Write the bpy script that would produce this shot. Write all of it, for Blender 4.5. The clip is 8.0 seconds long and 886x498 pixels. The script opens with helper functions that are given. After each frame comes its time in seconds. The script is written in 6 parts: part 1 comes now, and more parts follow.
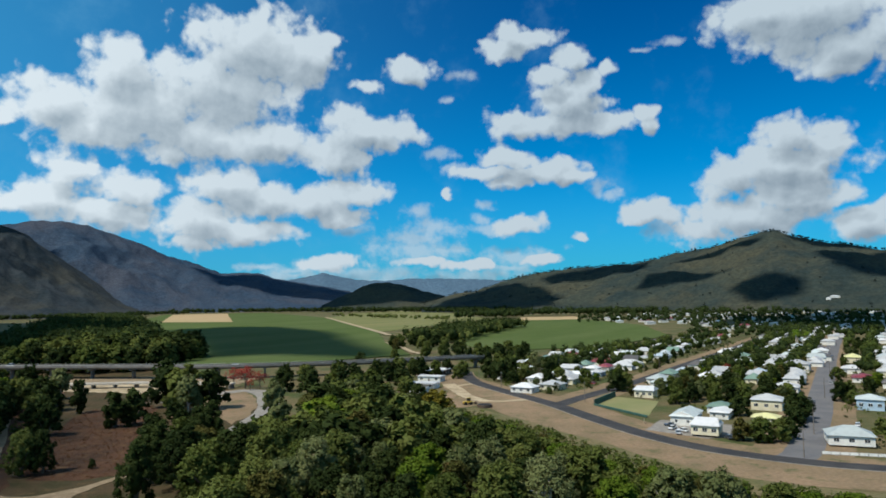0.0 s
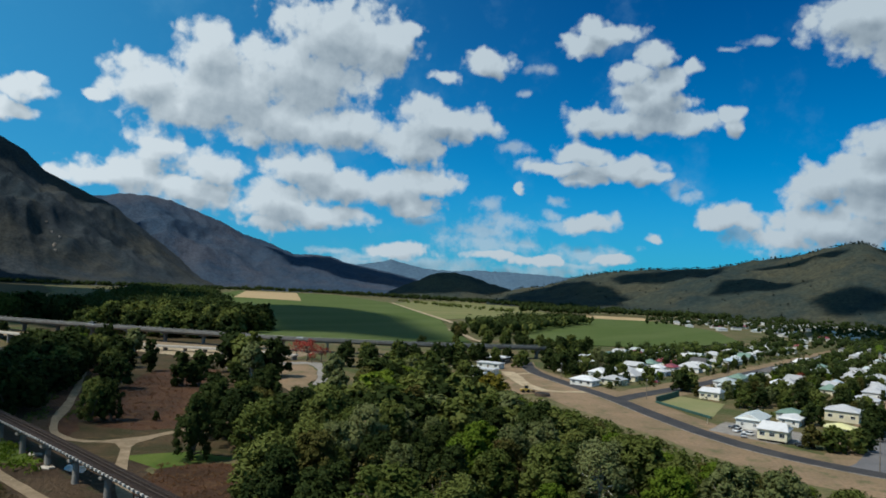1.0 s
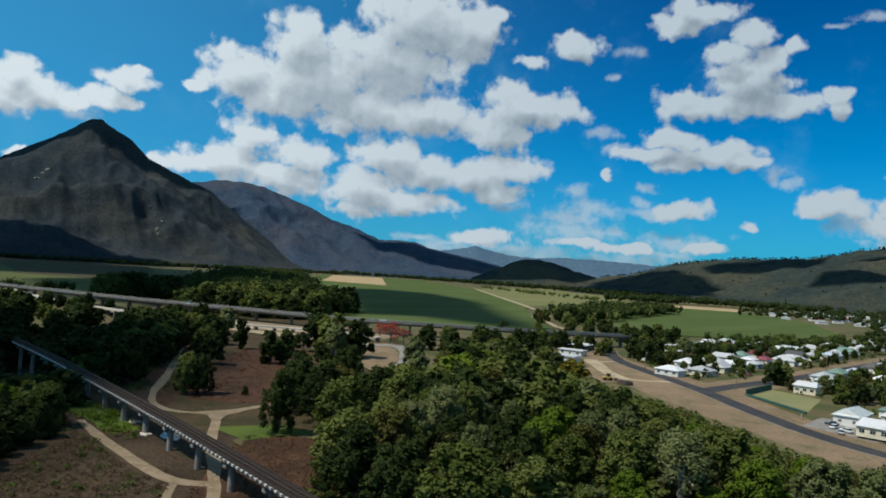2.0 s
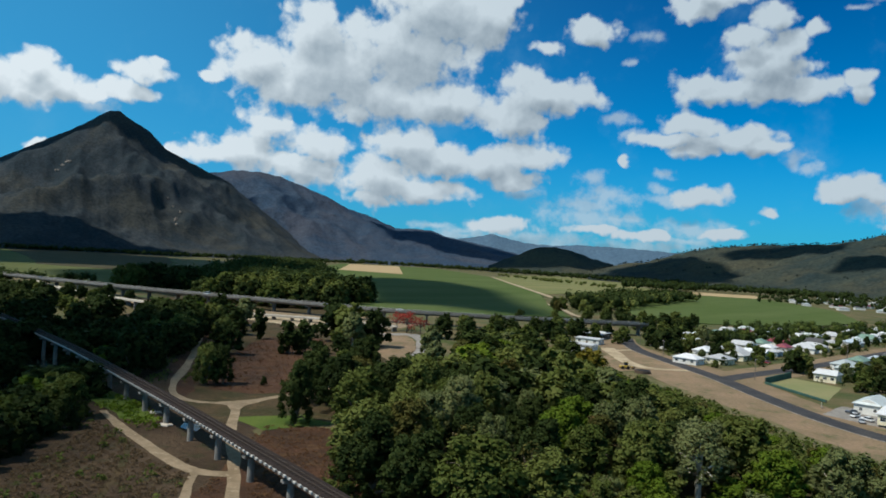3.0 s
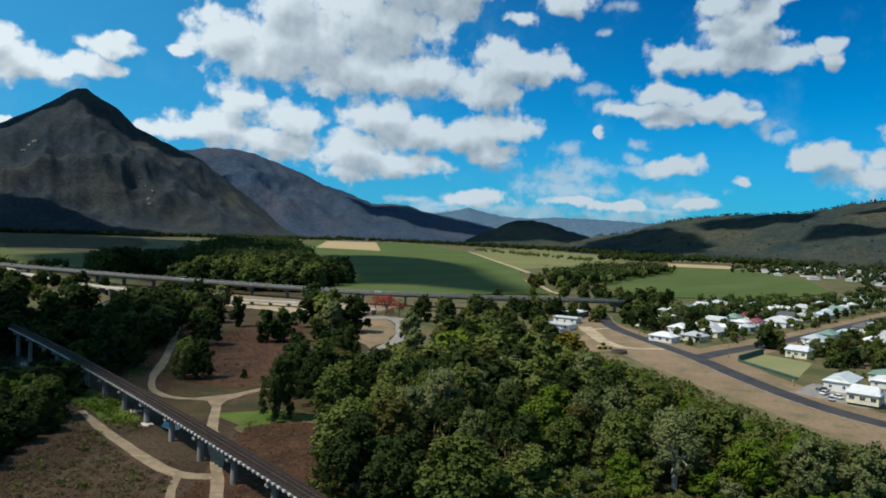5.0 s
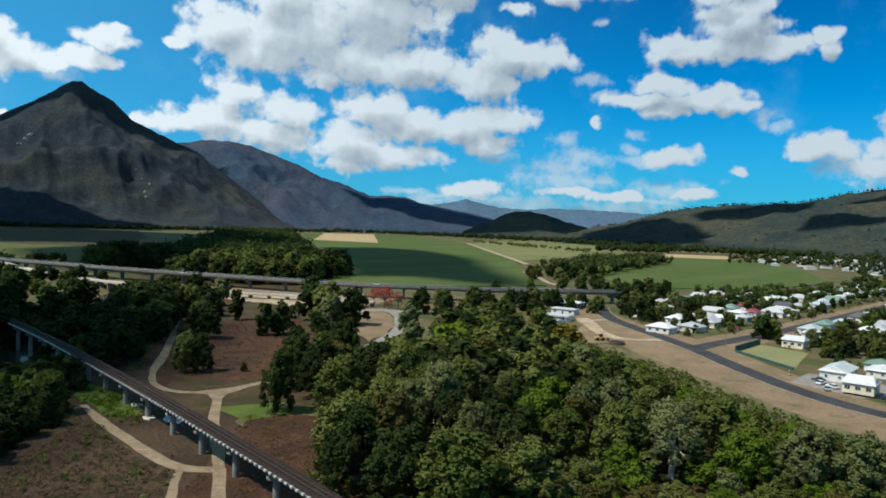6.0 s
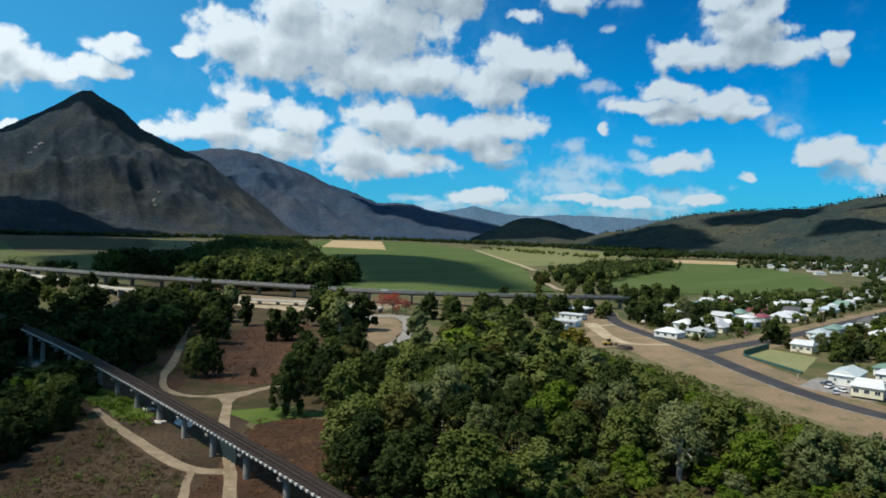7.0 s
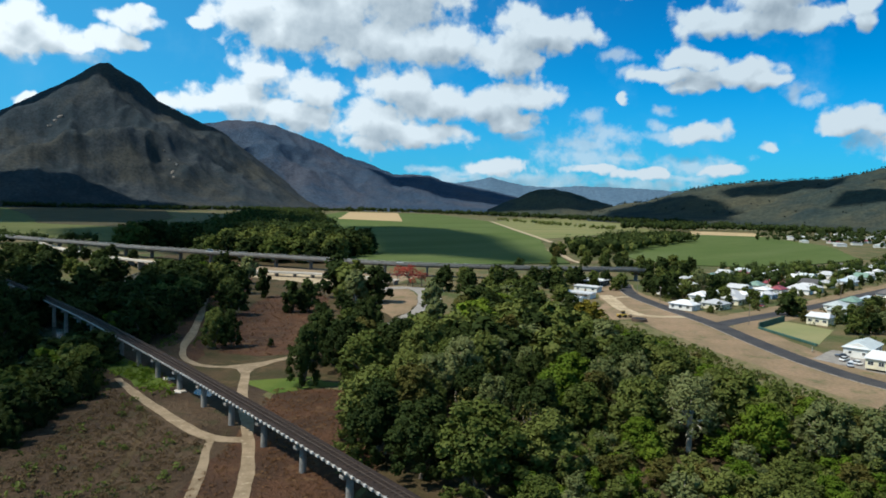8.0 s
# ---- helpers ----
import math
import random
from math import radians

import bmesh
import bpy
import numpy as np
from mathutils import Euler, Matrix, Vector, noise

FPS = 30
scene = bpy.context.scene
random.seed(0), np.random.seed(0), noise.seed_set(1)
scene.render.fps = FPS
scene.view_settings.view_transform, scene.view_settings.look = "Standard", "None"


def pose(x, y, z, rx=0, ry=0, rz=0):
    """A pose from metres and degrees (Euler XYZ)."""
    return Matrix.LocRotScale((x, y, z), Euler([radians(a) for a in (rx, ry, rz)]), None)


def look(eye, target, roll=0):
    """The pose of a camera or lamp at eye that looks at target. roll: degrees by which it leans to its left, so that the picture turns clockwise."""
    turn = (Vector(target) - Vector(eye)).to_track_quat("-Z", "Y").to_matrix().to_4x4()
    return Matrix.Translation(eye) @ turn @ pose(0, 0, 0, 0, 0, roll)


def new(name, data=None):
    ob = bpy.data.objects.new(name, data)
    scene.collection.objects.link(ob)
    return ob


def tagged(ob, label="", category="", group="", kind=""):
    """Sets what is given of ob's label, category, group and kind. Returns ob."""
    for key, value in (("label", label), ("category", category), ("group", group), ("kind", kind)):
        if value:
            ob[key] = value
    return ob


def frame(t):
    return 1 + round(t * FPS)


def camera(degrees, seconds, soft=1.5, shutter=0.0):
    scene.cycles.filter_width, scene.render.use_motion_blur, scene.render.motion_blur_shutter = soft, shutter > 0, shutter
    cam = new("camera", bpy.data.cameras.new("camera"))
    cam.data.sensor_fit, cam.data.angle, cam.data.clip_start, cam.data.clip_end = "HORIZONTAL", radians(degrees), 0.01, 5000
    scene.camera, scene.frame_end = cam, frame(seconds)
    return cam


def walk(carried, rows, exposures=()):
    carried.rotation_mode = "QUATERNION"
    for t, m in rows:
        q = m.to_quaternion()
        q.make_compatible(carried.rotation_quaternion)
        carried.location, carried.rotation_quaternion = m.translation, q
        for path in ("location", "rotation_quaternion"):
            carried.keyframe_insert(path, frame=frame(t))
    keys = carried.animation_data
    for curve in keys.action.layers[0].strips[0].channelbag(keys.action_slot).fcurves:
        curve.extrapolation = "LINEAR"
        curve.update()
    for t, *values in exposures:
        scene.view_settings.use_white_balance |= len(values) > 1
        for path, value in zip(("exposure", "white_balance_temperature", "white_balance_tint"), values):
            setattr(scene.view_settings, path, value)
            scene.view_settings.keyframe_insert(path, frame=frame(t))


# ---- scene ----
# ---------------------------------------------------------------- camera
cam = camera(64.0, 8.0, soft=1.75)
PATH = [
    (0.0, pose(-2.9, -0.9, 49.1, 93.98, 0.85, -0.33)),
    (0.5, pose(-2.0, 0.6, 47.4, 93.1, -0.58, 2.34)),
    (1.0, pose(-1.4, 1.6, 44.8, 93.28, -2.82, 5.0)),
    (1.5, pose(-0.85, 2.0, 44.0, 92.71, -3.68, 8.64)),
    (2.0, pose(-0.1, 2.1, 43.9, 91.82, -3.65, 11.77)),
    (2.2, pose(-0.1, 2.1, 43.9, 91.64, -3.75, 12.5)),
    (3.3, pose(0.07, 2.14, 45.12, 90.15, -3.17, 13.14)),
    (3.5, pose(0.05, 2.14, 45.60, 89.64, -3.09, 12.45)),
    (4.0, pose(-0.25, 2.04, 47.28, 88.74, -2.91, 11.49)),
    (4.5, pose(-0.31, 1.90, 48.93, 88.72, -2.82, 11.57)),
    (4.7, pose(-0.30, 1.85, 49.24, 88.86, -2.57, 11.53)),
    (5.8, pose(-0.36, 1.10, 49.99, 88.09, -1.80, 10.93)),
    (6.0, pose(-0.34, 0.77, 50.06, 88.07, -1.95, 11.07)),
    (6.5, pose(-0.10, 0.00, 50.02, 88.28, -2.02, 11.37)),
    (7.0, pose(-0.02, -0.69, 49.44, 88.61, -1.73, 11.69)),
    (7.5, pose(0.45, -1.3, 49.3, 87.69, -1.08, 12.62)),
    (8.0, pose(1.05, -1.7, 49.95, 86.27, -1.62, 13.03)),
]
walk(cam, PATH, [(0.0, -0.03), (0.5, -0.15), (1.0, -0.2), (2.0, -0.2), (3.5, -0.06), (4.5, -0.06), (6.0, 0.07), (7.0, 0.09), (8.0, 0.2)])

# ---------------------------------------------------------------- sun and sky
TO_SUN = Vector((-0.60, -0.42, 1.12)).normalized()
sun_data = bpy.data.lights.new("sun", "SUN")
sun_data.energy, sun_data.angle, sun_data.color = 4.8, radians(1.0), (1.0, 0.945, 0.84)
sun = new("sun", sun_data)
sun.matrix_world = look(TO_SUN * 1000, (0, 0, 0))

# cumulus banks: azimuth, elevation, half width, half height, in degrees, a fifth number marks a thin wisp
BANK_TALL = [(-23.8, 16.9, 3.14, 2.49), (-28.6, 14.0, 2.98, 2.46), (-32.0, 12.8, 1.2, 0.38), (-22.9, 14.1, 5.85, 2.97), (-14.4, 19.1, 5.42, 3.12), (-17.2, 16.1, 6.41, 2.99), (-19.2, 12.5, 4.78, 1.78), (-10.7, 18.7, 3.22, 2.09), (-8.5, 20.1, 1.28, 0.78), (-6.0, 13.4, 4.34, 1.69), (-7.9, 11.4, 2.66, 1.71), (-2.8, 13.4, 1.72, 1.15), (-13.7, 12.5, 4.13, 1.61), (-20.9, 11.4, 2.17, 1.15), (-26.3, 12.4, 3.1, 1.21)]
BANK_MIDDLE = [(-27.4, 9.6, 2.12, 1.3), (-29.4, 7.6, 3.83, 1.38), (-32.5, 6.9, 2.47, 0.68), (-23.8, 8.4, 2.78, 1.51), (-25.0, 6.6, 4.37, 1.42), (-16.6, 9.1, 3.38, 1.71), (-18.7, 6.1, 3.09, 2.08), (-13.4, 8.0, 2.66, 1.72), (-15.1, 5.6, 4.48, 1.09), (-10.1, 7.7, 3.11, 1.5), (-6.5, 8.5, 3.56, 1.17), (-7.8, 6.7, 2.65, 1.0), (-19.3, 4.3, 1.81, 0.63)]
BANK_SCRAPS = [(-2.1, 18.2, 2.08, 1.03), (-5.7, 16.9, 1.37, 0.57), (2.1, 17.5, 1.24, 0.51, 0.3), (0.9, 15.8, 0.89, 0.34, 0.4), (5.4, 19.5, 2.09, 0.98), (7.6, 20.4, 2.82, 0.8), (6.2, 20.9, 1.73, 0.81), (16.6, 18.8, 1.08, 0.26, 0.4)]
BANK_CREST = [(11.2, 18.5, 1.49, 1.02), (14.0, 17.6, 0.8, 0.69), (9.3, 17.3, 1.69, 0.89), (11.0, 15.4, 3.42, 2.09), (6.3, 14.1, 2.86, 0.92), (9.6, 13.6, 5.49, 1.03), (13.8, 13.5, 3.16, 0.94), (16.7, 14.1, 1.01, 0.76), (17.1, 13.1, 0.78, 0.75), (12.5, 16.5, 1.64, 0.98)]
BANK_LONG = [(5.8, 11.2, 2.61, 0.94), (4.3, 10.1, 4.04, 0.65), (8.9, 10.1, 3.4, 0.88), (6.1, 9.4, 1.74, 0.73), (11.0, 9.5, 1.67, 0.58), (13.1, 8.6, 1.06, 0.81, 0.2), (14.1, 7.8, 0.89, 0.48, 0.3)]
BANK_SMALL = [(-1.5, 6.9, 1.26, 0.85, 0.1), (0.9, 8.5, 0.49, 0.53), (3.9, 7.6, 0.88, 0.48, 0.35), (-2.1, 4.9, 3.61, 0.99, 0.3), (5.9, 5.8, 2.78, 0.78), (4.1, 5.5, 1.76, 0.61, 0.2), (3.7, 6.5, 0.88, 0.48, 0.3), (11.5, 4.7, 0.71, 0.46), (-6.8, 5.6, 1.55, 0.73, 0.25), (0.3, 11.4, 1.34, 0.61, 0.4), (1.4, 10.3, 1.34, 0.44, 0.45)]
BANK_LOW = [(-8.9, 3.0, 2.74, 0.68), (-13.9, 2.7, 2.28, 0.41, 0.3), (-5.3, 2.2, 3.18, 0.5, 0.1), (-1.2, 2.9, 2.16, 0.45), (2.2, 2.6, 2.21, 0.49), (8.2, 2.9, 1.88, 0.47), (5.6, 2.4, 2.61, 0.39, 0.2), (-4.3, 1.5, 6.79, 0.45, 0.35), (-11.2, 2.4, 2.74, 0.55, 0.2), (0.4, 3.9, 2.68, 0.62, 0.4), (-6.0, 1.9, 6.0, 0.9, 0.3), (2.5, 1.7, 6.5, 0.8, 0.3), (-1.5, 3.8, 4.6, 1.2, 0.3), (6.0, 3.2, 3.8, 0.9, 0.3), (-11.5, 1.9, 3.5, 0.7, 0.3), (-0.6, 5.6, 3.0, 0.9, 0.3)]
BANK_EAST = [(16.8, 6.6, 2.55, 1.05), (17.7, 5.3, 2.01, 1.13, 0.1), (27.2, 11.4, 2.91, 1.42), (26.6, 9.3, 4.79, 1.68), (29.5, 10.1, 1.72, 0.92), (22.7, 8.8, 2.03, 1.75), (24.1, 5.8, 5.32, 1.41), (20.5, 4.8, 2.57, 1.02), (30.0, 6.8, 1.55, 0.92), (31.4, 4.9, 2.35, 1.28), (26.8, 7.1, 3.64, 1.61), (34.3, 5.9, 2.52, 1.79)]
BANK_HIGH = [(28.1, 19.4, 5.98, 2.48), (30.8, 17.0, 3.45, 1.91), (25.1, 20.4, 3.72, 1.32), (29.8, 15.6, 1.87, 0.9), (33.6, 17.3, 2.55, 2.79), (23.1, 19.5, 1.27, 0.56, 0.35), (18.7, 19.2, 1.23, 0.29, 0.4)]
BANK_WEST = [(-43.7, 11.6, 1.65, 1.22), (-42.2, 10.8, 1.96, 1.11), (-44.6, 10.1, 2.17, 1.28), (-39.7, 9.7, 1.73, 0.66, 0.15), (-36.8, 12.4, 1.83, 0.83), (-38.0, 11.0, 2.21, 0.82), (-35.5, 13.0, 0.82, 0.48), (-43.4, 6.5, 0.97, 0.37), (-46.8, 10.3, 2.07, 1.69), (-40.5, 10.4, 1.55, 0.76)]
# the same broken cumulus goes on all round, out to the sides and behind
BANK_BEHIND = [(az, el, 9.0, 4.0) for az, el in ((62, 16), (84, 24), (108, 14), (131, 26), (157, 17), (-64, 20), (-88, 15), (-112, 27), (-139, 18), (-166, 24))]
# unseen banks above the view, added to whiten the blue skylight in shade
BANK_OVERHEAD = [(az, el, 15.0, 7.5) for az, el in ((0, 47), (38, 52), (-36, 44), (82, 46), (-84, 55), (124, 50), (170, 44), (-132, 42), (20, 72), (-100, 74), (140, 70))]
BANKS = BANK_TALL + BANK_MIDDLE + BANK_SCRAPS + BANK_CREST + BANK_LONG + BANK_EAST + BANK_HIGH + BANK_SMALL + BANK_LOW + BANK_WEST + BANK_BEHIND + BANK_OVERHEAD


def wire(tree, node, **inputs):
    """Set or link inputs of a node by number: i0=..., i1=..."""
    for key, value in inputs.items():
        socket = node.inputs[int(key[1:])]
        if isinstance(value, bpy.types.NodeSocket):
            tree.links.new(value, socket)
        else:
            socket.default_value = value
    return node


def math_node(tree, op, a, b=0.0, clamp=False):
    n = tree.nodes.new("ShaderNodeMath")
    n.operation, n.use_clamp = op, clamp
    return wire(tree, n, i0=a, i1=b).outputs[0]


def vec_node(tree, op, a, b=(0, 0, 0)):
    n = tree.nodes.new("ShaderNodeVectorMath")
    n.operation = op
    wire(tree, n, i0=a, i1=b)
    return n.outputs["Value"] if op in ("LENGTH", "DOT_PRODUCT") else n.outputs["Vector"]


def noise_node(tree, vector, scale, detail=6.0, rough=0.55, colour=False):
    n = tree.nodes.new("ShaderNodeTexNoise")
    tree.links.new(vector, n.inputs["Vector"])
    n.inputs["Scale"].default_value, n.inputs["Detail"].default_value, n.inputs["Roughness"].default_value = scale, detail, rough
    return n.outputs["Color"] if colour else n.outputs["Fac"]


def ramp(tree, value, low, high, smooth=True):
    n = tree.nodes.new("ShaderNodeMapRange")
    n.interpolation_type = "SMOOTHSTEP" if smooth else "LINEAR"
    return wire(tree, n, i0=value, i1=low, i2=high, i3=0.0, i4=1.0).outputs[0]


def mix(tree, fac, a, b, blend="MIX"):
    n = tree.nodes.new("ShaderNodeMix")
    n.data_type, n.blend_type = "RGBA", blend
    for socket, value in ((n.inputs[0], fac), (n.inputs[6], a), (n.inputs[7], b)):
        if isinstance(value, bpy.types.NodeSocket):
            tree.links.new(value, socket)
        else:
            socket.default_value = (*value, 1.0) if isinstance(value, tuple) else value
    return n.outputs[2]


def cloud_group():
    """Azimuth and elevation in, thickness of the cumulus there out."""
    g = bpy.data.node_groups.new("cumulus", "ShaderNodeTree")
    g.interface.new_socket("place", in_out="INPUT", socket_type="NodeSocketVector")
    g.interface.new_socket("thickness", in_out="OUTPUT", socket_type="NodeSocketFloat")
    g.interface.new_socket("bulk", in_out="OUTPUT", socket_type="NodeSocketFloat")
    g.interface.new_socket("wisp", in_out="OUTPUT", socket_type="NodeSocketFloat")
    enter, leave = g.nodes.new("NodeGroupInput"), g.nodes.new("NodeGroupOutput")
    at = enter.outputs[0]
    bend = vec_node(g, "SUBTRACT", noise_node(g, at, 0.34, 3.0, 0.5, True), (0.5, 0.5, 0.5))
    bend = vec_node(g, "MULTIPLY", bend, (2.6, 1.7, 0.0))
    warped = vec_node(g, "ADD", at, bend)
    near = {False: None, True: None}
    for az, el, w, h, *wisp in BANKS:
        off = vec_node(g, "MULTIPLY", vec_node(g, "SUBTRACT", warped, (az, el, 0)), (1 / w, 1 / h, 0))
        d = vec_node(g, "LENGTH", off)
        thin_one = bool(wisp)
        if near[thin_one] is None:
            near[thin_one] = d
        else:
            near[thin_one] = math_node(g, "SMOOTH_MIN", near[thin_one], d)
            near[thin_one].node.inputs[2].default_value = 0.16
    bulk = math_node(g, "SUBTRACT", 1.14, near[False])
    shreds = noise_node(g, at, 0.8, 6.0, 0.6)
    veil_out = math_node(g, "ADD", math_node(g, "SUBTRACT", 1.3, near[True]), math_node(g, "MULTIPLY", math_node(g, "SUBTRACT", shreds, 0.5), 2.4))
    g.links.new(veil_out, leave.inputs[2])
    total = math_node(g, "ADD", math_node(g, "MULTIPLY", bulk, 1.25), math_node(g, "MULTIPLY", math_node(g, "SUBTRACT", noise_node(g, at, 0.55, 8.0, 0.56), 0.5), 1.9))
    for scale, size, middle in ((0.5, 0.62, 0.52), (1.15, 0.38, 0.5), (2.4, 0.2, 0.5)):
        cell = g.nodes.new("ShaderNodeTexVoronoi")
        cell.feature = "SMOOTH_F1"
        cell.inputs["Scale"].default_value, cell.inputs["Smoothness"].default_value = scale, 0.35
        g.links.new(warped, cell.inputs["Vector"])
        total = math_node(g, "ADD", total, math_node(g, "MULTIPLY", math_node(g, "SUBTRACT", middle, cell.outputs["Distance"]), size))
    g.links.new(total, leave.inputs[0])
    g.links.new(bulk, leave.inputs[1])
    return g


world = bpy.data.worlds.new("sky")
scene.world = world
world.use_nodes = True
wt = world.node_tree
wt.nodes.clear()
sky = wt.nodes.new("ShaderNodeTexSky")
sky.sky_type, sky.sun_disc = "NISHITA", False
sky.sun_elevation = math.asin(TO_SUN.z)
sky.sun_rotation = math.atan2(TO_SUN.x, TO_SUN.y)
sky.altitude, sky.air_density, sky.dust_density, sky.ozone_density = 60, 1.0, 0.35, 2.2
hue = wt.nodes.new("ShaderNodeHueSaturation")
deep = mix(wt, 1.0, sky.outputs[0], (0.12, 0.70, 1.15), "MULTIPLY")
wire(wt, hue, i0=0.497, i1=1.12, i2=1.0, i3=1.0, i4=deep)
facing = wt.nodes.new("ShaderNodeTexCoord").outputs["Generated"]
split = wt.nodes.new("ShaderNodeSeparateXYZ")
wt.links.new(facing, split.inputs[0])
azimuth = math_node(wt, "MULTIPLY", math_node(wt, "ARCTAN2", split.outputs[0], split.outputs[1]), 180 / math.pi)
rise = math_node(wt, "MULTIPLY", math_node(wt, "ARCSINE", split.outputs[2]), 180 / math.pi)
spot = wt.nodes.new("ShaderNodeCombineXYZ")
wire(wt, spot, i0=azimuth, i1=rise)
group = cloud_group()


def thickness(shift):
    n = wt.nodes.new("ShaderNodeGroup")
    n.node_tree = group
    wt.links.new(vec_node(wt, "ADD", spot.outputs[0], shift), n.inputs[0])
    return n.outputs


whole = thickness((0, 0, 0))
here, above, beside = whole[0], thickness((-0.45, 0.6, 0))[0], thickness((-0.4, 1.5, 0))[1]
cover = math_node(wt, "MAXIMUM", ramp(wt, here, -0.06, 0.6), math_node(wt, "MULTIPLY", ramp(wt, whole[2], 0.1, 1.2), 0.62))
bulge = math_node(wt, "SUBTRACT", here, above)
lit = math_node(wt, "ADD", math_node(wt, "MULTIPLY", bulge, 0.32), math_node(wt, "SUBTRACT", 1.0, math_node(wt, "MULTIPLY", ramp(wt, beside, 0.1, 0.9), 0.62)), True)
sunward = ramp(wt, vec_node(wt, "DOT_PRODUCT", facing, (-0.82, -0.57, 0.0)), -0.72, 0.3)
cloud_colour = mix(wt, lit, mix(wt, sunward, (2.0, 2.75, 3.5), (3.2, 4.2, 5.0)), mix(wt, sunward, (5.4, 6.5, 7.3), (7.9, 8.9, 9.5)))
wisps = noise_node(wt, spot.outputs[0], 0.16, 8.0, 0.62)
veil = math_node(wt, "MULTIPLY", ramp(wt, wisps, 0.5, 0.85), 0.28)
zenith = mix(wt, ramp(wt, rise, 6.0, 26.0), hue.outputs[0], mix(wt, 1.0, hue.outputs[0], (0.42, 0.60, 0.74), "MULTIPLY"))
zenith = mix(wt, ramp(wt, rise, 27.0, 42.0), zenith, mix(wt, 1.0, sky.outputs[0], (0.62, 0.66, 0.62), "MULTIPLY"))
thin = mix(wt, veil, zenith, (2.6, 5.2, 7.3))
haze = math_node(wt, "MULTIPLY", math_node(wt, "SUBTRACT", 1.0, ramp(wt, rise, -1.0, 11.0)), 0.45)
airy = mix(wt, haze, mix(wt, math_node(wt, "MULTIPLY", sunward, 0.62), thin, (0.7, 4.1, 7.2)), (1.15, 4.25, 7.1))
sky_colour = mix(wt, cover, airy, cloud_colour)
glow = wt.nodes.new("ShaderNodeBackground")
wt.links.new(sky_colour, glow.inputs[0])
glow.inputs[1].default_value = 0.1
wt.links.new(glow.outputs[0], wt.nodes.new("ShaderNodeOutputWorld").inputs[0])


# ---------------------------------------------------------------- materials
def material(name):
    m = bpy.data.materials.new(name)
    m.use_nodes = True
    t = m.node_tree
    return m, t, t.nodes["Principled BSDF"]


def surface(name, a, b, scale, rough=0.85, bump=0.3, bump_scale=None, c=None, metal=0.0, spec=0.12, detail_scale=None, spread=0.2):
    """Two colours mixed by coarse noise, with fine grain, a third colour in blotches, and relief."""
    m, t, p = material(name)
    at = t.nodes.new("ShaderNodeNewGeometry").outputs["Position"]
    coarse = ramp(t, noise_node(t, at, scale, 5.0), 0.36, 0.64)
    colour = mix(t, coarse, a, b)
    if c:
        colour = mix(t, ramp(t, noise_node(t, at, scale * 2.7, 6.0, 0.65), 0.52, 0.68), colour, c)
    fine = noise_node(t, at, detail_scale or scale * 14, 4.0, 0.7)
    shade = math_node(t, "ADD", math_node(t, "MULTIPLY", math_node(t, "SUBTRACT", fine, 0.5), spread * 4), 1.0)
    colour = mix(t, 1.0, colour, shade, "MULTIPLY")
    tint = t.nodes.new("ShaderNodeObjectInfo").outputs["Random"]
    colour = mix(t, 1.0, colour, math_node(t, "ADD", math_node(t, "MULTIPLY", tint, 0.12), 0.94), "MULTIPLY")
    t.links.new(colour, p.inputs["Base Color"])
    p.inputs["Roughness"].default_value, p.inputs["Metallic"].default_value = rough, metal
    p.inputs["Specular IOR Level"].default_value = spec
    if bump:
        n = t.nodes.new("ShaderNodeBump")
        n.inputs["Strength"].default_value, n.inputs["Distance"].default_value = bump, 1.0 / (bump_scale or scale * 6)
        t.links.new(noise_node(t, at, bump_scale or scale * 6, 6.0, 0.65), n.inputs["Height"])
        t.links.new(n.outputs[0], p.inputs["Normal"])
    return m


def foliage(name, dark, light, dry=None):
    """Leaves: colour varies tree by tree, clump by clump and leaf by leaf; some light passes through."""
    m, t, p = material(name)
    geo = t.nodes.new("ShaderNodeNewGeometry")
    tint = t.nodes.new("ShaderNodeObjectInfo").outputs["Random"]
    patch = noise_node(t, geo.outputs["Position"], 0.35, 3.0)
    blend = math_node(t, "ADD", math_node(t, "MULTIPLY", patch, 0.7), math_node(t, "MULTIPLY", math_node(t, "SUBTRACT", tint, 0.5), 0.7))
    blend = math_node(t, "ADD", blend, math_node(t, "MULTIPLY", math_node(t, "SUBTRACT", geo.outputs["Random Per Island"], 0.5), 0.5), True)
    colour = mix(t, blend, dark, light)
    if dry:
        colour = mix(t, ramp(t, noise_node(t, geo.outputs["Position"], 0.8, 3.0), 0.6, 0.75), colour, dry)
    t.links.new(colour, p.inputs["Base Color"])
    p.inputs["Roughness"].default_value, p.inputs["Specular IOR Level"].default_value = 0.7, 0.07
    through_leaf = t.nodes.new("ShaderNodeBsdfTranslucent")
    t.links.new(colour, through_leaf.inputs[0])
    both = t.nodes.new("ShaderNodeMixShader")
    both.inputs[0].default_value = 0.34
    t.links.new(p.outputs[0], both.inputs[1])
    t.links.new(through_leaf.outputs[0], both.inputs[2])
    t.links.new(both.outputs[0], t.nodes["Material Output"].inputs[0])
    return m


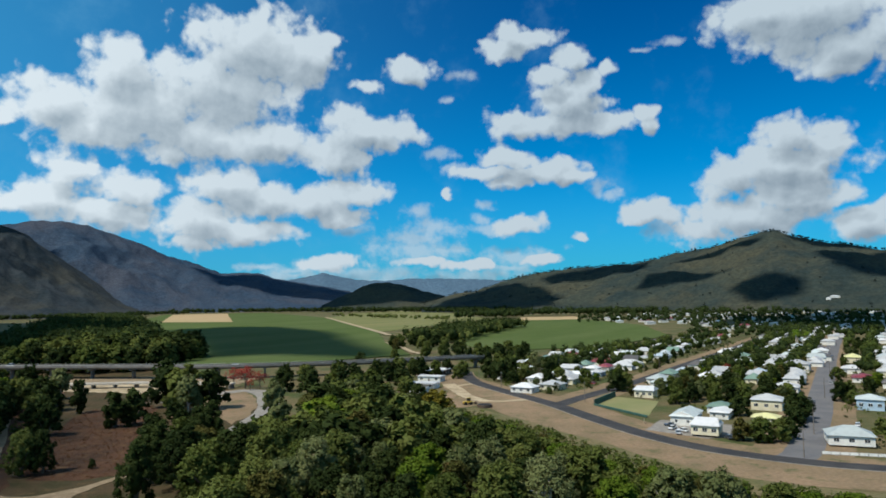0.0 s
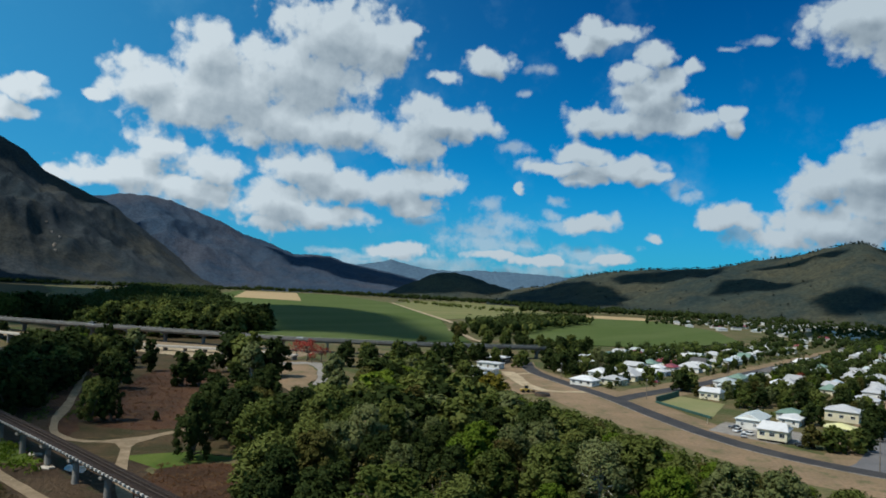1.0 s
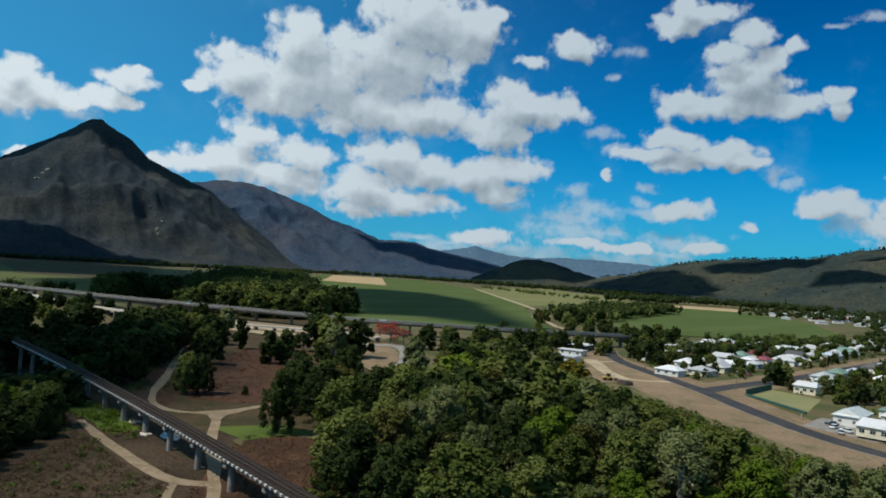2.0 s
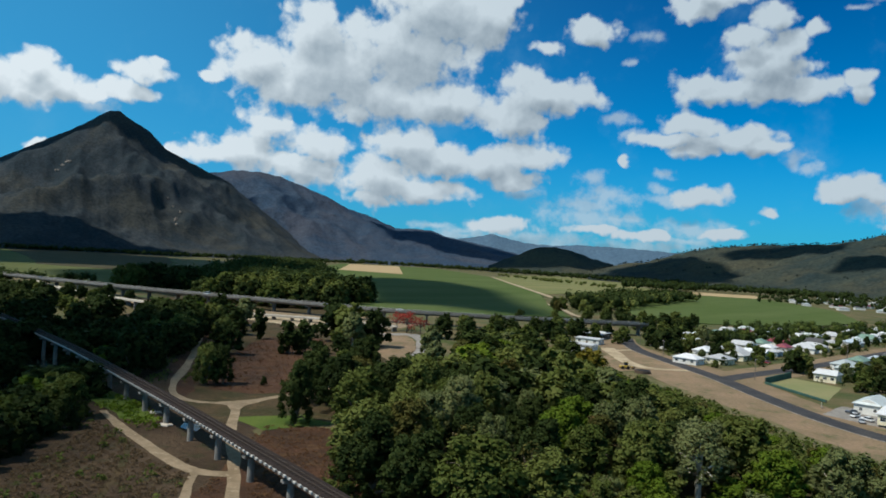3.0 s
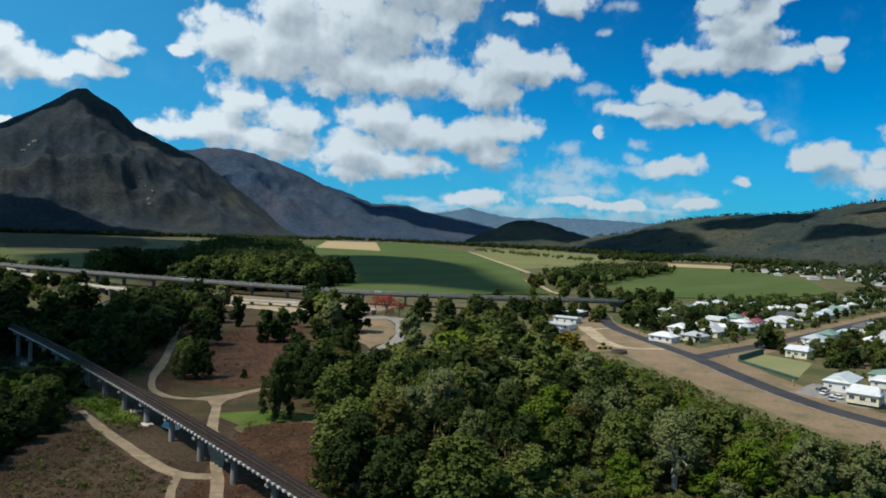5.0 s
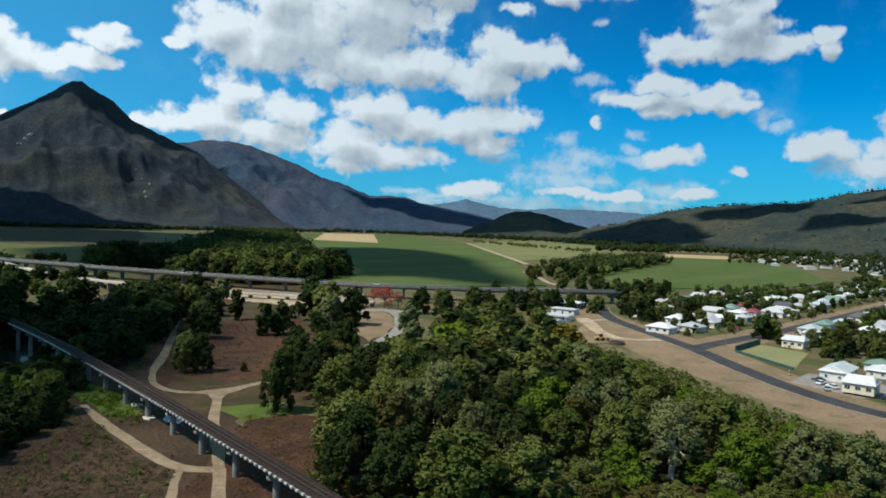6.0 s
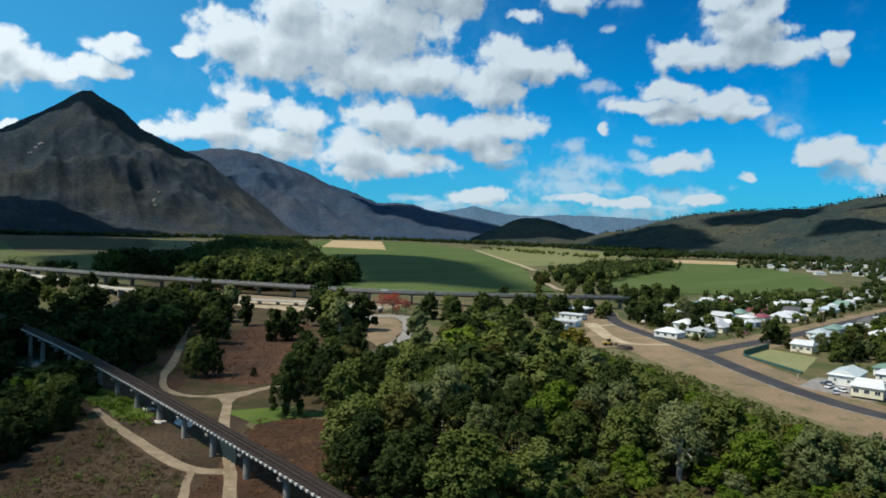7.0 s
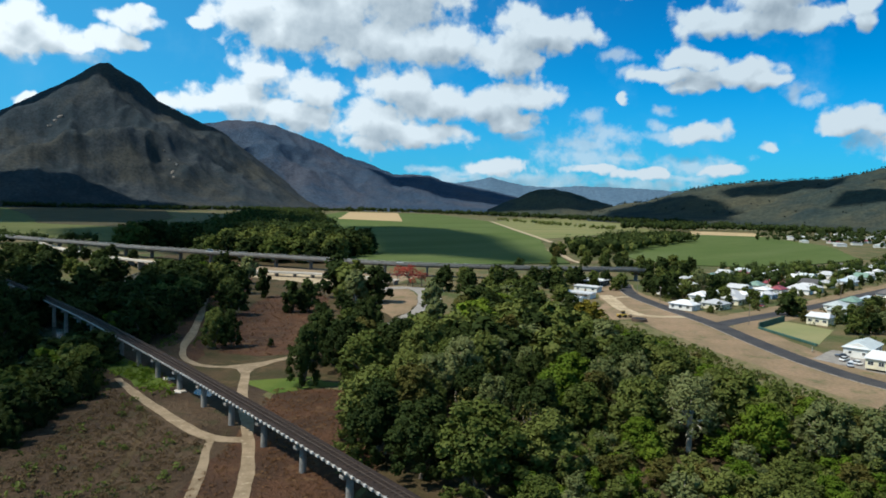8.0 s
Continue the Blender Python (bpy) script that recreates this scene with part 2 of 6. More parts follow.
def crop(name, a, b, angle, pitch):
    """A crop in rows: stripes of leaf and furrow, and patches of weaker growth."""
    m, t, p = material(name)
    at = t.nodes.new("ShaderNodeNewGeometry").outputs["Position"]
    turn = t.nodes.new("ShaderNodeMapping")
    t.links.new(at, turn.inputs[0])
    turn.inputs["Rotation"].default_value = (0, 0, radians(angle))
    rows = t.nodes.new("ShaderNodeTexWave")
    rows.inputs["Scale"].default_value, rows.inputs["Distortion"].default_value = 1.0 / pitch, 1.5
    t.links.new(turn.outputs[0], rows.inputs["Vector"])
    stretched = vec_node(t, "MULTIPLY", turn.outputs[0], (1.0, 0.16, 1.0))
    patches = ramp(t, noise_node(t, stretched, 0.016, 6.0, 0.6), 0.32, 0.7)
    colour = mix(t, patches, a, b)
    colour = mix(t, math_node(t, "MULTIPLY", rows.outputs["Fac"], 0.22), colour, tuple(v * 0.55 for v in a))
    grain = noise_node(t, at, 0.5, 4.0, 0.7)
    colour = mix(t, 1.0, colour, math_node(t, "ADD", math_node(t, "MULTIPLY", grain, 0.5), 0.75), "MULTIPLY")
    t.links.new(colour, p.inputs["Base Color"])
    p.inputs["Roughness"].default_value, p.inputs["Specular IOR Level"].default_value = 0.9, 0.03
    return m


def mountain_side(name, a, b, rock, dry=None):
    """Dry open forest on steep slopes: dark and light stands, dry grass between crowns, bare rock ribs."""
    m, t, p = material(name)
    at = t.nodes.new("ShaderNodeNewGeometry").outputs["Position"]
    sloped = vec_node(t, "MULTIPLY", at, (1.0, 1.0, 0.45))
    colour = mix(t, ramp(t, noise_node(t, sloped, 0.0045, 8.0, 0.68), 0.38, 0.62), a, b)
    if dry:
        colour = mix(t, math_node(t, "MULTIPLY", ramp(t, noise_node(t, sloped, 0.0021, 9.0, 0.7), 0.46, 0.62), 0.85), colour, dry)
    crowns = noise_node(t, at, 0.05, 4.0, 0.8)
    specks = ramp(t, noise_node(t, at, 0.11, 3.0, 0.6), 0.36, 0.6)
    colour = mix(t, 1.0, colour, math_node(t, "ADD", math_node(t, "MULTIPLY", math_node(t, "SUBTRACT", crowns, 0.5), 1.2), 1.03), "MULTIPLY")
    colour = mix(t, math_node(t, "MULTIPLY", math_node(t, "SUBTRACT", 1.0, specks), 0.45), colour, tuple(v * 0.5 for v in a))
    stretched = vec_node(t, "MULTIPLY", at, (1.0, 1.0, 0.3))
    colour = mix(t, math_node(t, "MULTIPLY", ramp(t, noise_node(t, stretched, 0.011, 7.0, 0.7), 0.68, 0.76), 0.4), colour, rock)
    t.links.new(colour, p.inputs["Base Color"])
    p.inputs["Roughness"].default_value, p.inputs["Specular IOR Level"].default_value = 0.95, 0.03
    n = t.nodes.new("ShaderNodeBump")
    n.inputs["Strength"].default_value, n.inputs["Distance"].default_value = 0.5, 10.0
    t.links.new(crowns, n.inputs["Height"])
    t.links.new(n.outputs[0], p.inputs["Normal"])
    return m


def metal_sheet(name, colour, rough=0.45):
    """Painted corrugated roofing: ribs, fading and dirt streaks."""
    m, t, p = material(name)
    at = t.nodes.new("ShaderNodeTexCoord").outputs["Object"]
    dirt = ramp(t, noise_node(t, at, 0.5, 6.0, 0.65), 0.4, 0.75)
    out = mix(t, math_node(t, "MULTIPLY", dirt, 0.45), colour, tuple(v * 0.55 for v in colour))
    tint = t.nodes.new("ShaderNodeObjectInfo").outputs["Random"]
    out = mix(t, 1.0, out, math_node(t, "ADD", math_node(t, "MULTIPLY", tint, 0.3), 0.8), "MULTIPLY")
    t.links.new(out, p.inputs["Base Color"])
    p.inputs["Roughness"].default_value, p.inputs["Specular IOR Level"].default_value = rough, 0.4
    w = t.nodes.new("ShaderNodeTexWave")
    w.inputs["Scale"].default_value = 2.0
    t.links.new(at, w.inputs["Vector"])
    n = t.nodes.new("ShaderNodeBump")
    n.inputs["Strength"].default_value, n.inputs["Distance"].default_value = 0.5, 0.03
    t.links.new(w.outputs["Fac"], n.inputs["Height"])
    t.links.new(n.outputs[0], p.inputs["Normal"])
    return m


M_GROUND = surface("dry_grass", (0.125, 0.10, 0.05), (0.060, 0.075, 0.026), 0.03, c=(0.15, 0.105, 0.06), bump=0.5, bump_scale=0.9, detail_scale=0.7)
M_FLOOR = surface("leaf_litter", (0.066, 0.045, 0.024), (0.040, 0.036, 0.015), 0.08, c=(0.09, 0.060, 0.030), bump=0.6, bump_scale=0.8)
M_SLASH = surface("cut_bracken", (0.082, 0.041, 0.023), (0.050, 0.028, 0.017), 0.09, c=(0.112, 0.064, 0.031), bump=0.9, bump_scale=0.9, detail_scale=1.1, spread=0.3)
M_SCRUB = surface("scrubby_soil", (0.079, 0.053, 0.032), (0.050, 0.033, 0.020), 0.06, c=(0.044, 0.042, 0.018), bump=0.9, bump_scale=0.8, detail_scale=0.8, spread=0.42)
# dark brown that paints cloud shade onto the field below the peak
M_CLOUD_SHADE = surface("cloud_shade_brown", (0.078, 0.070, 0.042), (0.058, 0.054, 0.033), 0.02, bump=0.2, spec=0.02, detail_scale=0.4)
M_TRACK = surface("packed_dirt", (0.25, 0.19, 0.125), (0.18, 0.135, 0.085), 0.25, c=(0.29, 0.23, 0.155), bump=0.3, detail_scale=2.0)
M_GRAVEL = surface("grey_gravel", (0.25, 0.235, 0.21), (0.19, 0.175, 0.16), 0.3, bump=0.3, detail_scale=3.0)
M_SAND = surface("river_sand", (0.42, 0.34, 0.23), (0.30, 0.235, 0.15), 0.1, c=(0.19, 0.15, 0.09), bump=0.4)
M_VERGE = surface("scorched_verge", (0.255, 0.178, 0.112), (0.19, 0.14, 0.084), 0.045, c=(0.125, 0.118, 0.058), bump=0.5, bump_scale=1.0, detail_scale=0.8, spread=0.3)
M_ROUGH = surface("rough_olive_grass", (0.115, 0.112, 0.048), (0.17, 0.14, 0.072), 0.07, c=(0.075, 0.09, 0.03), bump=0.6, bump_scale=0.9, detail_scale=0.8, spread=0.3)
M_LUSH = surface("lush_grass", (0.058, 0.096, 0.015), (0.092, 0.124, 0.024), 0.12, bump=0.5, detail_scale=1.5)
M_LAWN = surface("bowling_lawn", (0.185, 0.195, 0.085), (0.22, 0.21, 0.10), 0.06, bump=0.1, detail_scale=1.2, spread=0.1)
M_ASPHALT = surface("asphalt", (0.040, 0.040, 0.043), (0.058, 0.056, 0.056), 0.12, rough=0.8, bump=0.15, detail_scale=2.5, spread=0.15)
M_STREET = surface("worn_asphalt", (0.115, 0.115, 0.122), (0.145, 0.142, 0.145), 0.1, rough=0.85, bump=0.15, detail_scale=2.0, spread=0.15)
M_CONCRETE = surface("weathered_concrete", (0.26, 0.245, 0.22), (0.18, 0.17, 0.155), 0.25, c=(0.15, 0.145, 0.13), bump=0.2)
M_HIGHWAY = surface("stained_concrete", (0.185, 0.178, 0.165), (0.135, 0.13, 0.12), 0.2, c=(0.11, 0.106, 0.098), bump=0.2)
M_PALE = surface("pale_concrete", (0.50, 0.46, 0.40), (0.40, 0.36, 0.30), 0.2, bump=0.2)
M_STEEL = surface("rusty_steel", (0.10, 0.075, 0.06), (0.14, 0.10, 0.075), 0.6, rough=0.6, bump=0.2, metal=0.3)
M_RAIL = surface("dull_rail", (0.055, 0.042, 0.036), (0.075, 0.058, 0.048), 0.6, rough=0.6, bump=0)
M_BALLAST = surface("dark_ballast", (0.036, 0.026, 0.022), (0.024, 0.018, 0.016), 0.6, c=(0.046, 0.034, 0.028), bump=0.8, bump_scale=4.0)
M_BRACKET = surface("galvanised_bracket", (0.50, 0.48, 0.44), (0.34, 0.33, 0.31), 0.8, rough=0.5, bump=0)
M_CANE = crop("young_cane", (0.066, 0.098, 0.028), (0.092, 0.120, 0.044), 28, 1.6)
M_CANE_OLD = crop("older_cane", (0.080, 0.095, 0.036), (0.105, 0.112, 0.045), 62, 1.8)
M_STUBBLE = crop("cut_stubble", (0.41, 0.31, 0.18), (0.35, 0.26, 0.145), 28, 2.2)
M_PASTURE = crop("pale_pasture", (0.19, 0.18, 0.082), (0.13, 0.15, 0.058), 40, 3.0)
# open forest on the peak, a little blue haze mixed into its colours
M_PYRAMID = mountain_side("haze_tinted_open_forest", (0.022, 0.032, 0.039), (0.040, 0.048, 0.054), (0.11, 0.095, 0.085), (0.050, 0.050, 0.042))
# distance haze is put into the blue base colours of these two forests
M_SECOND = mountain_side("haze_tinted_forest", (0.030, 0.052, 0.084), (0.044, 0.064, 0.094), (0.11, 0.11, 0.11), (0.058, 0.064, 0.082))
M_FAR = mountain_side("haze_blue_forest", (0.070, 0.122, 0.178), (0.080, 0.134, 0.19), (0.10, 0.13, 0.16))
M_RIDGE = mountain_side("wooded_ridge", (0.023, 0.036, 0.036), (0.044, 0.053, 0.042), (0.08, 0.074, 0.058), (0.066, 0.064, 0.042))
M_ROCK = surface("bare_granite", (0.26, 0.23, 0.205), (0.17, 0.15, 0.13), 0.02, bump=0.5)
M_CLOUD = surface("cloud_droplets", (0.86, 0.87, 0.88), (0.8, 0.81, 0.83), 0.004, bump=0)
M_BARK = surface("grey_bark", (0.16, 0.13, 0.10), (0.10, 0.08, 0.06), 0.9, bump=0.5)
M_PALE_BARK = surface("white_gum_bark", (0.52, 0.48, 0.42), (0.38, 0.34, 0.29), 0.9, bump=0.3)
M_LEAF = [
    foliage("dark_leaves", (0.020, 0.034, 0.009), (0.054, 0.076, 0.020)),
    foliage("mid_leaves", (0.062, 0.086, 0.018), (0.168, 0.190, 0.052)),
    foliage("gum_leaves", (0.100, 0.124, 0.044), (0.190, 0.212, 0.088), (0.17, 0.15, 0.08)),
    foliage("bright_leaves", (0.062, 0.112, 0.010), (0.142, 0.192, 0.022)),
    foliage("olive_leaves", (0.060, 0.064, 0.016), (0.130, 0.115, 0.032), (0.17, 0.11, 0.045)),
]
M_FOREST = foliage("dusty_forest_leaves", (0.026, 0.038, 0.034), (0.046, 0.056, 0.044))
M_FLAME = foliage("flame_blossom", (0.20, 0.030, 0.026), (0.40, 0.055, 0.045))
M_GOLD = foliage("golden_leaves", (0.14, 0.125, 0.018), (0.235, 0.19, 0.030))
M_WHITE_WALL = surface("white_weatherboard", (0.74, 0.73, 0.68), (0.64, 0.63, 0.58), 0.3, rough=0.7, bump=0)
M_CREAM_WALL = surface("cream_weatherboard", (0.70, 0.64, 0.46), (0.60, 0.55, 0.40), 0.3, rough=0.7, bump=0)
M_BLUE_WALL = surface("pale_blue_boards", (0.40, 0.52, 0.62), (0.34, 0.45, 0.55), 0.3, rough=0.7, bump=0)
M_TRIM = surface("white_trim", (0.78, 0.78, 0.75), (0.68, 0.68, 0.65), 0.6, bump=0)
M_DOOR = surface("brown_timber_door", (0.14, 0.08, 0.045), (0.09, 0.055, 0.03), 2.0, bump=0.1)
M_ROOFS = {
    "white": metal_sheet("white_roofing", (0.60, 0.61, 0.62), 0.6),
    "zinc": metal_sheet("zinc_roofing", (0.44, 0.45, 0.46), 0.5),
    "teal": metal_sheet("pale_teal_roofing", (0.46, 0.51, 0.51)),
    "green": metal_sheet("green_roofing", (0.16, 0.25, 0.20)),
    "red": metal_sheet("red_roofing", (0.26, 0.055, 0.07)),
    "yellow": metal_sheet("yellow_roofing", (0.62, 0.60, 0.30)),
    "blue": metal_sheet("blue_roofing", (0.42, 0.49, 0.55)),
    "dark": metal_sheet("dark_roofing", (0.10, 0.095, 0.095)),
}
# the dark boards paint in the shade inside the depot's open shed
M_WALLS = {"dark": surface("shaded_opening_boards", (0.10, 0.085, 0.07), (0.07, 0.06, 0.05), 0.3, rough=0.7, bump=0), "white": M_WHITE_WALL, "cream": M_CREAM_WALL, "blue": M_BLUE_WALL}


def glass_material():
    m, t, p = material("window_glass")
    p.inputs["Base Color"].default_value = (0.03, 0.038, 0.045, 1)
    p.inputs["Roughness"].default_value, p.inputs["Specular IOR Level"].default_value = 0.08, 0.6
    return m


def water_material():
    m, t, p = material("river_water")
    at = t.nodes.new("ShaderNodeNewGeometry").outputs["Position"]
    t.links.new(mix(t, noise_node(t, at, 0.05, 3.0), (0.016, 0.022, 0.018), (0.035, 0.042, 0.03)), p.inputs["Base Color"])
    p.inputs["Roughness"].default_value, p.inputs["IOR"].default_value = 0.12, 1.33
    n = t.nodes.new("ShaderNodeBump")
    n.inputs["Strength"].default_value, n.inputs["Distance"].default_value = 0.25, 0.2
    t.links.new(noise_node(t, at, 0.6, 4.0), n.inputs["Height"])
    t.links.new(n.outputs[0], p.inputs["Normal"])
    return m


def car_paint(name, colour):
    m, t, p = material(name)
    at = t.nodes.new("ShaderNodeTexCoord").outputs["Object"]
    t.links.new(mix(t, ramp(t, noise_node(t, at, 2.0, 4.0), 0.4, 0.8), colour, tuple(v * 0.8 for v in colour)), p.inputs["Base Color"])
    p.inputs["Roughness"].default_value, p.inputs["Coat Weight"].default_value = 0.35, 0.5
    return m


M_GLASS, M_WATER = glass_material(), water_material()
M_CAR = {"white": car_paint("white_car_paint", (0.72, 0.73, 0.74)), "dark": car_paint("dark_car_paint", (0.03, 0.035, 0.045)), "red": car_paint("red_car_paint", (0.30, 0.03, 0.03)), "silver": car_paint("silver_car_paint", (0.42, 0.43, 0.45)), "yellow": car_paint("yellow_machine_paint", (0.55, 0.36, 0.05))}
M_TYRE = surface("tyre_rubber", (0.018, 0.018, 0.018), (0.03, 0.03, 0.03), 4.0, bump=0)
M_SLEEPER = surface("oiled_sleeper", (0.030, 0.023, 0.020), (0.042, 0.033, 0.028), 1.5, bump=0.2)
M_TIMBER = surface("grey_pole_timber", (0.20, 0.17, 0.14), (0.14, 0.12, 0.10), 1.5, bump=0.2)


# ---------------------------------------------------------------- building helpers
def solid(name, verts, faces, mat, parent=None, label="", smooth=False):
    me = bpy.data.meshes.new(name)
    me.from_pydata([tuple(v) for v in verts], [], [tuple(f) for f in faces])
    me.materials.append(mat)
    if smooth:
        me.polygons.foreach_set("use_smooth", [True] * len(me.polygons))
    me.update()
    ob = new(name, me)
    if parent:
        ob.parent = parent
    return tagged(ob, label) if label else ob


def part(name, bm, mat, parent, label=""):
    me = bpy.data.meshes.new(name)
    bm.to_mesh(me)
    bm.free()
    me.materials.append(mat)
    ob = new(name, me)
    ob.parent = parent
    return tagged(ob, label) if label else ob


def box(bm, x0, y0, z0, x1, y1, z1, bevel=0.0):
    m = pose((x0 + x1) / 2, (y0 + y1) / 2, (z0 + z1) / 2) @ Matrix.Diagonal((x1 - x0, y1 - y0, z1 - z0, 1))
    made = bmesh.ops.create_cube(bm, size=1.0, matrix=m)["verts"]
    if bevel:
        edges = list({e for v in made for e in v.link_edges})
        bmesh.ops.bevel(bm, geom=edges, offset=bevel, segments=1, affect="EDGES")
    return bm


def tube(bm, a, b, r0, r1, sides=8):
    a, b = Vector(a), Vector(b)
    turn = (b - a).to_track_quat("Z", "Y").to_matrix().to_4x4()
    bmesh.ops.create_cone(bm, cap_ends=True, segments=sides, radius1=r0, radius2=r1, depth=(b - a).length, matrix=Matrix.Translation((a + b) / 2) @ turn)
    return bm


def spline(points, step=4.0):
    """A smooth line through the points, sampled about every step metres."""
    p = [np.array(q, float) for q in points]
    p = [2 * p[0] - p[1]] + p + [2 * p[-1] - p[-2]]
    out = []
    for i in range(1, len(p) - 2):
        n = max(2, int(np.linalg.norm(p[i + 1] - p[i]) / step))
        for k in range(n):
            t = k / n
            out.append(0.5 * (2 * p[i] + (p[i + 1] - p[i - 1]) * t + (2 * p[i - 1] - 5 * p[i] + 4 * p[i + 1] - p[i + 2]) * t**2 + (3 * p[i] - p[i - 1] - 3 * p[i + 1] + p[i + 2]) * t**3))
    out.append(p[-2])
    return np.array(out)


def sides_of(line):
    d = np.gradient(line[:, :2], axis=0)
    d /= np.linalg.norm(d, axis=1)[:, None]
    return np.stack([d[:, 1], -d[:, 0]], 1)


def to_line(x, y, line):
    """Distance from points to a polyline, by its samples."""
    d = np.full(np.shape(x), 1e9)
    for q in line:
        d = np.minimum(d, np.hypot(x - q[0], y - q[1]))
    return d


def ribbon(name, points, width, z, mat, ragged=0.0, label="", category="", step=4.0, thick=0.0, shift=0.0, seed=1):
    """A strip of ground or paving along a line, with a skirt at its edges."""
    rng = np.random.default_rng(seed)
    line = spline(points, step)
    side = sides_of(line)
    n = len(line)
    wide = np.full(n, width / 2) if np.isscalar(width) else np.interp(np.linspace(0, 1, n), np.linspace(0, 1, len(width)), width) / 2
    wobble = [np.convolve(rng.uniform(-ragged, ragged, n + 8), np.ones(5) / 3.2, "same")[4:-4] for _ in range(2)]
    left = line[:, :2] - side * (wide + wobble[0])[:, None] + side * shift
    right = line[:, :2] + side * (wide + wobble[1])[:, None] + side * shift
    low = z - max(thick, 0.04) - 0.02
    verts = [(*a, z) for a in left] + [(*a, z) for a in right] + [(*a, low) for a in left] + [(*a, low) for a in right]
    faces = []
    for i in range(n - 1):
        faces += [(i, i + n, i + n + 1, i + 1), (i + 1, i + 1 + 2 * n, i + 2 * n, i), (i + n, i + 3 * n, i + 3 * n + 1, i + n + 1)]
    ob = solid(name, verts, faces, mat)
    return tagged(ob, label, category, kind="structure")


def patch(name, corners, z, mat, label="", category="", ragged=1.0, high=0.06, seed=3, step=6.0, kind="structure"):
    """A closed patch of ground cover or crop with an uneven outline and a raised edge."""
    rng = np.random.default_rng(seed)
    ring = []
    for a, b in zip(corners, corners[1:] + corners[:1]):
        a, b = np.array(a, float), np.array(b, float)
        n = max(1, int(np.linalg.norm(b - a) / step))
        ring += [a + (b - a) * k / n + rng.uniform(-ragged, ragged, 2) for k in range(n)]
    bm = bmesh.new()
    top = [bm.verts.new((*q, z + high)) for q in ring]
    bottom = [bm.verts.new((*q, z)) for q in ring]
    edges = [bm.edges.new((top[i - 1], top[i])) for i in range(len(top))]
    bmesh.ops.triangle_fill(bm, use_beauty=True, edges=edges, normal=(0, 0, 1))
    for i in range(len(top)):
        bm.faces.new((top[i - 1], bottom[i - 1], bottom[i], top[i]))
    me = bpy.data.meshes.new(name)
    bm.to_mesh(me)
    bm.free()
    me.materials.append(mat)
    return tagged(new(name, me), label, category, kind=kind)


def inside(x, y, corners):
    hit = np.zeros(np.shape(x), bool)
    for (x0, y0), (x1, y1) in zip(corners, corners[1:] + corners[:1]):
        if y0 != y1:
            hit ^= ((y0 > y) != (y1 > y)) & (x < (x1 - x0) * (y - y0) / (y1 - y0) + x0)
    return hit


# ---------------------------------------------------------------- ground, river, mountains
RIVER = spline([(-95, 20), (-128, 95), (-150, 150), (-196, 225), (-250, 305), (-300, 430), (-350, 560), (-410, 690), (-520, 860)], 8.0)


def ground_height(x, y):
    d = to_line(x, y, RIVER)
    s = np.clip((d - 9.0) / 22.0, 0, 1)
    return -5.0 * (1 - s * s * (3 - 2 * s)) * (np.hypot(x, y) < 1100)


def build_ground():
    fine = np.radians(np.arange(-62, 50.01, 0.8))
    rest = np.radians(np.arange(56, 294, 6.0))
    az = np.concatenate([fine, rest])
    r = np.concatenate([[0.5], np.geomspace(12, 4900, 205)])
    a, q = np.meshgrid(az, r)
    x, y = q * np.sin(a), q * np.cos(a)
    z = ground_height(x, y)
    n, rows = len(az), len(r)
    faces = [(i * n + j, i * n + (j + 1) % n, (i + 1) * n + (j + 1) % n, (i + 1) * n + j) for i in range(rows - 1) for j in range(n)]
    ob = solid("ground", np.stack([x, y, z], -1).reshape(-1, 3), [f[::-1] for f in faces], M_GROUND, smooth=True)
    tagged(ob, "valley floor of dry tan grass with greener patches", "ground", kind="structure")


build_ground()
ribbon("water", [tuple(p) for p in RIVER[::4]], 24, -3.4, M_WATER, 0.0, "dark calm river water between wooded banks", "river", step=10)


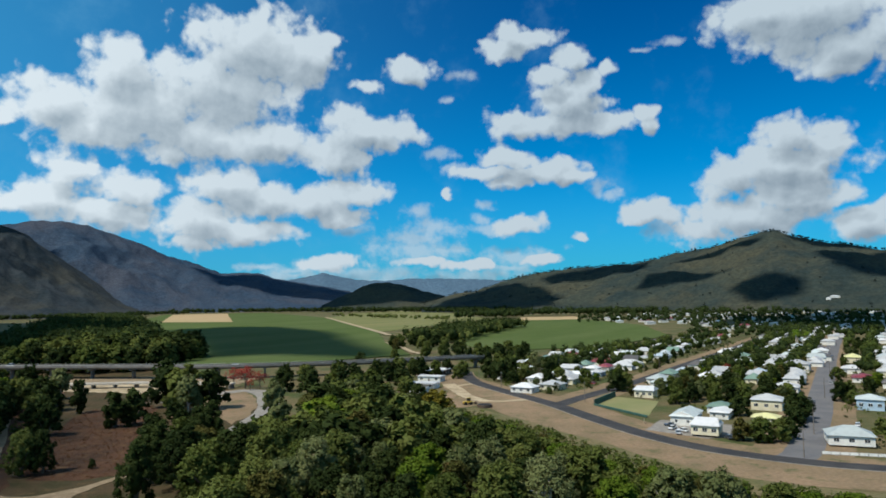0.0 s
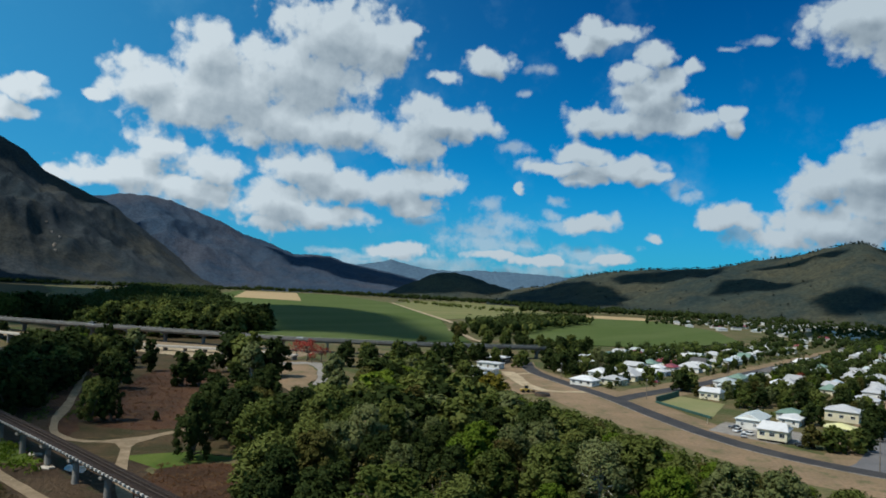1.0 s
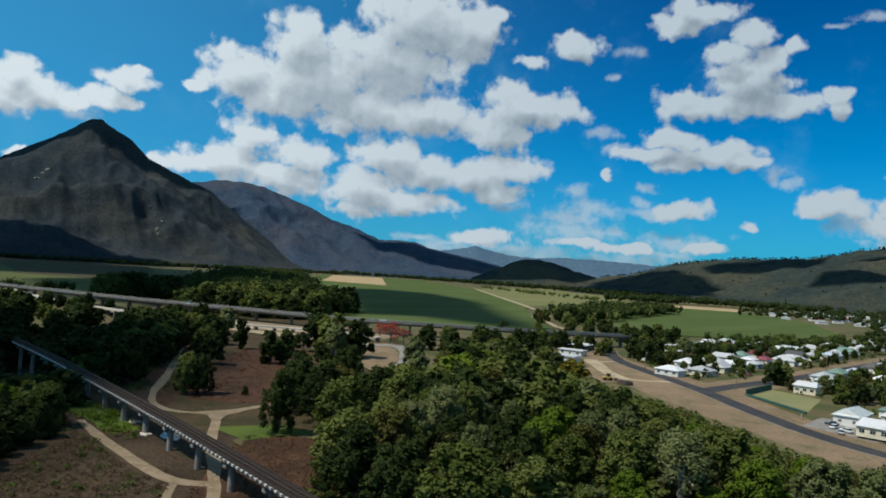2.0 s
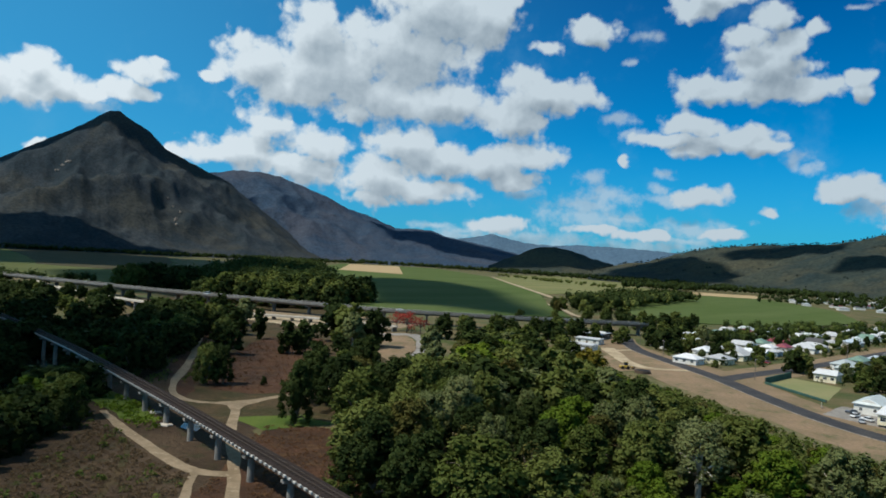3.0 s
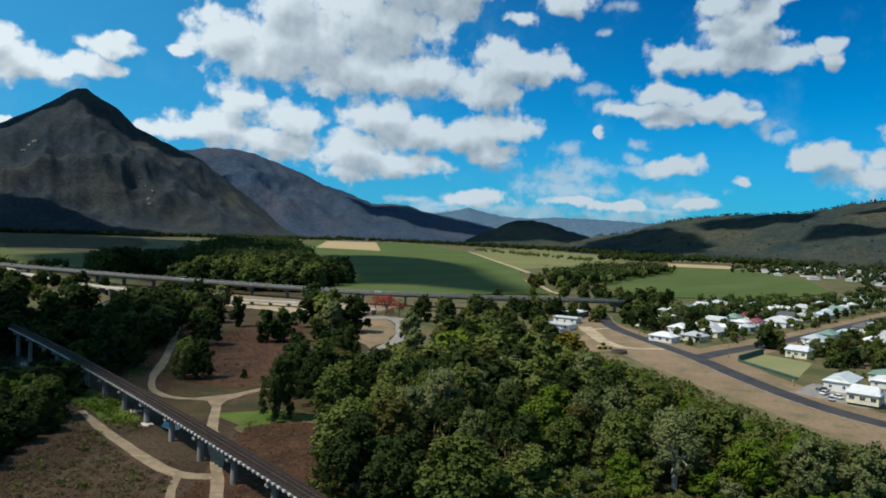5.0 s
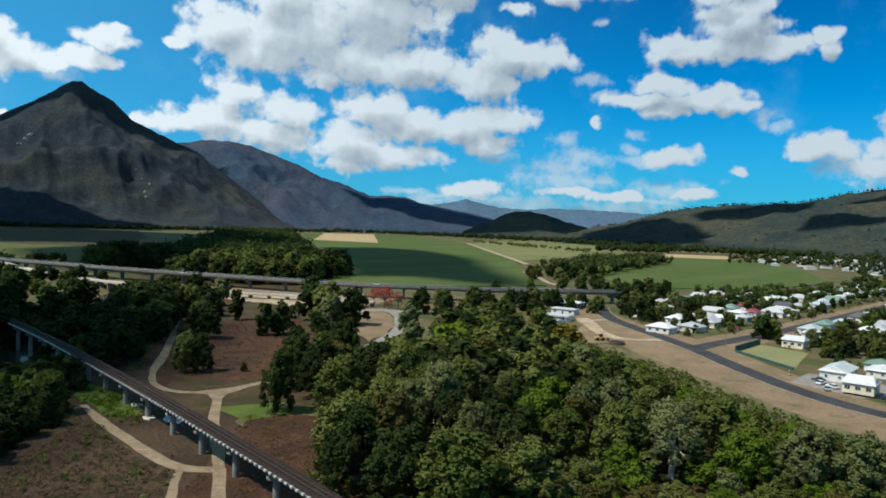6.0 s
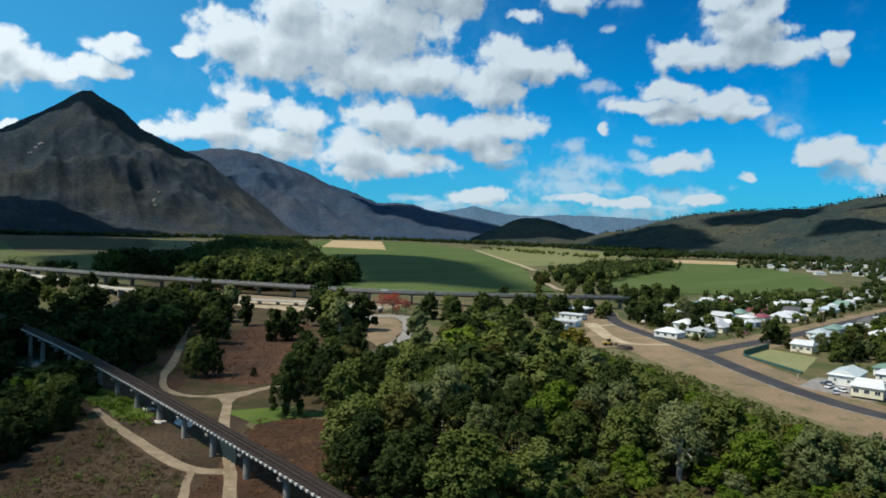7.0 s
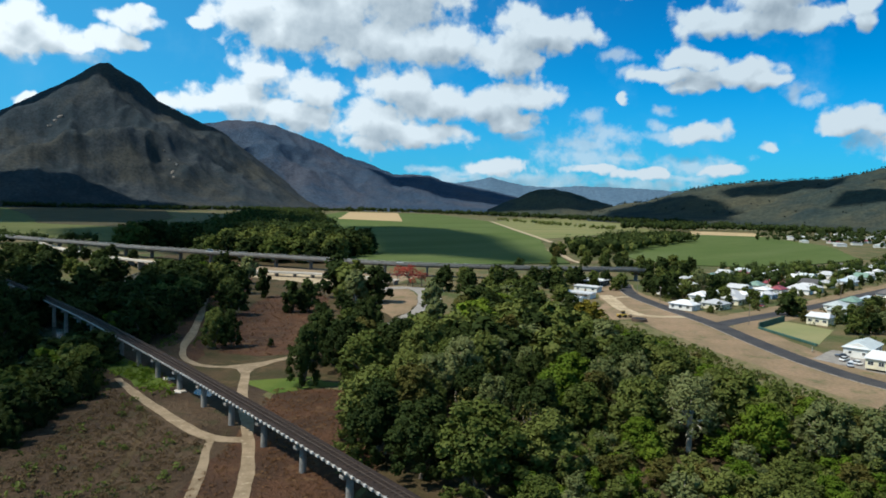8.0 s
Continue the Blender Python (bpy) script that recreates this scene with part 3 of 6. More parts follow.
def ridge(name, profile, base, crest, mat, label, spur=0.16, seed=0.0, rows=46, step=0.12, power=1.12):
    """A mountain whose skyline rises to the given elevations (degrees) at the given azimuths, crest metres away; its foot lies at base metres."""
    az = np.arange(profile[0][0], profile[-1][0] + 1e-6, step)
    el = np.interp(az, [p[0] for p in profile], [p[1] for p in profile])
    dist = np.interp(az, [profile[0][0], profile[-1][0]], crest) if isinstance(crest, tuple) else np.full(len(az), float(crest))
    foot = np.interp(az, [profile[0][0], profile[-1][0]], base) if isinstance(base, tuple) else np.full(len(az), float(base))
    verts, n = [], len(az)
    s_rows = np.concatenate([np.linspace(0, 1, rows), [1.06, 1.15, 1.3]])
    for s in s_rows:
        for k in range(n):
            top = max(48 + dist[k] * math.tan(radians(el[k])), 2.0)
            r = foot[k] + (dist[k] - foot[k]) * s
            a = radians(az[k])
            x, y = r * math.sin(a), r * math.cos(a)
            wave = 0.0
            for octave, amp in ((1.0, 1.0), (2.1, 0.6), (4.4, 0.36), (9.0, 0.15)):
                wave += amp * (0.5 - abs(noise.noise((x * 0.0016 * octave + seed, y * 0.0016 * octave, seed))) * 2)
            bend = noise.noise((az[k] * 0.25 + seed, s * 2.2, seed)) * 1.1
            gully = abs(noise.noise(((az[k] + bend) * 0.75, s * 0.7, seed + 4.0))) + 0.5 * abs(noise.noise(((az[k] + bend) * 1.9, s * 1.2, seed + 9.0)))
            wave -= (gully - 0.3) * 0.09
            if s <= 1:
                h = top * s**power + spur * top * wave * math.sin(math.pi * s) * (0.5 + 0.5 * s)
                h += noise.noise((x * 0.03, y * 0.03, seed)) * 5 * s
                h = min(h, 50 + (top - 50) * (r / dist[k]) - 2 * (1 - s)) if s < 1 and top > 60 else h
            else:
                h = top * max(0.0, 1 - (s - 1) * 2.6)
            verts.append((x, y, h - 3.0 * (s == 0)))
    m = len(s_rows)
    faces = [(i * n + j, i * n + j + 1, (i + 1) * n + j + 1, (i + 1) * n + j) for i in range(m - 1) for j in range(n - 1)]
    return tagged(solid(name, verts, faces, mat, smooth=True), label, "mountain", kind="structure")


PYRAMID = [(-52, 1.8), (-47.76, 3.96), (-45.35, 5.16), (-43.76, 6.12), (-42.54, 6.85), (-41.06, 7.71), (-39.99, 8.45), (-39.32, 8.99), (-38.75, 9.29), (-38.14, 9.32), (-37.62, 8.94), (-36.79, 8.55), (-36.07, 8.1), (-35.49, 7.54), (-34.87, 6.94), (-33.89, 6.48), (-32.9, 6.06), (-31.65, 5.47), (-30.38, 5.04), (-29.34, 4.16), (-27.72, 3.03), (-26.13, 1.87), (-24.46, 0.51), (-22.8, -0.35)]
SECOND = [(-40, 4.2), (-33.36, 5.18), (-30.98, 5.61), (-29.97, 5.85), (-27.7, 5.88), (-26.42, 5.66), (-24.7, 5.07), (-22.5, 4.3), (-20.93, 3.49), (-18.91, 2.95), (-17.08, 2.21), (-15.27, 2.19), (-14.14, 2.19), (-13.21, 1.81), (-11.15, 1.43), (-9.31, 1.13), (-7.47, 0.74), (-5.65, 0.35)]
FAR_RANGE = [(-24, 0.8), (-15.24, 1.28), (-12.52, 1.57), (-10.7, 1.81), (-9.35, 2.18), (-7.97, 1.86), (-6.6, 1.59), (-4.79, 1.47), (-2.55, 1.63), (0.54, 1.59), (2.71, 1.52), (4.84, 1.41), (7.75, 1.23), (14, 0.8)]
KNOLL = [(-9.4, -0.4), (-8.36, 0.07), (-6.79, 0.76), (-5.68, 1.21), (-4.11, 1.4), (-2.75, 1.13), (-1.18, 0.59), (0.16, 0.28), (1.5, -0.3)]
EAST_RIDGE = [(-1.5, -0.4), (1.3, 0.36), (3.0, 0.6), (5.1, 1.3), (6.7, 1.75), (8.6, 1.95), (10.5, 2.25), (12.4, 2.35), (15.3, 2.5), (16.9, 2.8), (18.4, 3.2), (21.1, 3.55), (23.07, 4.16), (24.63, 4.58), (25.39, 4.62), (26.49, 4.27), (27.93, 3.79), (30.03, 3.39), (32.29, 2.9), (38, 2.3), (44, 1.5)]
# the two farthest mountains carry their blue haze as surface colour
ridge("mountain_far", FAR_RANGE, 4300, 4800, M_FAR, "distant wooded range coloured with haze blue", 0.08, 3.3, rows=16)
ridge("mountain_second", SECOND, 3400, 4400, M_SECOND, "long forested mountain behind the peak, coloured with blue haze", 0.22, 7.7)
ridge("mountain_peak", PYRAMID, (2300, 2900), 3700, M_PYRAMID, "steep pyramid-shaped peak under dry open forest tinted with haze", 0.25, 1.9, rows=70)
ridge("mountain_knoll", KNOLL, 3000, 3400, M_RIDGE, "low dark wooded knoll in the valley", 0.1, 5.1, rows=24)
ridge("mountain_east", EAST_RIDGE, (2500, 1750), (3100, 2700), M_RIDGE, "long wooded ridge with open grassy spurs above the town", 0.24, 9.4, power=1.05, rows=60)


def cloud(target, wide, deep, turn, seed):
    """A cumulus overhead whose shade falls on the target."""
    up = TO_SUN * ((2000 - target[2]) / TO_SUN.z)
    bm = bmesh.new()
    bmesh.ops.create_icosphere(bm, subdivisions=4, radius=1.0)
    for v in bm.verts:
        k = 1 + 0.38 * noise.fractal(v.co * 1.6 + Vector((seed * 7.1, seed * 3.3, 0)), 1.0, 2.0, 4)
        v.co = Vector((v.co.x * wide * k, v.co.y * deep * k, v.co.z * min(wide, deep) * 0.35 * k))
    me = bpy.data.meshes.new("cloud")
    bm.to_mesh(me)
    bm.free()
    me.materials.append(M_CLOUD)
    ob = new("cloud", me)
    ob.matrix_basis = Matrix.Translation(Vector(target) + up) @ pose(0, 0, 0, 0, 0, turn)
    tagged(ob, "white cumulus cloud drifting high overhead", "cloud", kind="structure")


SHADED = [
    ((-262, 1000, 0), 105, 370, 21), ((-1180, 1380, 0), 420, 500, 36), ((-1850, 1790, 40), 540, 210, 45), ((-218, 208, 0), 80, 125, 35),
    ((-2420, 2960, 480), 560, 300, 40), ((-445, 660, 0), 85, 120, 34), ((-590, 980, 0), 150, 330, 18), ((-700, 4000, 150), 600, 250, 0), ((-330, 3300, 90), 420, 220, 0),
    ((150, 2640, 70), 215, 290, 0), ((617, 2790, 160), 210, 90, -12), ((800, 2380, 110), 140, 80, -18), ((950, 2040, 70), 95, 105, -25),
    ((1440, 2040, 160), 250, 200, -35), ((1020, 2560, 200), 150, 60, -22), ((770, 1200, 0), 240, 430, -33), ((1500, 2500, 160), 200, 130, 0)]
for n, (place, wide, deep, turn) in enumerate(SHADED):
    cloud(place, wide, deep, turn, n + 1)


RAIL = spline([(-330, 312), (-275, 279), (-232, 250.5), (-212.7, 236.8), (-169.7, 206.8), (-104.7, 158.2), (-61.4, 124.4), (-41.2, 108.3), (40, 43)], 6.0)

# ---------------------------------------------------------------- fields, tracks and roads
FIELD_MAIN = [(-200, 545), (-320, 790), (-560, 1310), (-760, 1720), (-1080, 2820), (-700, 2900), (-330, 2000), (-95, 1080), (-62, 790), (-28, 625), (-110, 560)]
patch("cane_field", FIELD_MAIN, 0, M_CANE, "broad green field of young sugar cane in rows", "field", 3, 0.8, 11, 30, "")
patch("cut_field", [(-1040, 2780), (-850, 2850), (-490, 1680), (-680, 1740)], 0.8, M_STUBBLE, "pale tan harvested cane stubble", "field", 2, 0.3, 12, 40, "")
patch("pasture", [(-310, 1960), (-92, 1060), (-25, 1250), (40, 1480), (-75, 2150), (-300, 2450)], 0, M_PASTURE, "pale yellow-green pasture beside the cane", "field", 3, 0.5, 13, 30, "")
patch("cut_field", [(-330, 2500), (-90, 2200), (45, 1530), (120, 1600), (40, 2300), (-150, 2800)], 0.2, M_PASTURE, "narrow yellowish strip of mown pasture", "field", 3, 0.3, 14, 40, "")
patch("cane_field", [(5, 860), (120, 1290), (165, 1480), (300, 1500), (330, 1180), (275, 860), (150, 675), (80, 665), (30, 700)], 0, M_CANE, "green cane field bordered by the town", "field", 3, 0.8, 15, 25, "")
patch("cut_field", [(165, 1500), (190, 1720), (330, 1740), (305, 1515)], 0.2, M_STUBBLE, "tan stubble along the far edge of the cane", "field", 3, 0.3, 16, 30, "")
patch("cane_field", [(-650, 610), (-480, 640), (-630, 870), (-950, 1430), (-2050, 2950), (-2300, 2400), (-1700, 1690)], 0, M_CANE_OLD, "older cane field across the river", "field", 4, 0.8, 17, 40, "")

patch("riverbank", [(-150, 186), (-110, 179), (-84, 166), (-58, 132), (-34, 100), (-34, 56), (-100, 56), (-132, 120)], 0, M_SCRUB, "brown weedy ground under the rail bridge", "ground", 2, 0.02, 36)
patch("riverbank", [(-238, 408), (-120, 402), (-72, 310), (-66, 182), (-95, 164), (-150, 192), (-205, 315)], 0, M_FLOOR, "brown leaf-strewn ground between the tracks", "ground", 2, 0.027, 37)
# brown cover added over the cane to stand for cloud shade there
patch("ploughed_field", [(-860, 930), (-665, 915), (-950, 1420), (-2020, 2900), (-2250, 2400), (-1700, 1720), (-1120, 1190)], 0.8, M_CLOUD_SHADE, "brown field cover below the peak, darkened for cloud shade", "field", 4, 0.25, 18, 40, "")
patch("clearing", [(-145, 235), (-150, 260), (-165, 330), (-140, 345), (-118, 290), (-97, 240), (-92, 205), (-118, 200)], 0, M_SLASH, "cleared brown slope of cut bracken", "ground", 2, 0.05, 21)
patch("riverbank", [(-150, 178), (-128, 172), (-112, 176), (-126, 200), (-146, 240), (-172, 300), (-196, 330), (-176, 260), (-155, 205)], 0, M_SCRUB, "brown weedy bank between bridge and track", "ground", 1.5, 0.035, 35)
patch("riverbank", [(-128, 196), (-150, 225), (-185, 300), (-235, 400), (-215, 405), (-165, 300), (-135, 225), (-116, 186)], 0, M_SLASH, "bare reddish riverbank beside the track", "ground", 1.5, 0.045, 22)
patch("clearing", [(-82, 168), (-62, 172), (-40, 128), (-38, 80), (-64, 78), (-72, 128)], 0, M_SLASH, "rough reddish-brown mown slope below the trees", "ground", 1.5, 0.05, 23)
patch("scrubland", [(-128, 158), (-100, 140), (-76, 130), (-68, 108), (-60, 60), (-96, 60), (-118, 110)], 0, M_SCRUB, "dry scrubby slope with scattered weeds", "ground", 2, 0.04, 24)
patch("grass_patch", [(-93, 172), (-78, 182), (-67, 176), (-80, 162)], 0, M_LUSH, "bright green mown grass beside the track", "grass", 1, 0.09, 25)
patch("grass_patch", [(-142, 186), (-120, 172), (-108, 160), (-116, 158), (-132, 168), (-150, 178)], 0, M_LUSH, "green weeds along the foot of the bridge", "grass", 1.2, 0.1, 26)
patch("wood_floor", [(-62, 170), (-40, 122), (-30, 60), (60, 60), (108, 148), (90, 166), (68, 181), (58, 194), (48, 213), (40, 237), (30, 257), (22, 273), (12, 291), (-8, 331), (-40, 345), (-72, 300), (-76, 215)], 0, M_FLOOR, "shaded woodland floor of leaf litter", "ground", 2, 0.03, 27)
patch("sand_bank", [(-245, 425), (-200, 440), (-150, 425), (-128, 380), (-150, 372), (-190, 398), (-235, 405)], 0, M_SAND, "pale dry river sand beneath the low bridge", "sand", 3, 0.05, 28)
patch("wood_floor", [(-350, 480), (-215, 470), (-195, 480), (-205, 640), (-360, 660)], 0, M_FLOOR, "shaded ground beneath the trees past the highway", "ground", 3, 0.05, 44)
patch("sand_bank", [(-345, 452), (-240, 432), (-125, 415), (-112, 468), (-215, 480), (-345, 505)], 0, M_TRACK, "brown gravel and sand between the two bridges", "sand", 4, 0.04, 38)
ribbon("driveway", [(-140, 352), (-127, 371), (-117, 388), (-107, 394), (-94, 376), (-85, 344), (-82, 312), (-83, 291), (-84, 270)], [3, 7, 10, 13, 12, 9, 6, 4, 3], 0.1, M_GRAVEL, 0.7, "pale gravel drive curving among the trees", "driveway", seed=29)
patch("clearing", [(-128, 392), (-112, 400), (-90, 345), (-84, 305), (-88, 288), (-100, 308), (-116, 345)], 0, M_VERGE, "bare tan earth beside the turning circle", "ground", 1.5, 0.05, 30)
patch("clearing", [(-58, 298), (-50, 305), (-60, 366), (-70, 362)], 0, M_VERGE, "small bare clearing among trees", "ground", 1.5, 0.06, 32)

ribbon("dirt_track", [(-237, 403), (-207, 345), (-181, 294), (-152, 243), (-134, 206), (-121, 188), (-110, 183.5), (-101, 188), (-95, 200), (-86, 222)], 2.7, 0.1, M_TRACK, 0.6, "pale winding dirt track", "track", seed=2)
ribbon("dirt_track", [(-101, 188), (-94, 174), (-86, 158), (-73, 136), (-62, 116), (-52, 92)], [2.4, 2.5, 2.6, 2.6, 2.7], 0.11, M_TRACK, 0.6, "pale dirt track passing beneath the rail bridge", "track", seed=3)
ribbon("dirt_track", [(-126, 163), (-110, 150), (-95, 139), (-82, 130), (-74, 127.5), (-69, 129)], [1.6, 2.2, 2.5, 3.6], 0.12, M_TRACK, 0.6, "pale dirt track crossing the scrub", "track", seed=4)
ribbon("dirt_track", [(-77, 129), (-73, 120), (-68, 110), (-60, 90)], 1.9, 0.105, M_TRACK, 0.4, "faint dirt track forking off", "track", seed=5)
patch("dirt_track", [(-109, 183), (-104, 188.5), (-99.5, 193.5), (-97, 198), (-95.5, 194), (-97, 185), (-95, 176), (-97.5, 178), (-102, 183.5)], 0, M_TRACK, "worn fork where the dirt tracks meet", "track", 0.2, 0.115, 43, 2.0)
ribbon("dirt_track", [(-62, 795), (-45, 740), (-30, 660), (-20, 628)], 5.0, 0.9, M_SAND, 0.6, "pale farm track along the cane", "track", seed=6)
ribbon("dirt_track", [(-320, 2000), (-200, 1500), (-95, 1070), (-70, 960)], 9.0, 0.9, M_SAND, 0.6, "straight pale track between the fields", "track", seed=7)

MAIN_ROAD = [(14, 475), (15, 440), (20, 408), (32, 372), (48, 328), (60, 283), (71, 249), (84, 226), (104, 208), (126, 197), (160, 184), (220, 166)]
SIDE_ROAD = [(49, 322), (62, 342), (84, 372), (115, 416), (169, 500), (260, 640), (360, 800)]
STREET = [(100, 211), (112, 226), (150, 290), (190, 360), (290, 535), (400, 722), (560, 985), (820, 1400)]
ribbon("verge", MAIN_ROAD, [24, 30, 44, 46, 44, 40, 40, 40], 0.04, M_VERGE, 1.5, "scorched tan grass verge along the road", "verge", shift=7, seed=8)
ribbon("verge", SIDE_ROAD, 24, 0.05, M_VERGE, 1.2, "wide dry grass verge beside the side road", "verge", seed=9)
ribbon("verge", STREET, 28, 0.03, M_VERGE, 1.2, "dry grass verge beside the straight street", "verge", seed=10)
ribbon("road", MAIN_ROAD, 8.2, 0.12, M_ASPHALT, 0.12, "dark two-lane asphalt road curving past houses", "road", thick=0.1)
ribbon("road", SIDE_ROAD, 8.0, 0.10, M_ASPHALT, 0.12, "dark asphalt side road", "road", thick=0.1)
ribbon("road", STREET, 10.8, 0.08, M_STREET, 0.15, "wide straight worn grey street", "road", thick=0.1)
ribbon("kerb", MAIN_ROAD, 0.3, 0.2, M_CONCRETE, 0.02, "pale concrete kerb on the road's river side", "kerb", thick=0.2, shift=4.35)
ribbon("driveway", [(44, 345), (30, 341), (19, 340), (10, 360), (5, 392), (2, 410)], [4, 6, 7, 8, 7], 0.09, M_SAND, 0.8, "pale gravel driveway to the depot", "driveway")
ribbon("driveway", [(17, 412), (8, 402), (3, 398)], 4.5, 0.085, M_SAND, 0.6, "pale gravel entrance", "driveway")
ribbon("grass_strip", [(6, 318), (20, 291), (29, 273), (37, 257), (47, 238), (55, 215), (65, 197), (77, 185), (100, 169), (125, 155)], 15, 0.055, M_ROUGH, 1.6, "rough olive grass between the wood and the verge", "grass", shift=1.0, seed=45)
patch("yard", [(2, 318), (24, 333), (44, 350), (24, 374), (3, 376), (-6, 345)], 0, M_VERGE, "bare tan earth of the depot yard", "yard", 1.0, 0.045, 39)
patch("car_park", [(72, 262), (88, 244), (104, 250), (108, 268), (96, 276), (84, 282)], 0.04, M_GRAVEL, "grey gravel forecourt before the hall", "car park", 0.5, 0.06, 33)
patch("lawn", [(66, 322), (82, 349), (98, 330), (80, 287)], 0.04, M_LAWN, "pale mown bowling lawn", "lawn", 0.2, 0.08, 34)


# ---------------------------------------------------------------- trees
def crown_way(at, lobes):
    """Outward directions from the middle of a whole crown."""
    v = at - lobes[:, :3].mean(axis=0) + np.array([0, 0, 0.8])
    return v / np.maximum(np.linalg.norm(v, axis=1), 1e-6)[:, None]


def leaf_shell(rng, lobes, count, size):
    """Small leaf sprays over the outsides of the lobes of a crown: vertices and quads."""
    lobes = np.array(lobes, float)
    area = (lobes[:, 3] * lobes[:, 4] * lobes[:, 5]) ** (2 / 3)
    pick = rng.choice(len(lobes), size=count * 2, p=area / area.sum())
    d = rng.normal(size=(count * 2, 3))
    d /= np.linalg.norm(d, axis=1)[:, None]
    d[:, 2] = np.where(d[:, 2] < -0.45, -d[:, 2], d[:, 2])
    at = lobes[pick, :3] + d * lobes[pick, 3:] * rng.triangular(0.62, 0.98, 1.38, (count * 2, 1))
    buried = np.zeros(len(at), bool)
    for k, l in enumerate(lobes):
        buried |= (((at - l[:3]) / l[3:]) ** 2).sum(1) < np.where(pick == k, 0.0, 0.5)
    at, d = at[~buried][:count], d[~buried][:count]
    n = len(at)
    up = d + rng.normal(size=(n, 3)) * 0.8 + np.array([0, 0, 0.25])
    up /= np.linalg.norm(up, axis=1)[:, None]
    t = np.cross(up, rng.normal(size=(n, 3)))
    t /= np.linalg.norm(t, axis=1)[:, None]
    b = np.cross(up, t)
    s = size * rng.uniform(0.55, 1.35, (n, 1))
    corners = np.stack([at - t * s, at - b * s * 0.62 + up * s * 0.15, at + t * s * 1.1 - up * s * 0.25, at + b * s * 0.62 + up * s * 0.12], 1).reshape(-1, 3)
    return corners, np.arange(4 * n).reshape(-1, 4), np.repeat(d * 0.25 + crown_way(at, lobes) * 0.75 + up * 0.5, 4, axis=0)


BALL = bmesh.new()
bmesh.ops.create_icosphere(BALL, subdivisions=2, radius=1.0)
BALL_V = np.array([v.co[:] for v in BALL.verts])
BALL_F = [tuple(v.index for v in f.verts) for f in BALL.faces]
BALL.free()
SMALL = bmesh.new()
bmesh.ops.create_icosphere(SMALL, subdivisions=1, radius=1.0)
SMALL_V = np.array([v.co[:] for v in SMALL.verts])
SMALL_F = [tuple(v.index for v in f.verts) for f in SMALL.faces]
SMALL.free()
LEAST = bmesh.new()
bmesh.ops.create_icosphere(LEAST, subdivisions=0, radius=1.0)
LEAST_V = np.array([v.co[:] for v in LEAST.verts])
LEAST_F = [tuple(v.index for v in f.verts) for f in LEAST.faces]
LEAST.free()


def crown_geometry(rng, lobes, count, size, fine=True):
    """Leaf sprays round a lumpy inner mass."""
    verts, quads, facing = leaf_shell(rng, lobes, count, size)
    verts, faces, facing = [verts], [tuple(q) for q in quads], [facing]
    start = len(verts[0])
    bv, bf = (BALL_V, BALL_F) if fine is True else (LEAST_V, LEAST_F) if fine is None else (SMALL_V, SMALL_F)
    for l in [] if fine == "bare" else lobes:
        lump = bv * (0.74 + rng.uniform(-0.12, 0.1, (len(bv), 1)))
        verts.append(lump * l[3:6] + np.array(l[:3]))
        facing.append(bv)
        faces += [tuple(start + k for k in f) for f in bf]
        start += len(bv)
    facing = np.concatenate(facing)
    return np.concatenate(verts), faces, facing / np.linalg.norm(facing, axis=1)[:, None]


def crown_mesh(name, geometry, mat):
    """A crown shaded by the outward face of each clump of leaves."""
    verts, faces, facing = geometry
    me = raw_mesh(name, verts, faces, mat)
    me.polygons.foreach_set("use_smooth", [True] * len(me.polygons))
    me.normals_split_custom_set_from_vertices(facing.tolist())
    return me


def raw_mesh(name, verts, faces, mat):
    me = bpy.data.meshes.new(name)
    me.from_pydata(verts.tolist() if isinstance(verts, np.ndarray) else verts, [], faces)
    me.materials.append(mat)
    me.update()
    return me


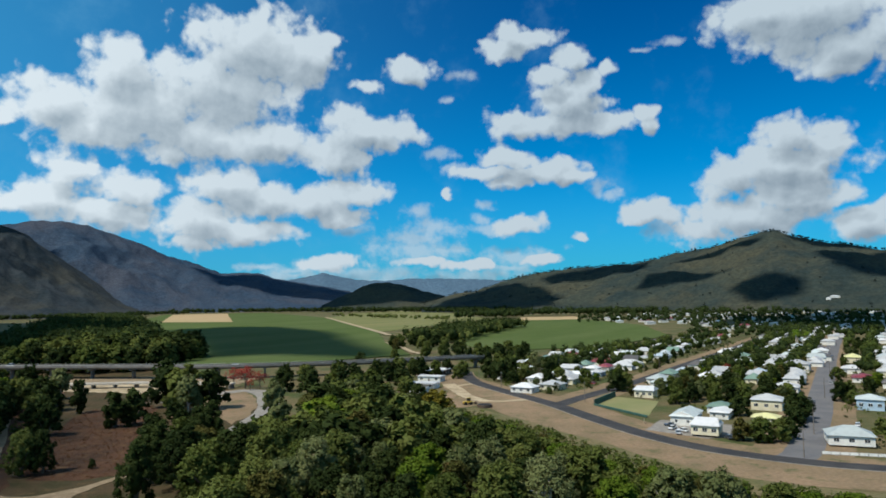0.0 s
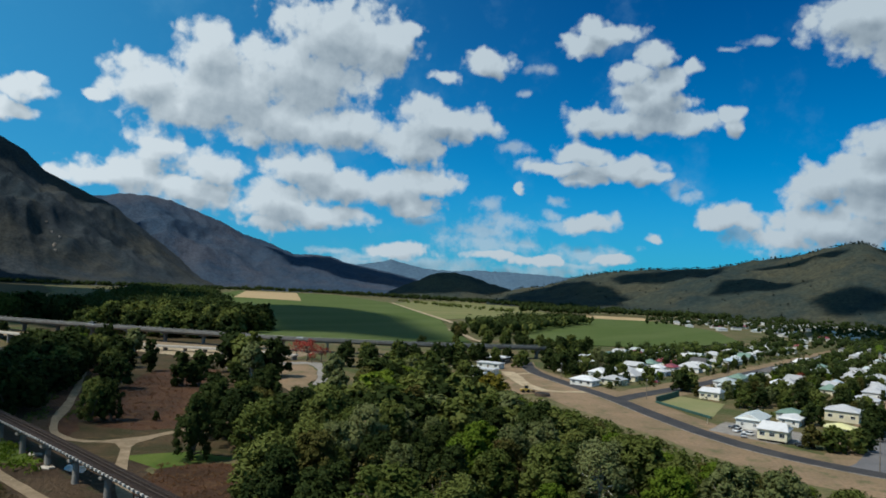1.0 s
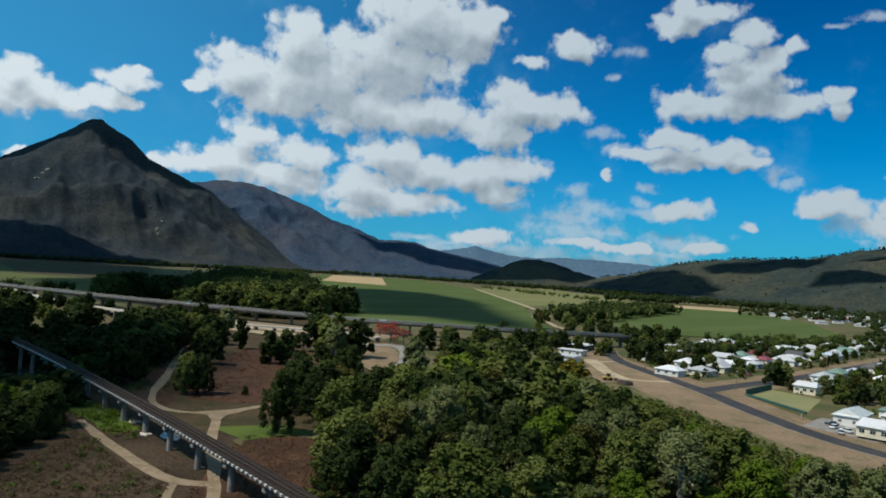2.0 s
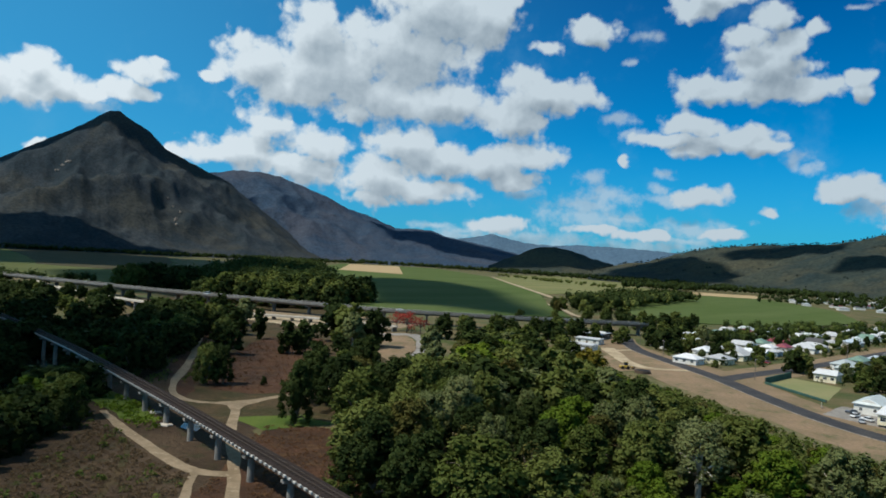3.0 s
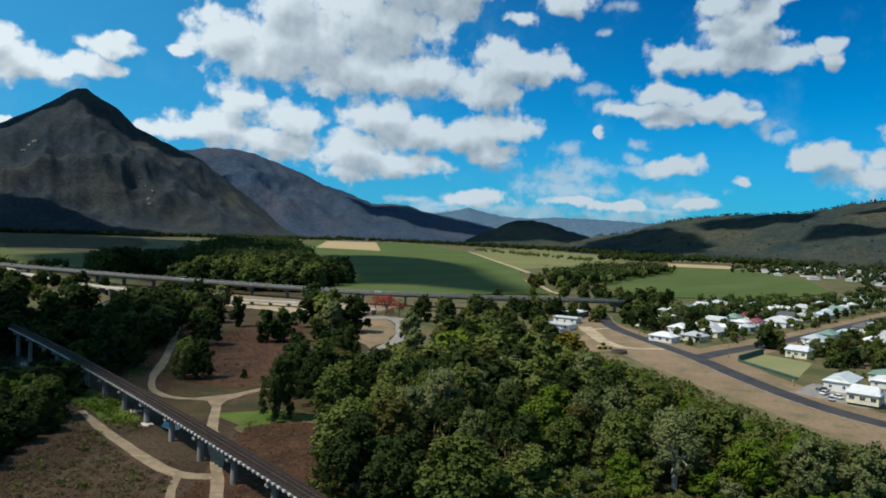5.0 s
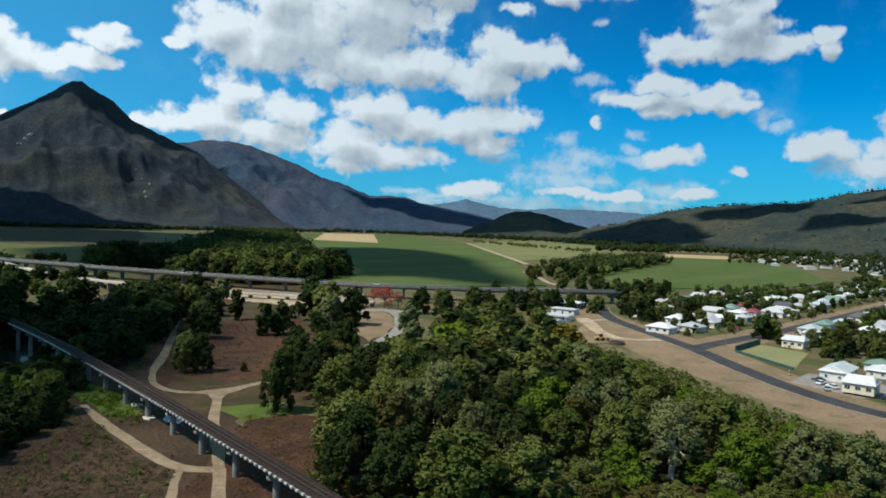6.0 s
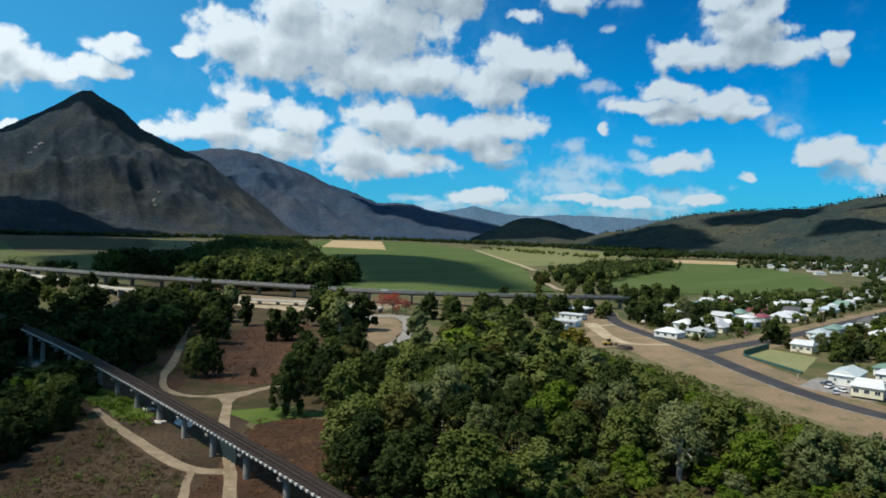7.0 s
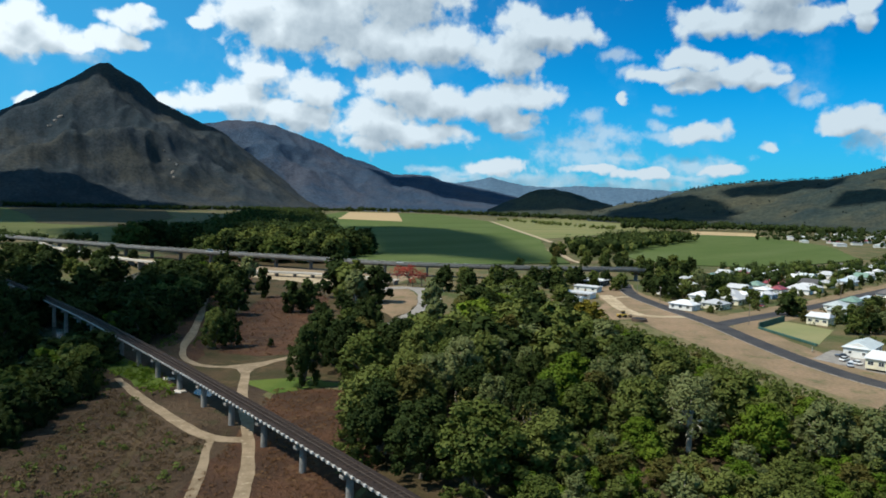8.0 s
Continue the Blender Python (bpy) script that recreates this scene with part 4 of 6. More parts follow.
def tree_kind(seed, leaf, bark, lobes_n, spread, count, size, stem=0.3, flat=0.75, fine=True, fork=3):
    """One kind of tree, 1 m high units scaled to 10 m: a tapered trunk with limbs, and its crown."""
    rng = np.random.default_rng(seed)
    low = 10 * stem + 0.6
    lobes = [(0, 0, 0.5 * (low + 8.2), spread * 0.5, spread * 0.5, (8.2 - low) * 0.5)]
    for k in range(lobes_n):
        f = (k + rng.uniform(0, 1)) / lobes_n
        z = low + (8.5 - low) * f
        a = 2.399 * k + rng.uniform(-0.5, 0.5)
        ring = spread * (0.40 + 0.40 * math.sin(math.pi * min(1.0, 0.26 + 0.72 * f))) * rng.uniform(0.62, 1.12)
        r = rng.uniform(0.17, 0.34) * spread * math.sqrt(15 / max(15, lobes_n))
        lobes.append((ring * math.cos(a), ring * math.sin(a), z, r, r * rng.uniform(0.8, 1.25), r * flat * rng.uniform(1.0, 1.9)))
    for k in range(max(3, lobes_n // 4)):
        a, r = rng.uniform(0, 6.3), rng.uniform(0.12, 0.22) * spread
        ring = rng.uniform(0.05, 0.45) * spread
        lobes.append((ring * math.cos(a), ring * math.sin(a), rng.uniform(8.0, 9.5), r, r, r * flat * 1.4))
    crown = crown_mesh("crown", crown_geometry(rng, lobes, count, size, fine), leaf)
    bm = bmesh.new()
    lean = Vector((rng.uniform(-0.4, 0.4), rng.uniform(-0.4, 0.4), 10 * stem + 1.0))
    tube(bm, (0, 0, -0.6), lean, 0.36, 0.24, 8)
    for k in range(fork):
        l = lobes[1 + (k * lobes_n) // fork]
        mid = lean.lerp(Vector(l[:3]), 0.55) + Vector((0, 0, 0.5))
        tube(bm, lean - Vector((0, 0, 0.2)), mid, 0.2, 0.13, 6)
        tube(bm, mid - Vector((0, 0, 0.1)), Vector(l[:3]), 0.13, 0.06, 5)
    tube(bm, lean, (0, 0, 8.2), 0.2, 0.07, 6)
    trunk = bpy.data.meshes.new("trunk")
    bm.to_mesh(trunk)
    bm.free()
    trunk.materials.append(bark)
    return trunk, crown


def plant(kind, x, y, height, wide, label, group, z=None, turn=None, name="tree"):
    """Stand a tree of that kind on the ground; wide: its crown's width against its kind's."""
    trunk, crown = kind
    top = new(name)
    z = float(ground_height(np.array(x), np.array(y))) if z is None else z
    sunk = 0.0 if name in ("palm_tree", "dead_tree", "flame_tree") else 0.07 * height
    top.location, top.rotation_euler = (x, y, z - sunk), (0, 0, random.uniform(0, 6.28) if turn is None else turn)
    top.scale = (height / 10 * wide, height / 10 * wide, height / 10)
    for name, me in (("trunk", trunk), ("crown", crown)):
        ob = new(name, me)
        ob.parent = top
    return tagged(top, label, "tree", group)


NEAR = {
    "dark": [tree_kind(s, M_LEAF[0], M_BARK, 44, 3.7, 4200, 0.205, 0.08, 0.9, None) for s in (1, 2)],
    "mid": [tree_kind(s, M_LEAF[1], M_BARK, 46, 3.8, 4300, 0.205, 0.08, 0.85, None) for s in (3, 4, 5)],
    "gum": [tree_kind(s, M_LEAF[2], M_PALE_BARK, 46, 3.9, 4300, 0.19, 0.15, 0.85, None, 6) for s in (6, 7)],
    "bright": [tree_kind(s, M_LEAF[3], M_BARK, 42, 3.9, 4200, 0.205, 0.1, 0.75, None) for s in (8, 9)],
    "white": [tree_kind(35, M_LEAF[2], M_PALE_BARK, 40, 3.4, 3400, 0.19, 0.34, 1.0, "bare", 12)],
    "olive": [tree_kind(s, M_LEAF[4], M_BARK, 38, 3.5, 3900, 0.19, 0.1, 0.9, None) for s in (10,)],
}
BUSHES = {
    "mid": [tree_kind(s, M_LEAF[1], M_BARK, 9, 4.4, 1000, 0.36, 0.0, 0.8, None, 2) for s in (51, 52)],
    "gum": [tree_kind(s, M_LEAF[2], M_PALE_BARK, 9, 4.2, 1000, 0.34, 0.0, 0.8, None, 2) for s in (53,)],
    "bright": [tree_kind(s, M_LEAF[3], M_BARK, 9, 4.4, 1000, 0.36, 0.0, 0.8, None, 2) for s in (54,)],
    "olive": [tree_kind(s, M_LEAF[4], M_BARK, 8, 4.2, 1400, 0.33, 0.0, 0.8, None, 2) for s in (55,)],
}
MIDDLE = {
    "dark": [tree_kind(s, M_LEAF[0], M_BARK, 17, 3.9, 640, 0.6, 0.05, 0.9, None) for s in (21, 22)],
    "mid": [tree_kind(s, M_LEAF[1], M_BARK, 17, 4.0, 680, 0.6, 0.05, 0.85, None) for s in (23, 24)],
    "gum": [tree_kind(s, M_LEAF[2], M_PALE_BARK, 16, 3.5, 850, 0.48, 0.2, 0.9, None, 4) for s in (25,)],
    "bright": [tree_kind(s, M_LEAF[3], M_BARK, 16, 3.9, 820, 0.54, 0.08, 0.8, None) for s in (26,)],
    "olive": [tree_kind(s, M_LEAF[4], M_BARK, 15, 3.7, 820, 0.52, 0.08, 0.9, None) for s in (27,)],
    "flame": [tree_kind(28, M_FLAME, M_BARK, 13, 5.2, 420, 0.34, 0.3, 0.5, "bare", 9)],
    "gold": [tree_kind(29, M_GOLD, M_BARK, 11, 4.0, 1300, 0.42, 0.05, 0.9, False)],
    "dead": [tree_kind(31, M_LEAF[4], M_BARK, 9, 3.6, 140, 0.3, 0.2, 0.9, "bare", 9)],
    "tall": [tree_kind(30, M_LEAF[0], M_BARK, 9, 2.3, 700, 0.45, 0.08, 1.3, False)],
}
LABELS = {"white": "tall gum tree with many bare white limbs", "dead": "bare grey dead tree with a few dry leaves", "dark": "dense dark green riverside tree", "mid": "leafy mid-green broadleaf tree", "gum": "pale grey-green gum tree with white limbs", "bright": "bright yellow-green leafy tree",
          "olive": "olive-brown tree with dry foliage", "flame": "wide low tree covered in scarlet blossom", "gold": "bushy golden-green tree beside the yard", "tall": "narrow upright dark green pine tree"}


KINDS = {"white": "gum_tree", "dead": "dead_tree", "dark": "fig_tree", "mid": "broadleaf_tree", "gum": "gum_tree", "bright": "acacia_tree", "olive": "dry_tree", "flame": "flame_tree", "gold": "golden_bush", "tall": "pine_tree"}


def grow(kinds, sort, x, y, height, wide=1.0, group="trees", bush=False, name=""):
    label, name = LABELS[sort], name or KINDS[sort]
    if bush:
        label, name = label.replace(" with white limbs", "").replace("gum tree", "gum sapling").replace("tree", "bush"), name.replace("_tree", "_bush")
    plant(random.choice(kinds[sort]), x, y, height, wide, label, group, name=name)


WOOD = [(-60, 172), (-46, 134), (-26, 104), (20, 86), (70, 112), (104, 148), (86, 164), (64, 180), (54, 193), (44, 212), (36, 236), (26, 256), (18, 272), (9, 290), (-10, 330), (-34, 336), (-50, 300), (-55, 250), (-67, 228), (-74, 205)]
SPECIAL = [("white", 19.5, 150, 15, 1.25), ("gum", 9, 162, 13, 1.1), ("bright", 9, 144, 9, 1.3), ("bright", 27, 132, 5.5, 1.4), ("bright", -8, 162, 15, 1.2), ("bright", 40, 128, 6, 1.4), ("gum", -34, 172, 17, 1.1), ("mid", -46, 184, 19, 1.15), ("gum", -38, 160, 15, 1.0), ("gum", -22, 152, 13, 1.0),
           ("bright", -50, 148, 7, 0.9), ("mid", -26, 300, 15, 1.2), ("bright", -40, 290, 14, 1.2), ("dark", -12, 300, 14, 1.2), ("gold", -3, 282, 14, 1.35), ("dead", -26, 139, 12, 1.1), ("dead", -12, 137, 11, 1.0), ("mid", -30, 186, 17, 1.1), ("gum", 2, 176, 14, 1.0)]


WOOD_EDGE = spline([(-10, 330), (9, 290), (18, 272), (26, 256), (36, 236), (44, 212), (54, 193), (64, 180), (86, 164), (104, 148)], 4.0)


def wood():
    """The riverside wood below the camera: trees set apart from one another by a hand-sown spacing."""
    rng = random.Random(5)
    stands = [(x, y) for _, x, y, *_ in SPECIAL]
    for sort, x, y, h, w in SPECIAL:
        grow(NEAR if sort in NEAR else MIDDLE, sort, x, y, h, w, "trees of the riverside wood")
    tries = 0
    while len(stands) < 190 and tries < 9000:
        tries += 1
        x, y = rng.uniform(-76, 108), rng.uniform(88, 338)
        margin = float(to_line(np.array(x), np.array(y), WOOD_EDGE))
        low = margin < 9
        gap = 6.0 if low else 8.6
        if (x > -6 and y < 150 - 0.1 * x) or not inside(np.array(x), np.array(y), WOOD) or float(to_line(np.array(x), np.array(y), RAIL)) < 13 or any(math.hypot(x - a, y - b) < gap for a, b in stands):
            continue
        stands.append((x, y))
        east = x > 5 + (150 - y) * 0.1
        edge = low
        sort = rng.choices(["dark", "mid", "gum", "bright", "olive"], [0.6, 4, 2.6, 3.0, 1.4] if edge or x > 45 else [1.5, 5.5, 2.2, 2.0, 0.8] if east else [5.4, 4, 1.6, 0.4, 1.0])[0]
        h = min(9.0 + 9.0 * rng.random() ** 1.1, 2.6 + 0.36 * margin)
        grow(NEAR if h > 8 and y < 205 else MIDDLE, sort, x, y, h, rng.uniform(1.15, 1.5) * (1.15 if edge else 1.0), "trees of the riverside wood")


wood()


def low_growth():
    """Close low bushes on the near slope of the wood."""
    rng = random.Random(9)
    stands = []
    for _ in range(9000):
        x, y = rng.uniform(-10, 112), rng.uniform(92, 162)
        if y < 154 - 0.1 * x and not (14 < x < 25 and y > 137) and inside(np.array(x), np.array(y), WOOD) and all(math.hypot(x - a, y - b) > 4.9 for a, b in stands):
            stands.append((x, y))
            grow(BUSHES, rng.choices(["mid", "gum", "bright", "olive"], [5, 2.5, 3, 1])[0], x, y, rng.uniform(4.2, 7.0), rng.uniform(1.25, 1.7), "bushes of the riverside wood", bush=True)


low_growth()

# riverside and trackside trees: sort, x, y, height, width
BANK_TREES = [("mid", -123, 207, 11, 1.0), ("dark", -119, 210, 10, 0.9), ("mid", -128, 218, 9, 0.9), ("dark", -107, 215, 3.2, 1.1), ("mid", -163, 283, 9, 1.0), ("mid", -150, 268, 11, 1.0),
              ("mid", -172, 300, 10, 1.0), ("tall", -165, 322, 13, 1.0), ("mid", -182, 330, 11, 1.1), ("dark", -193, 345, 12, 1.0), ("gum", -200, 372, 13, 1.0), ("tall", -132, 285, 12, 1.5), ("dark", -126, 290, 12, 1.0)]
ISLAND_TREES = [("mid", -76, 172, 13, 0.85), ("dark", -82, 199, 13, 1.1), ("dark", -72, 190, 13, 1.1), ("dark", -92, 222, 12, 1.0), ("mid", -80, 236, 13, 1.2), ("mid", -98, 262, 6, 1.3), ("dark", -88, 262, 6, 1.3),
                ("dark", -112, 296, 7, 1.2), ("mid", -118, 322, 17, 1.1), ("mid", -132, 340, 18, 1.1), ("dark", -108, 330, 15, 1.0), ("gum", -114, 316, 14, 1.0), ("gum", -62, 262, 11, 1.0), ("gum", -72, 296, 13, 0.9), ("dark", -104, 282, 6, 1.2)]
LEFT_TREES = [("mid", -128, 153, 12, 1.25), ("dark", -135, 146, 12, 1.2), ("dark", -122, 144, 9, 1.2), ("dark", -140, 164, 11, 1.2), ("dark", -150, 150, 13, 1.3), ("dark", -118, 128, 8, 1.2), ("dark", -112, 112, 8, 1.2),
              ("bright", -168, 214, 8, 1.0), ("dark", -158, 216, 9, 1.2), ("mid", -151, 221, 9, 1.2), ("dark", -172, 235, 12, 1.2), ("mid", -165, 250, 13, 1.2), ("dark", -181, 245, 12, 1.2), ("dark", -188, 262, 13, 1.2), ("mid", -176, 272, 14, 1.2), ("dark", -196, 290, 14, 1.2), ("dark", -206, 310, 14, 1.2), ("dark", -190, 305, 12, 1.1)]
FAR_BANK = [("dark", -252, 302, 17, 1.3), ("dark", -271, 347, 18, 1.3), ("dark", -262, 285, 16, 1.3), ("mid", -241, 348, 14, 1.2), ("dark", -225, 335, 15, 1.2), ("dark", -300, 330, 18, 1.3), ("dark", -322, 350, 17, 1.3), ("dark", -345, 385, 17, 1.3), ("dark", -300, 375, 18, 1.3), ("dark", -240, 262, 15, 1.3), ("dark", -222, 236, 14, 1.3),
            ("dark", -262, 250, 15, 1.3), ("dark", -205, 205, 14, 1.3), ("dark", -190, 180, 13, 1.3), ("dark", -180, 160, 13, 1.3), ("dark", -285, 300, 16, 1.3), ("dark", -330, 315, 16, 1.3), ("dark", -372, 370, 16, 1.3), ("dark", -400, 420, 16, 1.3), ("dark", -172, 168, 14, 1.2), ("dark", -183, 192, 14, 1.2), ("dark", -160, 148, 13, 1.2), ("dark", -216, 222, 14, 1.2), ("dark", -228, 248, 15, 1.2), ("dark", -146, 126, 12, 1.2), ("mid", -176, 207, 9, 1.2), ("dark", -150, 108, 13, 1.3), ("dark", -243, 238, 13, 1.3), ("dark", -258, 252, 14, 1.3), ("dark", -274, 264, 14, 1.3), ("dark", -231, 226, 12, 1.2), ("dark", -204, 213, 8, 1.2), ("dark", -250, 276, 11, 1.2), ("dark", -235, 270, 10, 1.2)]
OVERHANG = [(-139, 150), (-161, 146), (-172, 165), (-206, 246), (-223, 258), (-214, 268), (-236, 284), (-232, 300), (-258, 296), (-222, 282), (-240, 250)]
for n, (sort, x, y, h, w) in enumerate(BANK_TREES + ISLAND_TREES):
    sort = "dark" if sort == "mid" and n % 3 else sort
    grow(NEAR if sort in NEAR and y < 240 else MIDDLE, sort, x, y, h * (1.3 if h > 5 else 1.0), w, "trees beside the dirt tracks")
for n, (sort, x, y, h, w) in enumerate(LEFT_TREES + FAR_BANK):
    sort = "dark" if sort == "mid" and n % 2 else sort
    grow(NEAR if y < 230 and sort in NEAR else MIDDLE, sort, x, y, h * (0.85 if x < -280 else 1.12), w, "trees along the river")
for x, y in OVERHANG:
    grow(MIDDLE, "dark", x, y, random.uniform(11, 15), random.uniform(1.3, 1.6), "trees along the river", name="riverside_tree")
for x, y, h, w in ((-113, 404, 12, 1.0), (-121, 410, 11.5, 0.9), (-104, 402, 10, 1.0), (-115, 415, 12, 0.8), (-108, 396, 6, 0.9)):
    grow(MIDDLE, "flame", x, y, h, w, "flame trees by the bridge")

# trees past the highway, by the creek, the depot and the corner houses
PAST_ROAD = [(-410, 600, 17, "dark"), (-395, 612, 18, "dark"), (-428, 615, 18, "dark"), (-340, 560, 15, "mid"), (-322, 566, 16, "mid"), (-303, 568, 16, "mid"), (-285, 580, 17, "mid"), (-268, 582, 16, "mid"), (-249, 586, 16, "mid"), (-235, 578, 15, "dark"), (-222, 568, 15, "mid"), (-330, 590, 16, "dark"), (-300, 600, 16, "dark"), (-260, 605, 16, "dark")]
DEPOT_TREES = [(-88, 388, 13, "dark"), (-72, 372, 13, "dark"), (-50, 330, 14, "mid"), (-36, 300, 14, "bright"), (-34, 345, 13, "dark"), (-20, 360, 11, "mid"), (-24, 395, 12, "dark"), (-40, 380, 13, "mid"), (-58, 395, 12, "dark"), (8, 436, 9, "mid"), (12, 455, 10, "mid"), (2, 470, 10, "dark"), (-20, 470, 11, "mid"), (-42, 450, 12, "dark"), (-64, 428, 13, "mid"), (-52, 416, 13, "dark"), (-32, 428, 13, "dark"), (-28, 446, 14, "mid"), (-16, 452, 13, "dark"), (-76, 410, 12, "dark"), (-84, 428, 12, "mid"), (-66, 452, 12, "dark"), (-6, 452, 11, "mid"), (-98, 440, 11, "dark"), (-46, 362, 13, "mid"), (-60, 378, 12, "mid")]
CORNER_TREES = [(33, 420, 13, "dark"), (40, 432, 14, "dark"), (28, 440, 13, "dark"), (46, 418, 12, "mid"), (88, 368, 11, "dark"), (93, 372, 10, "mid"), (66, 448, 12, "dark"), (60, 470, 14, "gum"), (84, 462, 11, "dark"), (58, 375, 4.5, "dark"), (52, 362, 4, "mid"), (92, 352, 6, "olive"),
                (106, 352, 9, "gum"), (114, 362, 9, "mid"), (122, 345, 8, "gum"), (130, 358, 9, "mid"), (112, 340, 6, "dark"), (126, 335, 9, "mid"), (138, 338, 9, "dark"), (148, 372, 10, "dark"), (98, 240, 8, "olive"), (103, 236, 8.5, "mid"), (109, 236, 8.5, "mid"), (114, 241, 8, "dark"), (106, 243, 8, "mid"), (133, 272, 12, "dark"), (138, 280, 11, "dark"), (128, 262, 8, "dark"), (118, 288, 9, "dark"), (104, 322, 9, "mid"), (112, 326, 9.5, "dark"), (120, 318, 9, "mid"), (128, 322, 10, "dark"), (136, 328, 10, "mid"), (144, 322, 9, "dark"), (152, 336, 10, "dark"), (118, 334, 9, "gum")]
STREET_TREES = [(178, 322, 10, "dark"), (186, 330, 9, "mid"), (150, 248, 6, "mid"), (152, 238, 5, "dark"), (205, 345, 9, "dark"), (176, 310, 7, "mid"), (168, 375, 9, "mid"), (182, 395, 9, "dark"), (220, 400, 8, "mid"), (196, 412, 9, "dark")]
CREEK = [(-50, 735, 13, "dark"), (-42, 720, 14, "mid"), (-30, 748, 14, "dark"), (-20, 700, 14, "mid"), (-8, 722, 14, "dark"), (2, 690, 13, "mid"), (-2, 760, 15, "dark"), (-14, 640, 12, "mid"), (0, 615, 12, "mid"), (12, 640, 12, "dark"), (-15, 590, 11, "mid"), (2, 570, 11, "dark"), (-32, 780, 14, "mid"), (18, 660, 12, "mid"), (-45, 690, 12, "olive"), (14, 590, 10, "dark"), (-40, 585, 9, "mid"), (-65, 560, 9, "dark"), (30, 520, 13, "dark"), (38, 500, 12, "mid"), (48, 515, 12, "dark"), (26, 545, 12, "mid"), (44, 545, 13, "dark"), (34, 570, 12, "mid"), (58, 540, 12, "dark"), (20, 560, 11, "dark"), (60, 575, 12, "mid"), (46, 600, 12, "dark"), (30, 610, 12, "mid"), (70, 610, 12, "dark"), (58, 635, 12, "mid")]


def riverside(corners, gap, count, sorts, seed, low=9, high=16):
    """Close riverside growth filling an area."""
    rng = random.Random(seed)
    stands = [(ob.location.x, ob.location.y) for ob in scene.objects if ob.name.split(".")[0].endswith("_tree")]
    xs, ys = [c[0] for c in corners], [c[1] for c in corners]
    for _ in range(6000):
        x, y = rng.uniform(min(xs), max(xs)), rng.uniform(min(ys), max(ys))
        if count and inside(np.array(x), np.array(y), corners) and all(math.hypot(x - a, y - b) > gap for a, b in stands) and float(to_line(np.array(x), np.array(y), RIVER)) > 10 and float(to_line(np.array(x), np.array(y), RAIL)) > 7:
            count -= 1
            stands.append((x, y))
            grow(MIDDLE, rng.choices(*sorts)[0], x, y, rng.uniform(low, high), rng.uniform(1.0, 1.35), "trees along the river", name="riverside_tree")


riverside([(-345, 508), (-205, 490), (-215, 640), (-300, 690), (-375, 640)], 9.5, 90, (["dark", "mid"], [5, 3]), 74, 17, 26)
riverside([(-450, 570), (-372, 560), (-400, 690), (-490, 680)], 10, 34, (["dark", "mid"], [6, 1]), 75, 17, 25)
DARK_MIX = (["dark", "mid", "gum"], [6, 2, 0.5])
riverside([(-140, 172), (-152, 215), (-190, 315), (-232, 405), (-262, 395), (-228, 320), (-182, 235), (-158, 185)], 8.0, 60, (["dark", "mid", "bright"], [8, 1.6, 0.3]), 71)
riverside([(-165, 90), (-205, 190), (-262, 280), (-322, 410), (-345, 470), (-440, 470), (-480, 420), (-390, 300), (-290, 170), (-230, 90)], 12.5, 90, DARK_MIX, 72, 8, 13)
riverside([(-108, 110), (-122, 140), (-138, 165), (-150, 172), (-138, 128), (-118, 90)], 6.5, 20, (["dark", "mid", "bright"], [3, 4, 1.5]), 73)
for rows, group in ((PAST_ROAD, "trees past the highway"), (DEPOT_TREES, "trees round the depot"), (CORNER_TREES, "trees among the corner houses"), (STREET_TREES, "street trees"), (CREEK, "trees along the creek")):
    for x, y, h, sort in rows:
        grow(MIDDLE, sort, x, y, h * (1.5 if rows is PAST_ROAD else 1.0), random.uniform(0.95, 1.25), group)


def thicket(name, label, places, mat, seed, leaves=25):
    """Far woodland, joined: many lumpy crowns of leaf sprays. places: rows of x, y, height."""
    rng = np.random.default_rng(seed)
    verts, faces, facing, start = [], [], [], 0
    for x, y, h, *base in places:
        lobes = [(rng.uniform(-0.22, 0.22) * h, rng.uniform(-0.22, 0.22) * h, h * rng.uniform(0.42, 0.72), h * 0.33, h * 0.33, h * 0.34) for _ in range(2)]
        v, f, d = crown_geometry(rng, lobes, leaves, h * 0.085, None)
        v = v + np.array([x, y, base[0] if base else 0.0])
        verts.append(v)
        facing.append(d)
        faces += [tuple(start + k for k in q) for q in f]
        start += len(v)
    me = crown_mesh(name, (np.concatenate(verts), faces, np.concatenate(facing)), mat)
    return tagged(new(name, me), label, "woodland", kind="stuff")


def belt(line, wide, count, low, high, seed):
    rng = np.random.default_rng(seed)
    p = spline(line, 20.0)
    side = sides_of(p)
    k = rng.integers(0, len(p), count)
    at = p[k, :2] + side[k] * rng.uniform(-wide / 2, wide / 2, count)[:, None] + rng.uniform(-10, 10, (count, 2))
    return [(x, y, h) for (x, y), h in zip(at, rng.uniform(low, high, count))]


